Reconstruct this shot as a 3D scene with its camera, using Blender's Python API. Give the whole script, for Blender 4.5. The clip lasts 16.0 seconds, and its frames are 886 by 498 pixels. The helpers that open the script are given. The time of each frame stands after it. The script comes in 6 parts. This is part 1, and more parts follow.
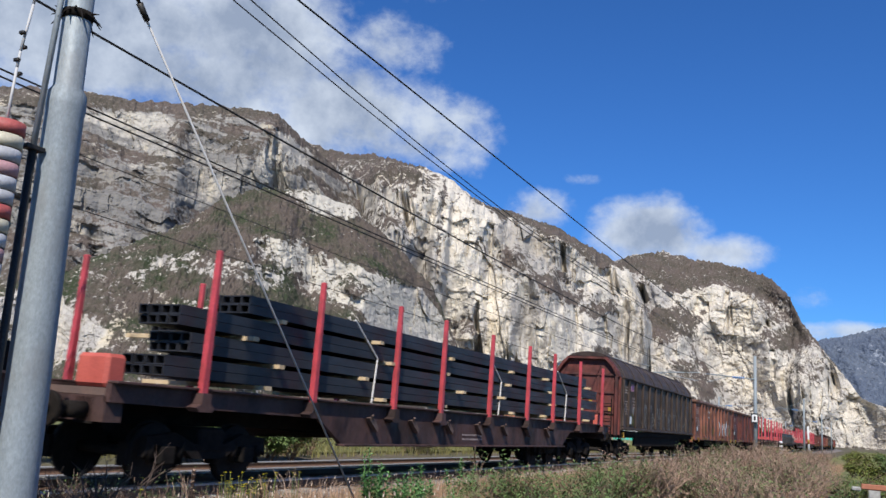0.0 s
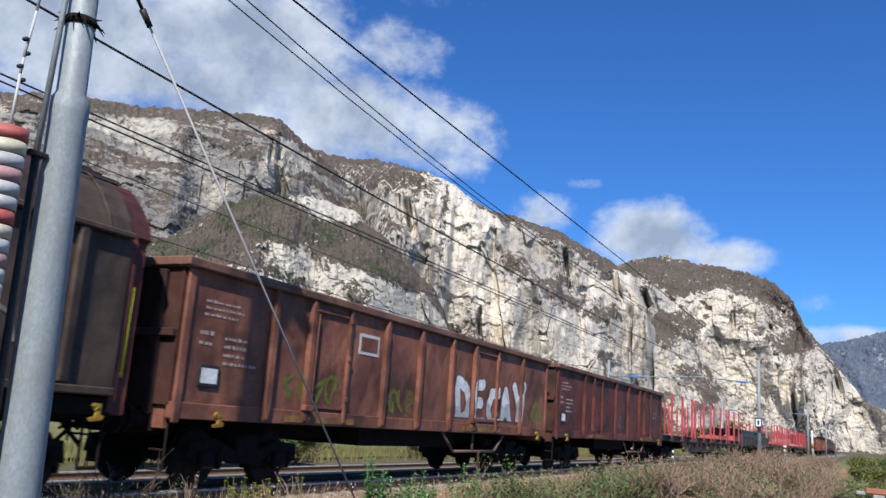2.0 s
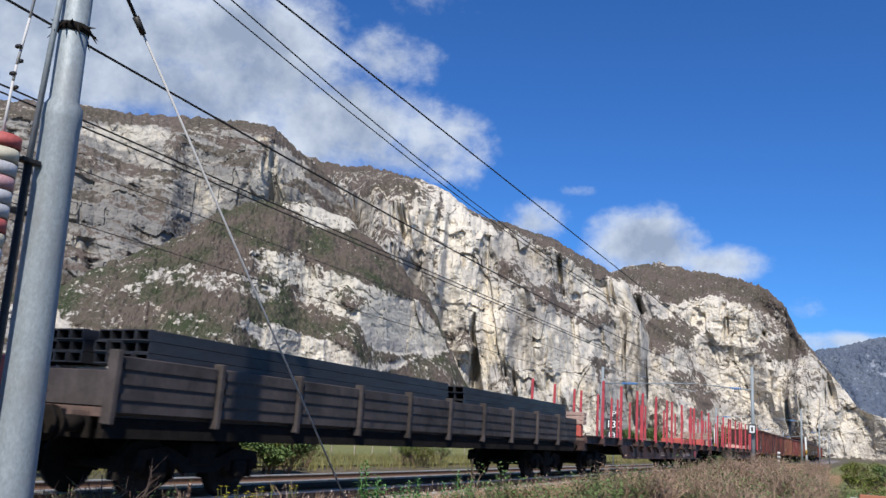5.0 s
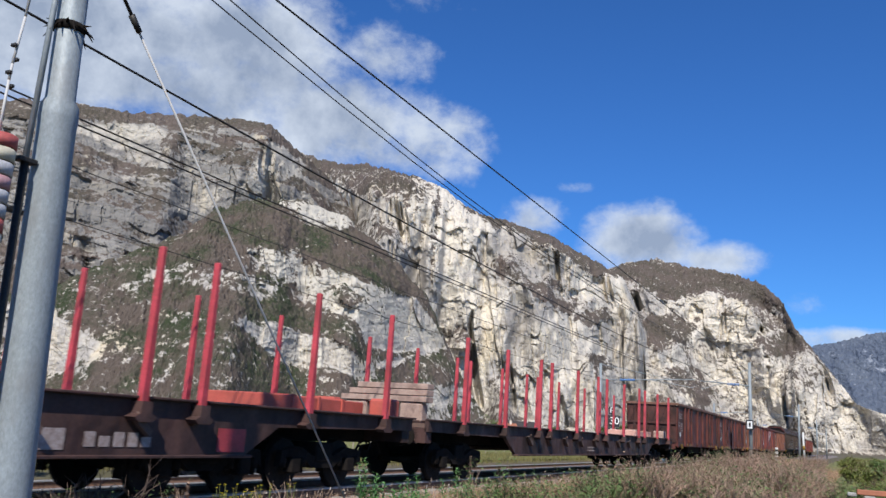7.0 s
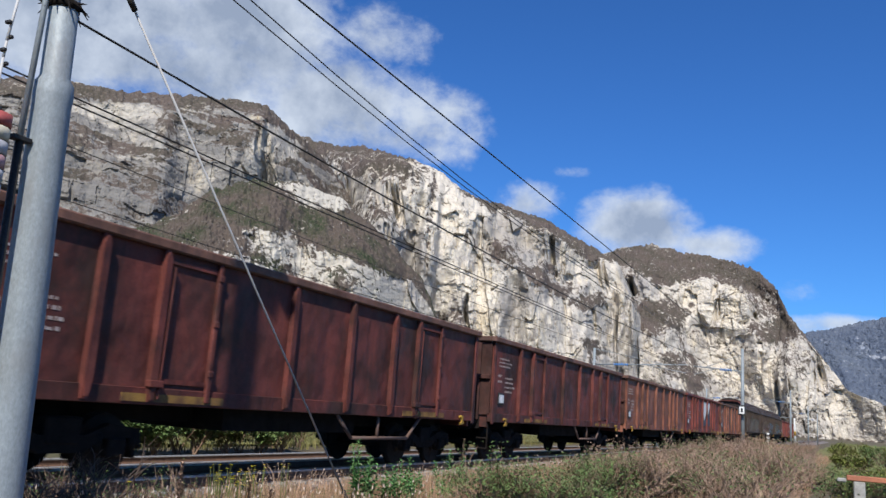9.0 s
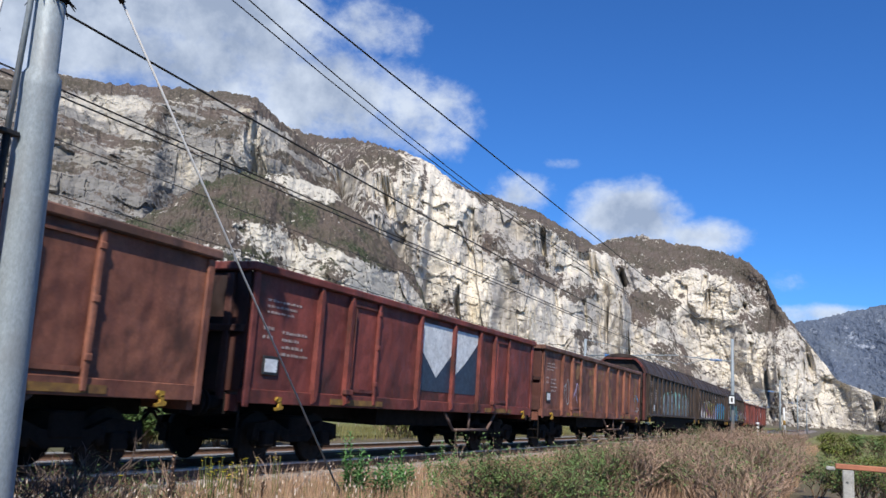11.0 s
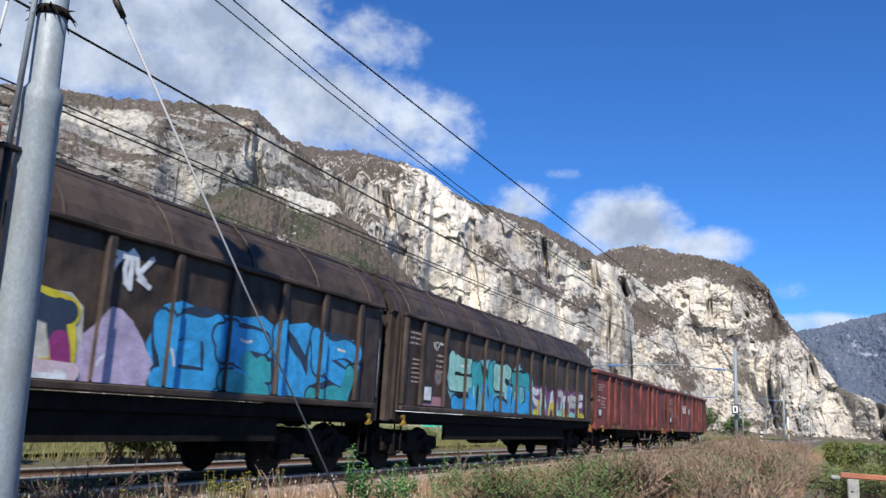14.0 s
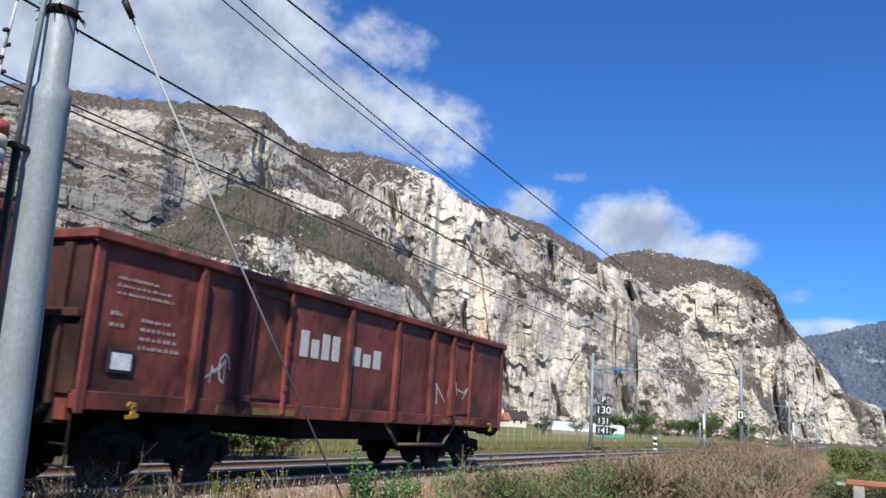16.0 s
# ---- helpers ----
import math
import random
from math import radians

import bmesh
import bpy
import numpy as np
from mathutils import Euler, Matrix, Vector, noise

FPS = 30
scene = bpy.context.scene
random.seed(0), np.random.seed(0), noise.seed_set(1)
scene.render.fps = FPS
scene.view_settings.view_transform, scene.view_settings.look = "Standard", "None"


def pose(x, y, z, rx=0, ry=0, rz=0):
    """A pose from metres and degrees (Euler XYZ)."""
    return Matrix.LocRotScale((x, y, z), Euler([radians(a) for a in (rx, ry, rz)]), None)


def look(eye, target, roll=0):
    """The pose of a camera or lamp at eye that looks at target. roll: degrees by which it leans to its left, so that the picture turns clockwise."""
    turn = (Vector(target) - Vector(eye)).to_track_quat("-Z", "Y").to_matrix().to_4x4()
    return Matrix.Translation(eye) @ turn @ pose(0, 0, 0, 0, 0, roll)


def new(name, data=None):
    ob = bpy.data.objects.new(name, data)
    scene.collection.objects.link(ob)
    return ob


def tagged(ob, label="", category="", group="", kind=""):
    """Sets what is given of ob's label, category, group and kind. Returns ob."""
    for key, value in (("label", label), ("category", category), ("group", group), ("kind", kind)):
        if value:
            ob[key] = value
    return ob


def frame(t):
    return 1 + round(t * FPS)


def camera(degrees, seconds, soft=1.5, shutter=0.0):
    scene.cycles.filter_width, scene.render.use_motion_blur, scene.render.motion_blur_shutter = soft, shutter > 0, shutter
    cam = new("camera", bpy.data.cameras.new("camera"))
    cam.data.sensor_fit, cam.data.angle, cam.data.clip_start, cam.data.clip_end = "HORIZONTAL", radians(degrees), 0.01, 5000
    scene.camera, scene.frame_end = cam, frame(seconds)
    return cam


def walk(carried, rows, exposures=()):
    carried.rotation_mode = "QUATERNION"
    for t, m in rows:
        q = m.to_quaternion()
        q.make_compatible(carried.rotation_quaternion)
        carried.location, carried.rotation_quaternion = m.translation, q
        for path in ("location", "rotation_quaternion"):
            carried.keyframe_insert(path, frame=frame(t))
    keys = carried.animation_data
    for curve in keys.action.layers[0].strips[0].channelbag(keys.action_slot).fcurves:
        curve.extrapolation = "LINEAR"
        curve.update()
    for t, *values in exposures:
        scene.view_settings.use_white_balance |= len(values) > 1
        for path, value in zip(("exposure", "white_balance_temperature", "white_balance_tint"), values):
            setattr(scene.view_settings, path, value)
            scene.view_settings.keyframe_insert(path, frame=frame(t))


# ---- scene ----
EYE = Vector((0.0, 0.0, 1.27))          # the rails are at z = 0, the track runs along x
TRACK_Y = 10.03
cam = camera(55.83, 16.0, soft=1.5, shutter=0.07)


def aim(pan, tilt, roll):
    """A camera pose at EYE: pan from +x to the left, tilt upwards, roll, in degrees."""
    p, t = radians(pan), radians(tilt)
    return look(EYE, EYE + Vector((math.cos(p) * math.cos(t), math.sin(p) * math.cos(t), math.sin(t))), roll)


# seconds, pan, tilt, roll
HELD = (
    (0.0, 26.836, 11.379, 4.156),
    (0.5, 26.966, 11.534, 4.112),
    (1.0, 27.081, 11.573, 4.114),
    (1.5, 27.108, 11.595, 4.110),
    (2.0, 27.038, 11.689, 4.058),
    (2.5, 26.895, 11.856, 3.868),
    (3.0, 26.731, 12.039, 3.865),
    (3.5, 26.674, 12.176, 3.739),
    (4.0, 26.730, 12.247, 3.956),
    (6.5, 26.466, 12.126, 3.703),
    (7.0, 26.455, 12.036, 3.614),
    (7.5, 26.424, 11.840, 3.429),
    (8.0, 26.300, 11.566, 3.714),
    (8.5, 26.275, 11.339, 3.871),
    (9.0, 26.064, 10.910, 4.131),
    (11.5, 25.356, 10.387, 3.711),
    (12.0, 25.420, 10.619, 3.617),
    (12.5, 25.442, 10.859, 3.645),
    (13.0, 25.373, 10.951, 3.530),
    (13.5, 25.382, 11.043, 3.311),
    (14.0, 25.539, 11.165, 3.320),
    (14.5, 25.715, 11.243, 3.382),
    (15.0, 25.846, 11.285, 3.479),
    (15.5, 25.883, 11.302, 3.741),
    (16.0, 25.952, 11.314, 3.878),
)
# the film camera's own exposure drifts a little, in stops
EXPOSED = ((0.0, 0.20), (1.5, 0.28), (3.0, 0.36), (4.2, 0.26), (6.5, 0.20), (9.0, 0.20), (11.5, 0.36), (13.5, 0.42), (16.0, 0.36))
walk(cam, [(t, aim(p, k, r)) for t, p, k, r in HELD], EXPOSED)

# ---------------------------------------------------------------- world and sun
SUN_AZ, SUN_EL = 201.0, 43.0            # degrees from +x, and over the horizon
SUN_WAY = Vector((math.cos(radians(SUN_AZ)) * math.cos(radians(SUN_EL)),
                  math.sin(radians(SUN_AZ)) * math.cos(radians(SUN_EL)), math.sin(radians(SUN_EL))))

sun = new("sun", bpy.data.lights.new("sun", "SUN"))
sun.data.energy, sun.data.angle, sun.data.color = 5.0, radians(0.53), (1.0, 0.955, 0.885)
sun.matrix_world = look(SUN_WAY * 100, (0, 0, 0))


def way(az, el):
    a, e = radians(az), radians(el)
    return (math.cos(a) * math.cos(e), math.sin(a) * math.cos(e), math.sin(e))


def make_world():
    world = bpy.data.worlds.new("sky")
    scene.world = world
    world.use_nodes = True
    nt = world.node_tree
    nt.nodes.clear()
    n, l = nt.nodes.new, nt.links.new
    out, bg = n("ShaderNodeOutputWorld"), n("ShaderNodeBackground")
    sky = n("ShaderNodeTexSky")
    sky.sky_type, sky.sun_disc = "NISHITA", False
    sky.sun_elevation, sky.sun_rotation = radians(SUN_EL), radians(90 - SUN_AZ)
    sky.altitude, sky.air_density, sky.dust_density, sky.ozone_density = 300, 1.0, 0.2, 2.2
    tc = n("ShaderNodeTexCoord")
    # cloud cover: soft discs of sky broken up by two scales of noise
    def mth(op, a, b=None, c=None):
        m = n("ShaderNodeMath")
        m.operation = op
        for i, v in enumerate((a, b, c)):
            if v is None:
                continue
            if isinstance(v, (int, float)):
                m.inputs[i].default_value = v
            else:
                l(v, m.inputs[i])
        return m.outputs[0]
    def noise_of(scale, detail, rough, stretch=(1, 1, 1)):
        mp, nz = n("ShaderNodeMapping"), n("ShaderNodeTexNoise")
        mp.inputs["Scale"].default_value = stretch
        l(tc.outputs["Generated"], mp.inputs[0])
        l(mp.outputs[0], nz.inputs["Vector"])
        nz.inputs["Scale"].default_value, nz.inputs["Detail"].default_value, nz.inputs["Roughness"].default_value = scale, detail, rough
        return nz.outputs["Fac"]
    cover = None
    for az, el, wide, high, weight in CLOUDS:
        d = Vector(way(az, el))
        side = Vector((-math.sin(radians(az)), math.cos(radians(az)), 0))
        up = d.cross(side) * -1
        parts = []
        for v, size in ((side, wide), (up, high)):
            dot = n("ShaderNodeVectorMath")
            dot.operation = "DOT_PRODUCT"
            l(tc.outputs["Generated"], dot.inputs[0])
            dot.inputs[1].default_value = v
            off = mth("SUBTRACT", dot.outputs["Value"], v.dot(d))
            q = mth("DIVIDE", off, math.sin(radians(size)))
            parts.append(mth("MULTIPLY", q, q))
        r2 = mth("ADD", parts[0], parts[1])
        fore = n("ShaderNodeVectorMath")
        fore.operation = "DOT_PRODUCT"
        l(tc.outputs["Generated"], fore.inputs[0])
        fore.inputs[1].default_value = d
        front = mth("GREATER_THAN", fore.outputs["Value"], 0.0)
        bump = mth("ADD", mth("MULTIPLY", mth("MAXIMUM", mth("SUBTRACT", weight, r2), -2.5), front), mth("MULTIPLY", mth("SUBTRACT", front, 1.0), 2.5))
        cover = bump if cover is None else mth("MAXIMUM", cover, bump)
    big, fine = noise_of(9, 6, 0.62, (1, 1, 1.5)), noise_of(34, 6, 0.62, (1, 1, 1.3))
    density = mth("ADD", mth("ADD", cover, mth("MULTIPLY", mth("SUBTRACT", big, 0.5), 2.2)),
                  mth("MULTIPLY", mth("SUBTRACT", fine, 0.5), 0.9))
    ramp = n("ShaderNodeMapRange")
    ramp.interpolation_type = "SMOOTHSTEP"
    ramp.inputs["From Min"].default_value, ramp.inputs["From Max"].default_value = -0.05, 1.05
    l(density, ramp.inputs["Value"])
    # thick parts turn grey, edges stay white
    thick = n("ShaderNodeMapRange")
    thick.inputs["From Min"].default_value, thick.inputs["From Max"].default_value = 0.5, 1.5
    l(mth("ADD", cover, mth("MULTIPLY", mth("SUBTRACT", noise_of(14, 5, 0.6), 0.5), 3.0)), thick.inputs["Value"])
    tone = n("ShaderNodeMix")
    tone.data_type = "RGBA"
    tone.inputs[6].default_value, tone.inputs[7].default_value = CLOUD_EDGE, CLOUD_CORE
    l(thick.outputs[0], tone.inputs[0])
    mix = n("ShaderNodeMix")
    mix.data_type = "RGBA"
    tint = n("ShaderNodeMix")
    tint.data_type, tint.blend_type = "RGBA", "MULTIPLY"
    tint.inputs[0].default_value = 1.0
    tint.inputs[7].default_value = SKY_TINT
    l(sky.outputs[0], tint.inputs[6])
    l(mth("MULTIPLY", ramp.outputs[0], 0.93), mix.inputs[0])
    l(tint.outputs[2], mix.inputs[6])
    l(tone.outputs[2], mix.inputs[7])
    l(mix.outputs[2], bg.inputs[0])
    bg.inputs[1].default_value = SKY_STRENGTH
    l(bg.outputs[0], out.inputs[0])


SKY_STRENGTH = 0.083
SKY_TINT = (0.33, 0.76, 1.38, 1)
CLOUD_EDGE, CLOUD_CORE = (7.0, 7.8, 9.0, 1), (3.5, 4.25, 5.6, 1)
# azimuth, elevation, half width, half height (degrees), weight
CLOUDS = (
    (52, 23.0, 13, 5.6, 1.3), (42, 23.0, 8, 6.0, 1.2), (66, 22, 12, 7, 1.3), (34, 20.0, 7, 4.0, 1.1), (29, 19.6, 5.5, 3.4, 0.9),
    (32, 24.6, 5.0, 2.6, 0.75), (25.0, 18.5, 3.0, 3.0, 0.55), (12.4, 12.9, 4.0, 2.7, 1.25), (8.4, 11.8, 3.6, 1.5, 1.0),
    (20.6, 14.3, 3.2, 2.0, 0.55), (17.3, 16.6, 2.4, 0.7, 0.15), (3.0, 9.0, 2.4, 1.3, 0.42), (34.5, 17.6, 3.5, 1.6, 0.6), (0.5, 6.9, 4.5, 0.9, 0.7),
    (60, 38, 30, 9, 0.9), (100, 30, 25, 10, 1.0), (-40, 20, 14, 5, 0.8), (-90, 28, 18, 6, 0.8), (150, 22, 20, 7, 0.9),
)
make_world()


# ---------------------------------------------------------------- materials
def material(name, colours, scale=6.0, rough=0.8, metal=0.0, bump=0.0, fine=60.0, stretch=(1, 1, 1), spread=(0.35, 0.65),
             random_tone=0.0, dirt=None, dirt_scale=1.2, dirt_amount=0.5, coat=0.0, island=False, streak=None, dents=0.0, specular=0.4):
    """A node material: two colours mixed by noise at one scale, finer grain on top, blotches of dirt, roughness that varies."""
    m = bpy.data.materials.new(name)
    m.use_nodes = True
    nt = m.node_tree
    n, l = nt.nodes.new, nt.links.new
    b = nt.nodes["Principled BSDF"]
    tc, mp = n("ShaderNodeTexCoord"), n("ShaderNodeMapping")
    mp.inputs["Scale"].default_value = stretch
    info = n("ShaderNodeObjectInfo")
    l(tc.outputs["Object"], mp.inputs[0])

    def tex(s, detail=5, r=0.6):
        t = n("ShaderNodeTexNoise")
        t.noise_dimensions = "4D"
        l(mp.outputs[0], t.inputs["Vector"])
        w = n("ShaderNodeMath")
        w.operation = "MULTIPLY"
        w.inputs[1].default_value = 40.0
        l(info.outputs["Random"], w.inputs[0])
        l(w.outputs[0], t.inputs["W"])
        t.inputs["Scale"].default_value, t.inputs["Detail"].default_value, t.inputs["Roughness"].default_value = s, detail, r
        return t.outputs["Fac"]

    def ranged(v, a, c, lo=0.0, hi=1.0):
        r = n("ShaderNodeMapRange")
        r.inputs["From Min"].default_value, r.inputs["From Max"].default_value = a, c
        r.inputs["To Min"].default_value, r.inputs["To Max"].default_value = lo, hi
        l(v, r.inputs["Value"])
        return r.outputs[0]

    def mixed(f, a, c, blend="MIX"):
        x = n("ShaderNodeMix")
        x.data_type, x.blend_type = "RGBA", blend
        for i, v in ((0, f), (6, a), (7, c)):
            if isinstance(v, (int, float)):
                x.inputs[i].default_value = v
            elif isinstance(v, tuple):
                x.inputs[i].default_value = (*v, 1)
            else:
                l(v, x.inputs[i])
        return x.outputs[2]

    col = mixed(ranged(tex(scale), *spread), colours[0], colours[1])
    grain = tex(fine, 4, 0.7)
    g = n("ShaderNodeCombineColor")
    gv = ranged(grain, 0.25, 0.75, 0.72, 1.25)
    for i in range(3):
        l(gv, g.inputs[i])
    col = mixed(1.0, col, g.outputs[0], "MULTIPLY")
    if dirt:
        col = mixed(ranged(tex(dirt_scale, 7, 0.65), 0.48, 0.62, 0.0, dirt_amount), col, dirt)
    if streak:
        sm, st = n("ShaderNodeMapping"), n("ShaderNodeTexNoise")
        sm.inputs["Scale"].default_value = (5.0, 5.0, 0.35)
        l(tc.outputs["Object"], sm.inputs[0])
        l(sm.outputs[0], st.inputs["Vector"])
        st.inputs["Scale"].default_value, st.inputs["Detail"].default_value, st.inputs["Roughness"].default_value = 1.3, 7, 0.7
        col = mixed(ranged(st.outputs["Fac"], 0.52, 0.70, 0.0, 0.45), col, streak)
    if random_tone:
        source = info.outputs["Random"]
        if island:
            source = n("ShaderNodeNewGeometry").outputs["Random Per Island"]
        h = n("ShaderNodeCombineColor")
        hv = ranged(source, 0, 1, 1 - random_tone, 1 + random_tone)
        for i in range(3):
            l(hv, h.inputs[i])
        col = mixed(1.0, col, h.outputs[0], "MULTIPLY")
    l(col, b.inputs["Base Color"])
    l(ranged(tex(scale * 2.3), 0.3, 0.7, max(0.05, rough - 0.12), min(1, rough + 0.12)), b.inputs["Roughness"])
    b.inputs["Metallic"].default_value = metal
    b.inputs["Coat Weight"].default_value = coat
    b.inputs["Specular IOR Level"].default_value = specular
    if bump:
        bp = n("ShaderNodeBump")
        bp.inputs["Strength"].default_value, bp.inputs["Distance"].default_value = 0.6, bump
        l(grain, bp.inputs["Height"])
        last = bp
        if dents:
            last = n("ShaderNodeBump")
            last.inputs["Strength"].default_value, last.inputs["Distance"].default_value = 0.8, dents
            l(tex(1.7, 2, 0.4), last.inputs["Height"])
            l(bp.outputs[0], last.inputs["Normal"])
        l(last.outputs[0], b.inputs["Normal"])
    return m


def terrain_material(name, rocks, scrubs, size=1.0, streak=(1, 1, 0.55), warm=(0.62, 0.53, 0.38), pale=(0.66, 0.60, 0.505)):
    """Limestone with rain streaks and ochre patches, and scrub colour (attribute scrub) wherever the ground lies back
    enough to hold soil, and in painted clefts.
    """
    m = bpy.data.materials.new(name)
    m.use_nodes = True
    nt = m.node_tree
    n, l = nt.nodes.new, nt.links.new
    b = nt.nodes["Principled BSDF"]
    tc = n("ShaderNodeTexCoord")

    def tex(s, stretch=(1, 1, 1), detail=8, r=0.62):
        mp, t = n("ShaderNodeMapping"), n("ShaderNodeTexNoise")
        mp.inputs["Scale"].default_value = stretch
        l(tc.outputs["Object"], mp.inputs[0])
        l(mp.outputs[0], t.inputs["Vector"])
        t.inputs["Scale"].default_value, t.inputs["Detail"].default_value, t.inputs["Roughness"].default_value = s / size, detail, r
        return t.outputs["Fac"]

    def ranged(v, a, c, lo=0.0, hi=1.0):
        r = n("ShaderNodeMapRange")
        r.inputs["From Min"].default_value, r.inputs["From Max"].default_value = a, c
        r.inputs["To Min"].default_value, r.inputs["To Max"].default_value = lo, hi
        l(v, r.inputs["Value"])
        return r.outputs[0]

    def mixed(f, a, c):
        x = n("ShaderNodeMix")
        x.data_type = "RGBA"
        for i, v in ((0, f), (6, a), (7, c)):
            if isinstance(v, tuple):
                x.inputs[i].default_value = (*v, 1)
            else:
                l(v, x.inputs[i])
        return x.outputs[2]

    rock = mixed(ranged(tex(0.045, streak), 0.40, 0.60), rocks[0], rocks[1])
    rock = mixed(ranged(tex(0.13, streak, 7, 0.7), 0.50, 0.64, 0.0, 0.5), rock, rocks[2])
    rock = mixed(ranged(tex(0.007, (1, 1, 0.6)), 0.46, 0.60, 0.0, 0.7), rock, rocks[1])
    rock = mixed(ranged(tex(0.012, (1, 1, 0.4)), 0.55, 0.66, 0.0, 0.8), rock, warm)
    rock = mixed(ranged(tex(0.11, (1, 1, 0.7), 9, 0.72), 0.52, 0.66, 0.0, 0.60), rock, rocks[2])
    tone = n("ShaderNodeAttribute")
    tone.attribute_name = "tone"
    broken = n("ShaderNodeMath")
    broken.operation = "ADD"
    l(tone.outputs["Fac"], broken.inputs[0])
    l(ranged(tex(0.03, (1, 1, 0.7), 7, 0.7), 0.3, 0.7, -0.35, 0.35), broken.inputs[1])
    rock = mixed(ranged(broken.outputs[0], 0.1, 1.0, 0.0, 0.7), rock, pale)
    rock = mixed(ranged(broken.outputs[0], -0.15, -0.9, 0.0, 0.75), rock, tuple(0.8 * c for c in rocks[1]))
    rock = mixed(ranged(tex(0.22, (1, 1, 0.7), 6, 0.75), 0.50, 0.66, 0.0, 0.35), rock, rocks[1])
    green = mixed(ranged(tex(0.012), 0.42, 0.60), scrubs[0], scrubs[1])
    green = mixed(ranged(tex(0.16, detail=4, r=0.75), 0.50, 0.62, 0.0, 0.75), green, scrubs[2])
    at = n("ShaderNodeAttribute")
    at.attribute_name = "scrub"
    s = n("ShaderNodeMath")
    s.operation = "ADD"
    l(at.outputs["Fac"], s.inputs[0])
    l(ranged(tex(0.085, detail=9, r=0.74), 0.25, 0.75, -1.05, 1.05), s.inputs[1])
    patch = n("ShaderNodeMath")
    patch.operation = "ADD"
    l(s.outputs[0], patch.inputs[0])
    l(ranged(tex(0.018, detail=5), 0.3, 0.7, -0.28, 0.28), patch.inputs[1])
    col = mixed(ranged(patch.outputs[0], 0.42, 0.60), rock, green)
    l(col, b.inputs["Base Color"])
    b.inputs["Roughness"].default_value = 0.95
    b.inputs["Specular IOR Level"].default_value = 0.1
    bp = n("ShaderNodeBump")
    bp.inputs["Strength"].default_value, bp.inputs["Distance"].default_value = 0.8, 5.0 * size
    l(tex(0.09, (1, 1, 0.5), 8, 0.7), bp.inputs["Height"])
    l(bp.outputs[0], b.inputs["Normal"])
    return m


LIME = ((0.63, 0.58, 0.49), (0.40, 0.37, 0.335), (0.155, 0.145, 0.135))
SCRUB = ((0.108, 0.086, 0.074), (0.080, 0.070, 0.055), (0.165, 0.135, 0.115))
M_CLIFF = terrain_material("limestone cliff", LIME, SCRUB)
M_STRATA = terrain_material("layered limestone", ((0.37, 0.345, 0.305), (0.205, 0.195, 0.182), (0.09, 0.085, 0.08)), SCRUB, streak=(0.35, 0.35, 1.9), pale=(0.56, 0.51, 0.43))
M_FOREST = terrain_material("wooded foothill", LIME, ((0.098, 0.078, 0.064), (0.040, 0.052, 0.027), (0.135, 0.110, 0.092)), size=0.7, pale=(0.52, 0.48, 0.40))
# distance haze is put into these blue-grey rock and scrub colours
M_FAR_HAZE = terrain_material("wooded mountain in haze blue", ((0.32, 0.34, 0.38), (0.22, 0.245, 0.29), (0.15, 0.17, 0.21)), ((0.085, 0.105, 0.145), (0.105, 0.125, 0.16), (0.13, 0.15, 0.19)), size=2.5, warm=(0.30, 0.31, 0.34), pale=(0.36, 0.38, 0.42))
M_STEEL = material("galvanised steel", ((0.27, 0.305, 0.32), (0.225, 0.255, 0.27)), 3.0, 0.62, 0.12, 0.002, 40, (1, 1, 0.5), dirt=(0.20, 0.205, 0.205), dirt_scale=4)
M_WIRE = material("dark copper wire", ((0.03, 0.03, 0.03), (0.05, 0.045, 0.04)), 30, 0.6, 0.5)
M_CABLE = material("dull stranded steel cable", ((0.54, 0.53, 0.51), (0.40, 0.39, 0.38)), 60, 0.6, 0.0)
M_RAIL = material("polished rail head", ((0.50, 0.49, 0.48), (0.36, 0.35, 0.34)), 12, 0.55, 0.45)
M_RUSTRAIL = material("rusty rail web", ((0.16, 0.09, 0.06), (0.10, 0.06, 0.04)), 12, 0.85)
M_BALLAST = material("grey brown ballast", ((0.25, 0.215, 0.19), (0.15, 0.13, 0.12)), 14, 0.95, 0, 0.03, 45, dirt=(0.16, 0.12, 0.09), dirt_scale=0.6)
M_STONE = material("ballast stone", ((0.33, 0.29, 0.26), (0.20, 0.175, 0.165)), 20, 0.9, random_tone=0.35, island=True)
M_CONCRETE = material("weathered concrete", ((0.36, 0.35, 0.32), (0.26, 0.25, 0.23)), 9, 0.9, 0, 0.01)
M_SOIL = material("dry grassy soil", ((0.13, 0.095, 0.06), (0.10, 0.085, 0.045)), 0.8, 0.95, 0, 0.05, 9, dirt=(0.07, 0.085, 0.03), dirt_scale=0.15)
M_MEADOW = material("yellow green meadow", ((0.20, 0.19, 0.055), (0.13, 0.14, 0.045)), 0.25, 0.95, 0, 0.05, 7, dirt=(0.09, 0.11, 0.03), dirt_scale=0.05)


# ---------------------------------------------------------------- mesh helpers
def mesh_of(bm, name, mat, smooth=False):
    me = bpy.data.meshes.new(name)
    bm.to_mesh(me)
    bm.free()
    me.materials.append(mat)
    if smooth:
        me.polygons.foreach_set("use_smooth", [True] * len(me.polygons))
    return me


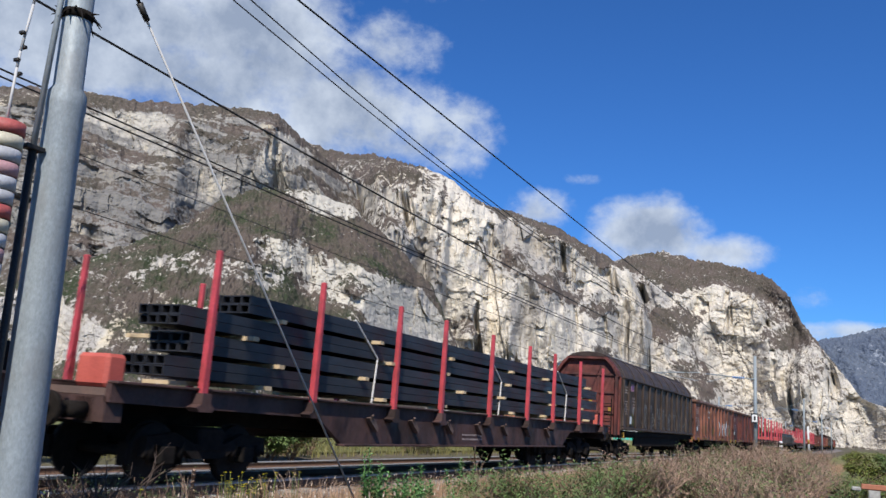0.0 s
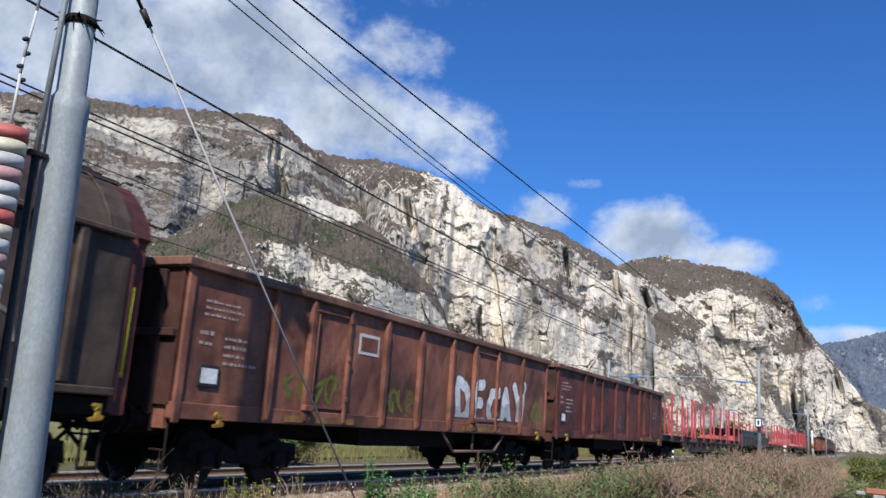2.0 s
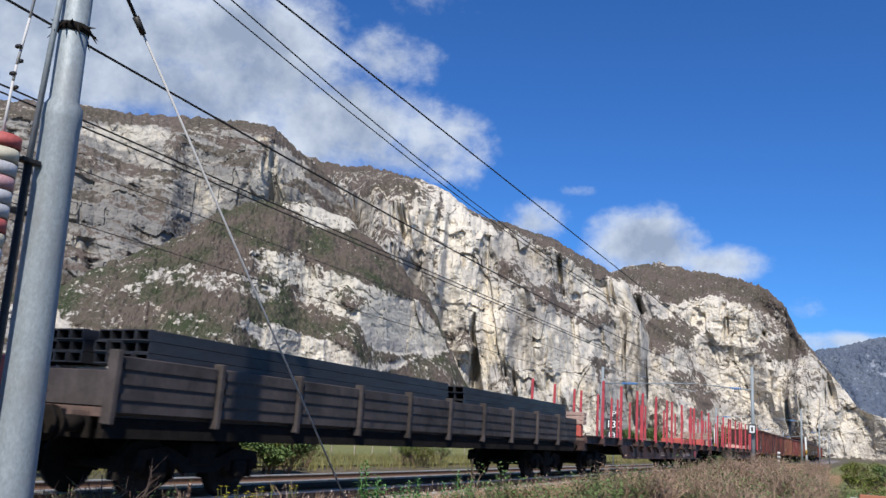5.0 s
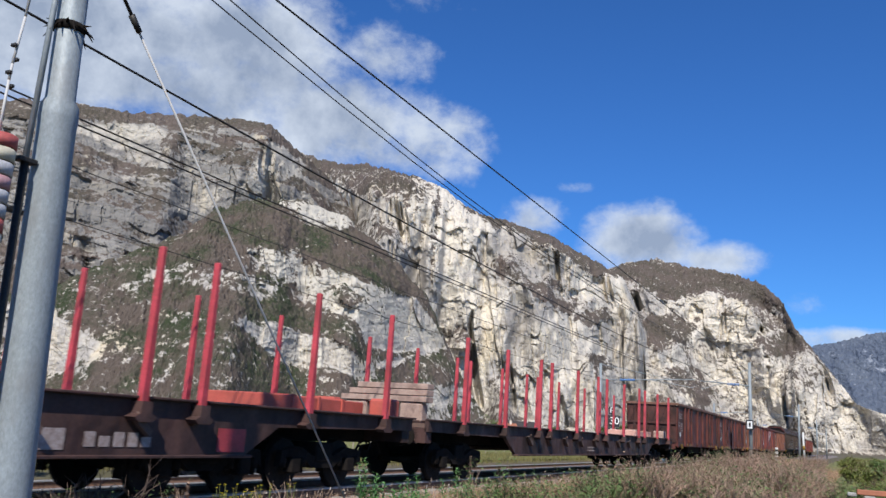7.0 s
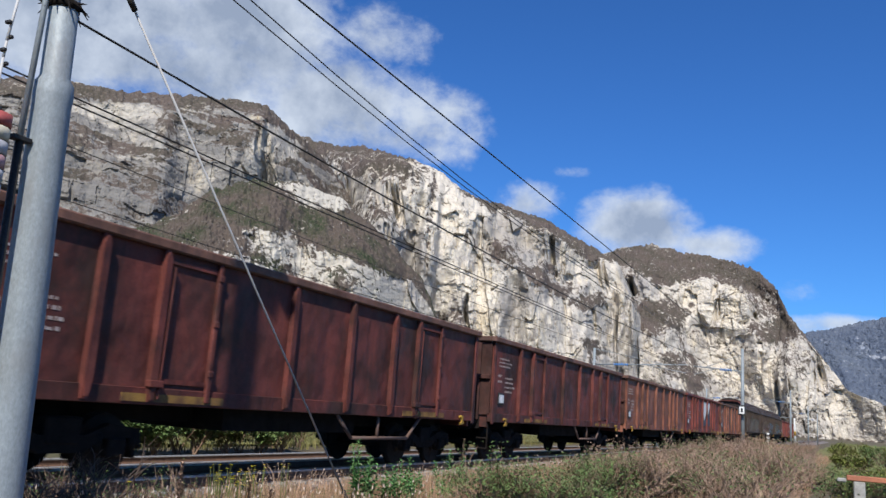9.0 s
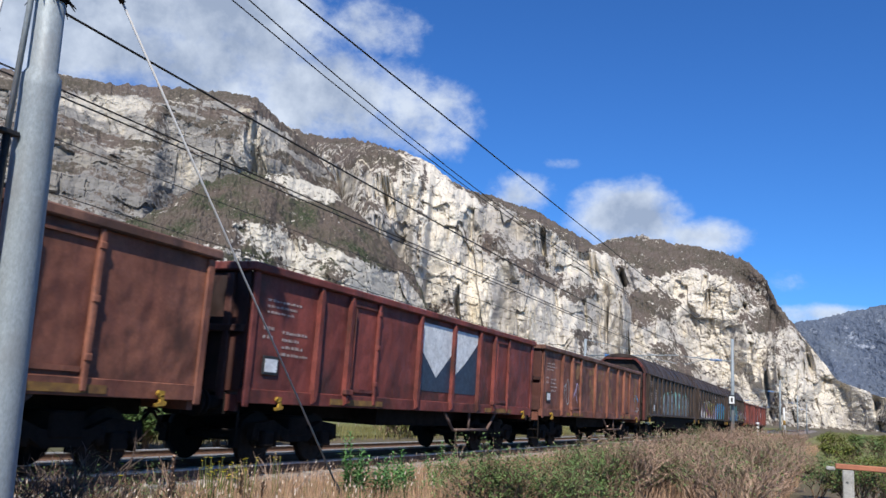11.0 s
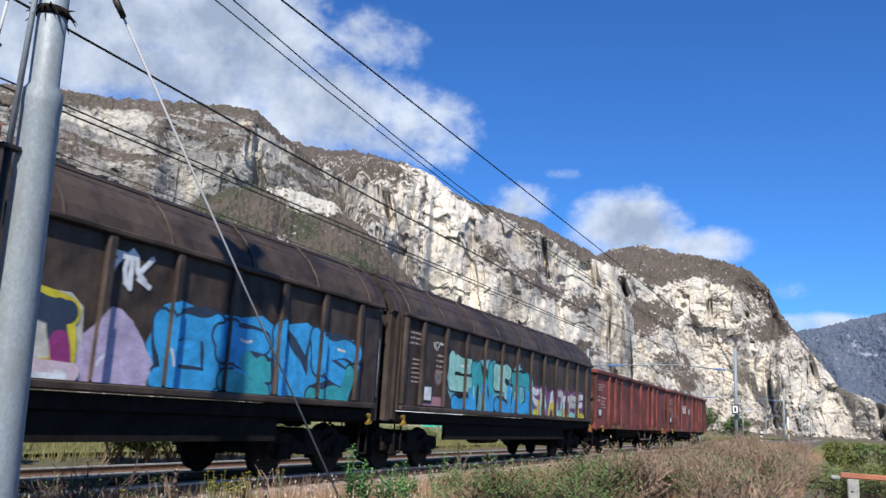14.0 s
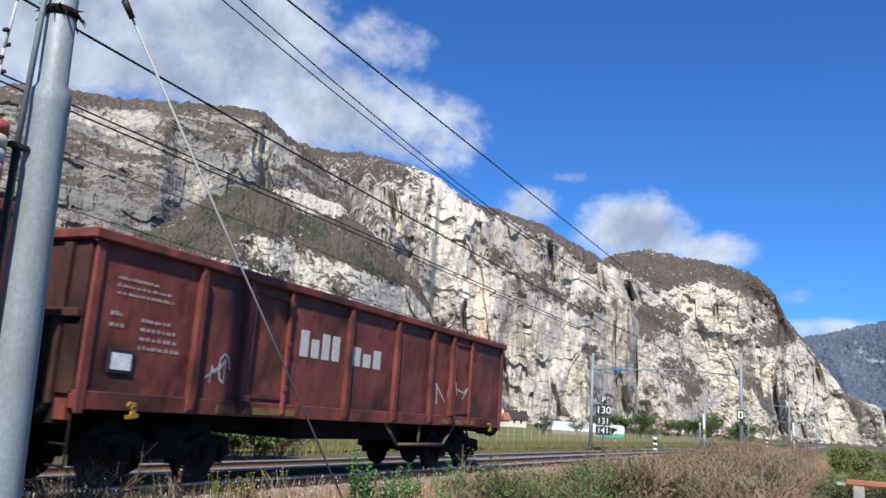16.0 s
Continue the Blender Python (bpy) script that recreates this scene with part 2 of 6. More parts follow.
def part(name, bm, mat, parent=None, label="", smooth=False):
    """Links a bmesh (or a finished mesh) as one object under its thing."""
    me = bm if isinstance(bm, bpy.types.Mesh) else mesh_of(bm, name, mat, smooth)
    ob = new(name, me)
    if parent is not None:
        ob.parent = parent
    if label:
        ob["label"] = label
    return ob


def at(ob, x=0, y=0, z=0, rz=0):
    ob.matrix_basis = pose(x, y, z, 0, 0, rz)
    return ob


def box(bm, x0, x1, y0, y1, z0, z1, cut=0.0):
    """A box, its long edges chamfered by cut."""
    vs = [bm.verts.new((x, y, z)) for x in (x0, x1) for y in (y0, y1) for z in (z0, z1)]
    fs = [bm.faces.new([vs[i] for i in f]) for f in ((0, 1, 3, 2), (4, 6, 7, 5), (0, 4, 5, 1), (2, 3, 7, 6), (0, 2, 6, 4), (1, 5, 7, 3))]
    if cut:
        es = {e for f in fs for e in f.edges}
        bmesh.ops.bevel(bm, geom=list(es), offset=cut, segments=1, affect="EDGES", profile=0.7)
    return bm


def rod(bm, a, b, r0, r1=None, sides=10, caps=True):
    a, b = Vector(a), Vector(b)
    r1 = r0 if r1 is None else r1
    q = (b - a).to_track_quat("Z", "Y")
    rings = []
    for p, r in ((a, r0), (b, r1)):
        rings.append([bm.verts.new(p + q @ Vector((r * math.cos(k * math.tau / sides), r * math.sin(k * math.tau / sides), 0))) for k in range(sides)])
    for k in range(sides):
        j = (k + 1) % sides
        f = bm.faces.new((rings[0][k], rings[0][j], rings[1][j], rings[1][k]))
        f.smooth = sides > 6
    if caps:
        bm.faces.new(rings[0][::-1])
        bm.faces.new(rings[1])
    return bm


def slab(bm, outline, y0, y1):
    """An outline in x, z drawn out from y0 to y1."""
    a = [bm.verts.new((x, y0, z)) for x, z in outline]
    b = [bm.verts.new((x, y1, z)) for x, z in outline]
    n = len(outline)
    bm.faces.new(a)
    bm.faces.new(b[::-1])
    for i in range(n):
        j = (i + 1) % n
        bm.faces.new((a[j], a[i], b[i], b[j]))
    return bm


def hull_along(bm, section, x0, x1, caps=True):
    """A closed outline in y, z drawn out from x0 to x1."""
    a = [bm.verts.new((x0, y, z)) for y, z in section]
    b = [bm.verts.new((x1, y, z)) for y, z in section]
    n = len(section)
    for i in range(n):
        j = (i + 1) % n
        bm.faces.new((a[i], a[j], b[j], b[i]))
    if caps:
        bm.faces.new(a[::-1])
        bm.faces.new(b)
    return bm


def fresh():
    return bmesh.new()


KEPT = {}


def kept(key, build):
    """One mesh for all alike parts."""
    if key not in KEPT:
        KEPT[key] = build()
    return KEPT[key]


def empty(name, label, category, group="", kind=""):
    ob = new(name)
    ob.empty_display_size = 0.3
    return tagged(ob, label, category, group, kind)


# ---------------------------------------------------------------- noise on arrays
TABLE = np.random.RandomState(7).rand(256, 256)


def lattice(x, y):
    xi, yi = np.floor(x).astype(int), np.floor(y).astype(int)
    fx, fy = x - xi, y - yi
    fx, fy = fx * fx * (3 - 2 * fx), fy * fy * (3 - 2 * fy)
    g = lambda i, j: TABLE[(xi + i) & 255, (yi + j) & 255]
    return (g(0, 0) * (1 - fx) + g(1, 0) * fx) * (1 - fy) + (g(0, 1) * (1 - fx) + g(1, 1) * fx) * fy


def fbm(x, y, octaves=5, gain=0.55, seed=0.0):
    """Noise from -1 to 1."""
    total, amp, norm = 0.0, 1.0, 0.0
    for k in range(octaves):
        total = total + amp * (lattice(x + seed * 17.3 + k * 31.7, y + seed * 9.1 + k * 11.9) * 2 - 1)
        norm += amp
        amp *= gain
        x, y = x * 2.03, y * 2.03
    return total / norm


def ridged(x, y, octaves=4, seed=0.0):
    return 1 - 2 * np.abs(fbm(x, y, octaves, 0.55, seed))


def grid_mesh(name, co, mat, attribute=None, smooth=True, tone=None):
    """A sheet from an array (rows, columns, 3)."""
    h, w = co.shape[:2]
    i = np.arange(h * w).reshape(h, w)
    quads = np.stack((i[:-1, :-1], i[:-1, 1:], i[1:, 1:], i[1:, :-1]), -1).reshape(-1, 4)
    me = bpy.data.meshes.new(name)
    me.vertices.add(h * w)
    me.vertices.foreach_set("co", co.reshape(-1).astype(np.float32))
    me.loops.add(quads.size)
    me.loops.foreach_set("vertex_index", quads.reshape(-1).astype(np.int32))
    me.polygons.add(len(quads))
    me.polygons.foreach_set("loop_start", np.arange(0, quads.size, 4, dtype=np.int32))
    me.polygons.foreach_set("use_smooth", np.full(len(quads), smooth))
    me.update(calc_edges=True)
    if attribute is not None:
        at_ = me.attributes.new("scrub", "FLOAT", "POINT")
        at_.data.foreach_set("value", attribute.reshape(-1).astype(np.float32))
    if tone is not None:
        at_ = me.attributes.new("tone", "FLOAT", "POINT")
        at_.data.foreach_set("value", tone.reshape(-1).astype(np.float32))
    me.materials.append(mat)
    return me


# ---------------------------------------------------------------- mountains
def cells(x, y, seed=0, warp=0.35):
    """Blocks of rock: one value for each cell of a slightly warped lattice, every second course shifted."""
    wx, wy = x + fbm(x * 0.5, y * 0.5, 4, 0.6, seed + 2) * warp, y + fbm(x * 0.5, y * 0.5, 4, 0.6, seed + 4) * warp * 2
    row = np.floor(wy).astype(int)
    wx = wx + TABLE[row & 255, (seed * 7) & 255] * 3
    return TABLE[(np.floor(wx).astype(int) + 37 * seed) & 255, (row * 5 + seed) & 255] * 2 - 1


def patches(az, el, group):
    """Soft ovals on a slope: bearing, height angle, half width, half height, slant (all degrees), weight."""
    total = np.zeros(np.broadcast(az, el).shape)
    for a, e, w, h, slant, weight in group:
        u, v = -(az - a) * math.cos(radians(e)), el - e
        c, s = math.cos(radians(slant)), math.sin(radians(slant))
        r2 = ((u * c + v * s) / w) ** 2 + ((v * c - u * s) / h) ** 2
        total = np.maximum(total, weight * np.clip(1.6 - r2 * 1.05, 0, 1))
    return total


def mountain(name, label, crest, mat, columns, rows, seed, terrace=90.0, cliff=0.5, flute=18.0, rough=6.0, gentle=1.3, top=0.10,
             steep=0.14, band=240.0, lean=0.0, foot=-2.0, back=900.0, block=7.0, dip=0.0, scrubs=(), pales=(), dulls=(), ledge=0.6):
    """A massif under a crest line: every column runs down from the crest, over walls and ledges that follow the rock's layers."""
    crest = np.array(crest, float)
    run = np.concatenate(([0], np.cumsum(np.linalg.norm(np.diff(crest[:, :2], axis=0), axis=1))))
    s = np.linspace(0, run[-1], columns)
    cx, cy, cz = (np.interp(s, run, crest[:, k]) for k in range(3))
    cz = np.convolve(np.pad(cz, 4, mode="edge"), np.ones(9) / 9, "valid")
    small = np.clip(cz / 200, 0.1, 1)
    cz = cz + (fbm(s / 90, s * 0 + seed, 4, 0.5, seed) * 8 + fbm(s / 12, s * 0, 3, 0.6, seed) * 4.0) * small
    out = -np.stack((cx, cy), 1)
    out /= np.linalg.norm(out, axis=1)[:, None]
    v = np.linspace(0, 1, rows)
    S, V = np.meshgrid(s, v, indexing="ij")
    Z = cz[:, None] + (foot - cz[:, None]) * V
    q = int(seed)
    bend = fbm(S / 300, Z / 300, 3, 0.5, seed + 3) * 60 + dip * S
    layer = fbm(S / band, (Z + bend) / terrace, 4, 0.55, seed + 1)
    wall = np.clip((layer + (cliff - 0.5) * 1.6) * 5.0 + 0.5, 0, 1)
    brow = np.clip((V - top * (np.clip(cz / cz.max(), 0, 1) ** 2.5)[:, None] * (0.45 + 1.1 * lattice(S / 120 + 3 * seed, S * 0 + seed))) / 0.025, 0, 1)
    talus = np.clip((V - 0.93 - 0.08 * fbm(S / 160, S * 0, 3, 0.5, seed)) / 0.03, 0, 1)
    wall = wall * brow * (1 - talus)
    # shrubberies, gully and cleft shade painted as scrub, pale faces and dull slopes, each at its bearing and height
    # angle from the camera
    dz = np.abs(np.diff(Z, axis=1, prepend=Z[:, :1]))
    base_wall, stray = wall, [fbm(S / 45, Z / 45, 4, 0.6, seed + k) for k in (20, 24)]
    AZ = np.degrees(np.arctan2(cy, cx))[:, None] + stray[0] * 0.9
    open_ground = np.clip(1 - wall, 0, 1) * (ledge if scrubs else 1.0)
    for k in range(4):
        reach = np.hypot(cx, cy)[:, None] - np.cumsum((gentle + (steep - gentle) * wall) * dz, axis=1)
        EL = np.degrees(np.arctan2(Z - 1.27, reach)) + stray[1] * 0.7
        bushes, bare, dull = (patches(AZ, EL, g) for g in (scrubs, pales, dulls))
        wall = np.clip(np.maximum(base_wall, np.clip(bare, 0, 1)) - np.clip(bushes, 0, 1), 0, 1)
    cot = gentle + (steep - gentle) * wall
    off = np.cumsum(cot * dz, axis=1)
    wide = 21
    off = np.stack([np.convolve(np.pad(off[:, k], wide // 2, mode="edge"), np.ones(wide) / wide, "valid") for k in range(rows)], 1)
    grow = np.clip(V * 7, 0, 1)
    W = S + fbm(S / 160, Z / 200, 3, 0.5, seed + 12) * 30
    slant = W + Z * 0.25
    off = off + ridged((W + Z * 0.5) / 300, Z / 700, 2, seed + 5) * flute * 1.9 * grow
    off = off + fbm(W / 110, Z / 190, 4, 0.55, seed + 6) * flute * 1.1 * grow
    off = off - np.clip(fbm(W / 50 + Z / 260, Z / 330, 4, 0.55, seed + 15) - 0.26, 0, 1) * flute * 3.0 * wall * grow
    off = off + cells(slant / 95, Z / 150, q, 0.5) * block * 1.5 * wall * grow
    off = off + cells(W / 38, Z / 64, q + 3) * block * wall * grow
    off = off + cells(slant / 15, Z / 21, q + 5) * block * 0.30 * wall * grow
    off = off + fbm(S / 26, Z / 18, 6, 0.66, seed + 8) * rough * np.clip(V * 12 + 0.15, 0, 1)
    Zs = Z + (1 - wall) * fbm(S / 8, off / 8, 3, 0.65, seed + 9) * rough * 0.8 * small[:, None]
    X = cx[:, None] + out[:, :1] * off
    Y = cy[:, None] + out[:, 1:] * off
    co = np.stack((X, Y, Zs), -1)
    scrub = np.clip(open_ground * (1 - 0.8 * np.clip(bare, 0, 1)) + bushes * 0.62, 0, 1.15) - 0.2 * (dull > 0.5)
    tone = np.clip(bare - dull, -1, 1)
    # the far side falls away behind the crest
    rear = np.stack([np.stack((cx - out[:, 0] * back * k, cy - out[:, 1] * back * k, foot + (cz - foot) * (1 - k) ** 1.3), -1) for k in np.linspace(1, 0.15, 6)], 1)
    co = np.concatenate((rear, co), 1)
    scrub = np.concatenate((np.ones((columns, rear.shape[1])), scrub), 1)
    tone = np.concatenate((np.zeros((columns, rear.shape[1])), tone), 1)
    ob = new(name, grid_mesh(name, co, mat, scrub, smooth=False, tone=tone))
    return tagged(ob, label, "mountain", kind="structure")


# bearing, height angle, half width, half height, slant, weight
# the first, narrow oval paints a gully's shade in scrub colour
WEST_SCRUB_GULLY = ((45.4, 16.9, 0.5, 1.7, 10, 0.9), (36.3, 17.4, 2.8, 0.55, -25, 1.2), (44.6, 18.9, 10.1, 0.4, 6, 1.0), (47.0, 15.3, 3.5, 0.3, -1, 0.6), (41.1, 18.0, 1.9, 0.3, 34, 0.5), (53.8, 17.1, 3.5, 0.4, 10, 0.8))
WEST_PALE = ((38.9, 16.0, 2.3, 1.2, 43, 1.0), (43.3, 13.4, 1.9, 0.5, 39, 1.0), (49.4, 17.1, 3.5, 0.6, 5, 1.0))
WEST_DULL = ((47.3, 12.2, 5.8, 2.1, 1, 1.0), (50.5, 13.3, 4.6, 1.0, 5, 1.0))
HILL_SCRUB = ((39.7, 12.6, 5.8, 1.1, -7, 1.25), (35.5, 11.5, 6.6, 1.3, -16, 1.0), (42.1, 10.9, 3.9, 1.2, 28, 1.1), (35.9, 15.6, 2.9, 0.9, 17, 1.2), (33.0, 8.1, 1.5, 0.5, -10, 0.9), (31.0, 10.9, 2.7, 0.8, -35, 1.2), (37.9, 6.8, 2.3, 0.8, -5, 0.9), (42.4, 7.9, 3.5, 1.5, -4, 0.9))
HILL_PALE = ((34.6, 13.9, 2.7, 1.3, -9, 1.0), (34.7, 9.3, 4.6, 1.0, -13, 1.0), (31.4, 7.4, 5.0, 1.0, -15, 1.0), (37.9, 10.6, 2.3, 0.3, 1, 1.0))
# both narrow upright ovals paint the shade of cliff clefts
MIDDLE_SCRUB_CLEFTS = ((32.0, 16.2, 3.8, 1.7, -14, 1.3), (31.1, 14.8, 1.5, 0.5, 40, 0.9), (27.1, 14.8, 0.3, 1.6, -4, 1.1), (27.1, 12.0, 0.2, 2.3, -1, 0.8), (21.6, 13.6, 3.5, 0.5, -19, 1.2), (17.3, 12.2, 3.5, 1.0, -22, 1.6), (20.2, 9.4, 2.9, 0.5, -30, 1.3), (23.0, 10.6, 2.3, 0.3, -16, 0.8), (15.9, 7.7, 1.5, 0.5, -5, 1.3), (30.3, 12.2, 1.9, 0.6, -35, 0.8), (15.1, 4.7, 1.5, 0.4, -22, 0.7))
MIDDLE_PALE = ((26.8, 13.4, 3.5, 3.3, -21, 1.0), (16.0, 10.0, 2.3, 0.9, 13, 1.0), (14.3, 9.3, 0.5, 2.3, -3, 1.0), (17.9, 5.7, 2.3, 1.9, -27, 1.0), (24.1, 8.0, 2.3, 1.2, -16, 1.0))
MIDDLE_DULL = ((20.1, 6.7, 2.3, 1.5, -17, 1.0), (29.3, 9.9, 2.3, 1.9, -15, 1.0), (21.3, 11.2, 2.3, 1.7, -22, 1.0), (16.8, 5.0, 1.9, 1.0, -68, 1.0))
EAST_SCRUB = ((11.1, 10.5, 3.3, 1.0, -5, 1.6), (12.6, 10.5, 1.2, 1.9, -79, 1.0), (6.8, 10.1, 4.1, 0.85, -22, 1.4), (4.9, 8.6, 2.3, 0.8, -36, 1.1), (11.0, 7.1, 1.9, 1.0, 8, 1.5), (11.8, 6.7, 1.5, 1.2, 3, 0.6), (9.6, 3.9, 1.7, 1.2, -28, 1.2), (4.1, 6.5, 1.7, 0.6, -9, 1.2), (3.1, 4.6, 1.2, 1.2, -19, 0.7), (8.9, 5.8, 2.7, 0.4, -18, 0.5), (4.9, 5.6, 2.3, 0.3, -8, 0.6), (3.4, 1.1, 2.7, 0.8, -7, 0.6), (7.1, 1.5, 3.1, 0.7, -7, 0.6))
EAST_PALE = ((7.9, 8.9, 1.0, 0.5, -20, 1.0), (9.1, 8.0, 1.9, 2.1, -60, 1.0), (6.8, 6.6, 3.1, 1.5, -35, 1.0), (5.4, 4.1, 2.7, 1.5, -19, 1.0), (1.8, 2.5, 2.3, 1.5, -30, 1.0))
EAST_DULL = ((6.8, 6.2, 1.9, 0.5, -8, 1.0), (12.9, 8.4, 1.2, 0.8, 43, 1.0))
mountain("mountain_west", "grey layered limestone massif with scrubby flat top", ((464, 1427, 460), (704, 1324, 466), (846, 1239, 486), (927, 1179, 502), (982, 1134, 510), (1058, 1092, 520), (1135, 1040, 541), (1175, 1011, 547), (1207, 988, 545), (1256, 975, 527), (1324, 967, 509), (1433, 951, 462), (1543, 927, 400)), M_STRATA, 640, 330, 1.0, terrace=22, cliff=0.50, flute=30, band=200, block=6, top=0.05, steep=0.3, gentle=0.9, ledge=0.8, scrubs=WEST_SCRUB_GULLY, pales=WEST_PALE, dulls=WEST_DULL)
mountain("foothill", "dark wooded foothill with pale rock bands", ((366, 822, 64), (493, 789, 83), (603, 747, 123), (672, 741, 168), (738, 733, 203), (807, 732, 257), (874, 716, 290), (948, 686, 305), (1001, 661, 297), (1064, 616, 250), (1118, 582, 199), (1171, 541, 85), (1197, 508, 24)), M_FOREST, 620, 300, 2.0, terrace=44, cliff=0.43, flute=14, rough=7, gentle=1.35, steep=0.35, band=200, top=0.30, block=4, ledge=0.9, scrubs=HILL_SCRUB, pales=HILL_PALE)
mountain("mountain_middle", "tall pale limestone cliff with brown scrub on its brow", ((1672, 1506, 711), (1735, 1270, 683), (1696, 1151, 634), (1650, 1039, 613), (1564, 850, 544), (1564, 807, 522), (1605, 769, 493), (1663, 739, 472), (1768, 697, 477), (1875, 635, 466), (1930, 595, 438), (1988, 539, 413), (2018, 504, 397), (2064, 484, 337), (2149, 472, 271)), M_CLIFF, 800, 340, 3.0, terrace=85, cliff=0.62, flute=70, top=0.08, band=120, block=9, steep=0.22, scrubs=MIDDLE_SCRUB_CLEFTS, pales=MIDDLE_PALE, dulls=MIDDLE_DULL)
mountain("mountain_east", "pale limestone mountain with scrub ledges", ((2568, 834, 502), (2606, 706, 531), (2604, 633, 553), (2604, 543, 564), (2610, 457, 542), (2622, 308, 509), (2610, 226, 471), (2594, 178, 418), (2556, 146, 343), (2518, 102, 279), (2480, 45, 199), (2440, -4, 127), (2420, -50, 109), (2400, -92, 92), (2380, -170, 70), (2360, -260, 20)), M_CLIFF, 800, 320, 4.0, terrace=70, cliff=0.58, flute=72, rough=10, top=0.12, band=110, block=10, steep=0.30, scrubs=EAST_SCRUB, pales=EAST_PALE, dulls=EAST_DULL)
mountain("mountain_far", "distant wooded mountain with haze-blue colour", ((4206, 894, 393), (4291, 272, 445), (4299, 75, 503), (4296, -180, 564), (4276, -449, 621), (4206, -894, 606)), M_FAR_HAZE, 300, 140, 5.0, terrace=150, cliff=0.25, flute=18, rough=14, back=500, block=4, gentle=1.0)


# ---------------------------------------------------------------- ground and tracks
def ground_sheet():
    """One sheet from the camera to the horizon, finer near by; it lies a little below the rails and falls off behind the far track."""
    r = np.concatenate((np.linspace(0, 40, 60), np.geomspace(41, 4700, 60)))
    a = np.linspace(0, math.tau, 161)
    R, A = np.meshgrid(r, a, indexing="ij")
    X, Y = R * np.cos(A), R * np.sin(A)
    Z = -0.42 + fbm(X / 3, Y / 3, 4) * 0.10 * np.clip((40 - R) / 30, 0.2, 1)
    Z = Z - 0.5 * np.clip((Y - 20) / 20, 0, 1) - 0.3 * np.clip((R - 60) / 300, 0, 1)
    Z = np.where(np.abs(Y - 12) < 5.5, np.minimum(Z, -0.5), Z)
    ob = new("ground", grid_mesh("ground", np.stack((X, Y, Z), -1), M_SOIL))
    return tagged(ob, "dry brown grassy ground beside the railway", "ground", kind="structure")


def meadow():
    x = np.linspace(-60, 420, 120)
    y = np.concatenate((np.linspace(18.6, 40, 20), np.linspace(45, 330, 30)))
    X, Y = np.meshgrid(x, y, indexing="ij")
    Z = -0.33 - 0.35 * np.clip((Y - 20) / 20, 0, 1) + fbm(X / 6, Y / 6, 4) * 0.08
    Z = Z + np.where(Y > 60, 0.25, 0)
    ob = new("meadow", grid_mesh("meadow", np.stack((X, Y, Z), -1), M_MEADOW))
    tagged(ob, "yellow green meadow behind the tracks", "meadow", kind="structure")


def track(y, z, name):
    """Ballast bed with sloping shoulders, two rails, sleepers."""
    x0, x1 = -60.0, 420.0
    xs = np.linspace(x0, x1, 481)
    ys = np.array([-2.9, -2.3, -1.75, -1.5, -0.9, -0.6, 0, 0.6, 0.9, 1.5, 1.75, 2.3, 2.9])
    hs = np.array([-0.62, -0.45, -0.24, -0.20, -0.19, -0.21, -0.2, -0.21, -0.19, -0.20, -0.24, -0.45, -0.62])
    X, Y = np.meshgrid(xs, ys, indexing="ij")
    Z = np.broadcast_to(hs, X.shape) + fbm(X * 1.7, Y * 3, 3) * 0.03
    bed = new("ballast_" + name, grid_mesh("ballast", np.stack((X, Y + y, Z + z), -1), M_BALLAST, smooth=False))
    tagged(bed, "grey brown gravel track bed", "track bed", kind="structure")
    for side in (-1, 1):
        rail = empty("rail", "steel rail with a polished head", "rail", "rails of the railway", "structure")
        c = y + side * 0.7525
        part("rail_head", hull_along(fresh(), [(c - 0.036, z - 0.035), (c - 0.036, z - 0.008), (c - 0.026, z), (c + 0.026, z), (c + 0.036, z - 0.008), (c + 0.036, z - 0.035)], x0, x1), M_RAIL, rail)
        part("rail_web", hull_along(fresh(), [(c - 0.075, z - 0.172), (c - 0.075, z - 0.155), (c - 0.012, z - 0.13), (c - 0.012, z - 0.036), (c + 0.012, z - 0.036), (c + 0.012, z - 0.13), (c + 0.075, z - 0.155), (c + 0.075, z - 0.172)], x0, x1), M_RUSTRAIL, rail)
    bm = fresh()
    for i in range(int((200 - x0) / 0.6)):
        x = x0 + i * 0.6
        slab(bm, [(x - 0.14, z - 0.25), (x - 0.12, z - 0.172), (x + 0.12, z - 0.172), (x + 0.14, z - 0.25)], y - 1.2, y + 1.2)
    tagged(part("sleepers", bm, M_CONCRETE), "concrete sleepers bedded in gravel", "sleepers", kind="stuff")


def stones():
    """Loose ballast on the near shoulder."""
    rnd = random.Random(5)
    verts, faces = [], []
    for i in range(5200):
        x = 3 + 40 * rnd.random() ** 1.6
        y = TRACK_Y - rnd.uniform(0.85, 2.7)
        top = -0.20 if y > TRACK_Y - 1.6 else -0.2 - (TRACK_Y - 1.6 - y) * 0.33
        r = rnd.uniform(0.018, 0.042)
        b = len(verts)
        t = rnd.random() * 6
        for k in range(4):
            verts.append((x + r * math.cos(t + k * 1.57) * rnd.uniform(0.7, 1.3), y + r * math.sin(t + k * 1.57), top + rnd.uniform(-0.3, 0.3) * r))
        verts += [(x, y, top + r), (x, y, top - r)]
        for k in range(4):
            faces += [(b + k, b + (k + 1) % 4, b + 4), (b + (k + 1) % 4, b + k, b + 5)]
    me = bpy.data.meshes.new("gravel")
    me.from_pydata(verts, [], faces)
    me.materials.append(M_STONE)
    tagged(new("gravel", me), "loose broken ballast stones", "gravel", kind="stuff")


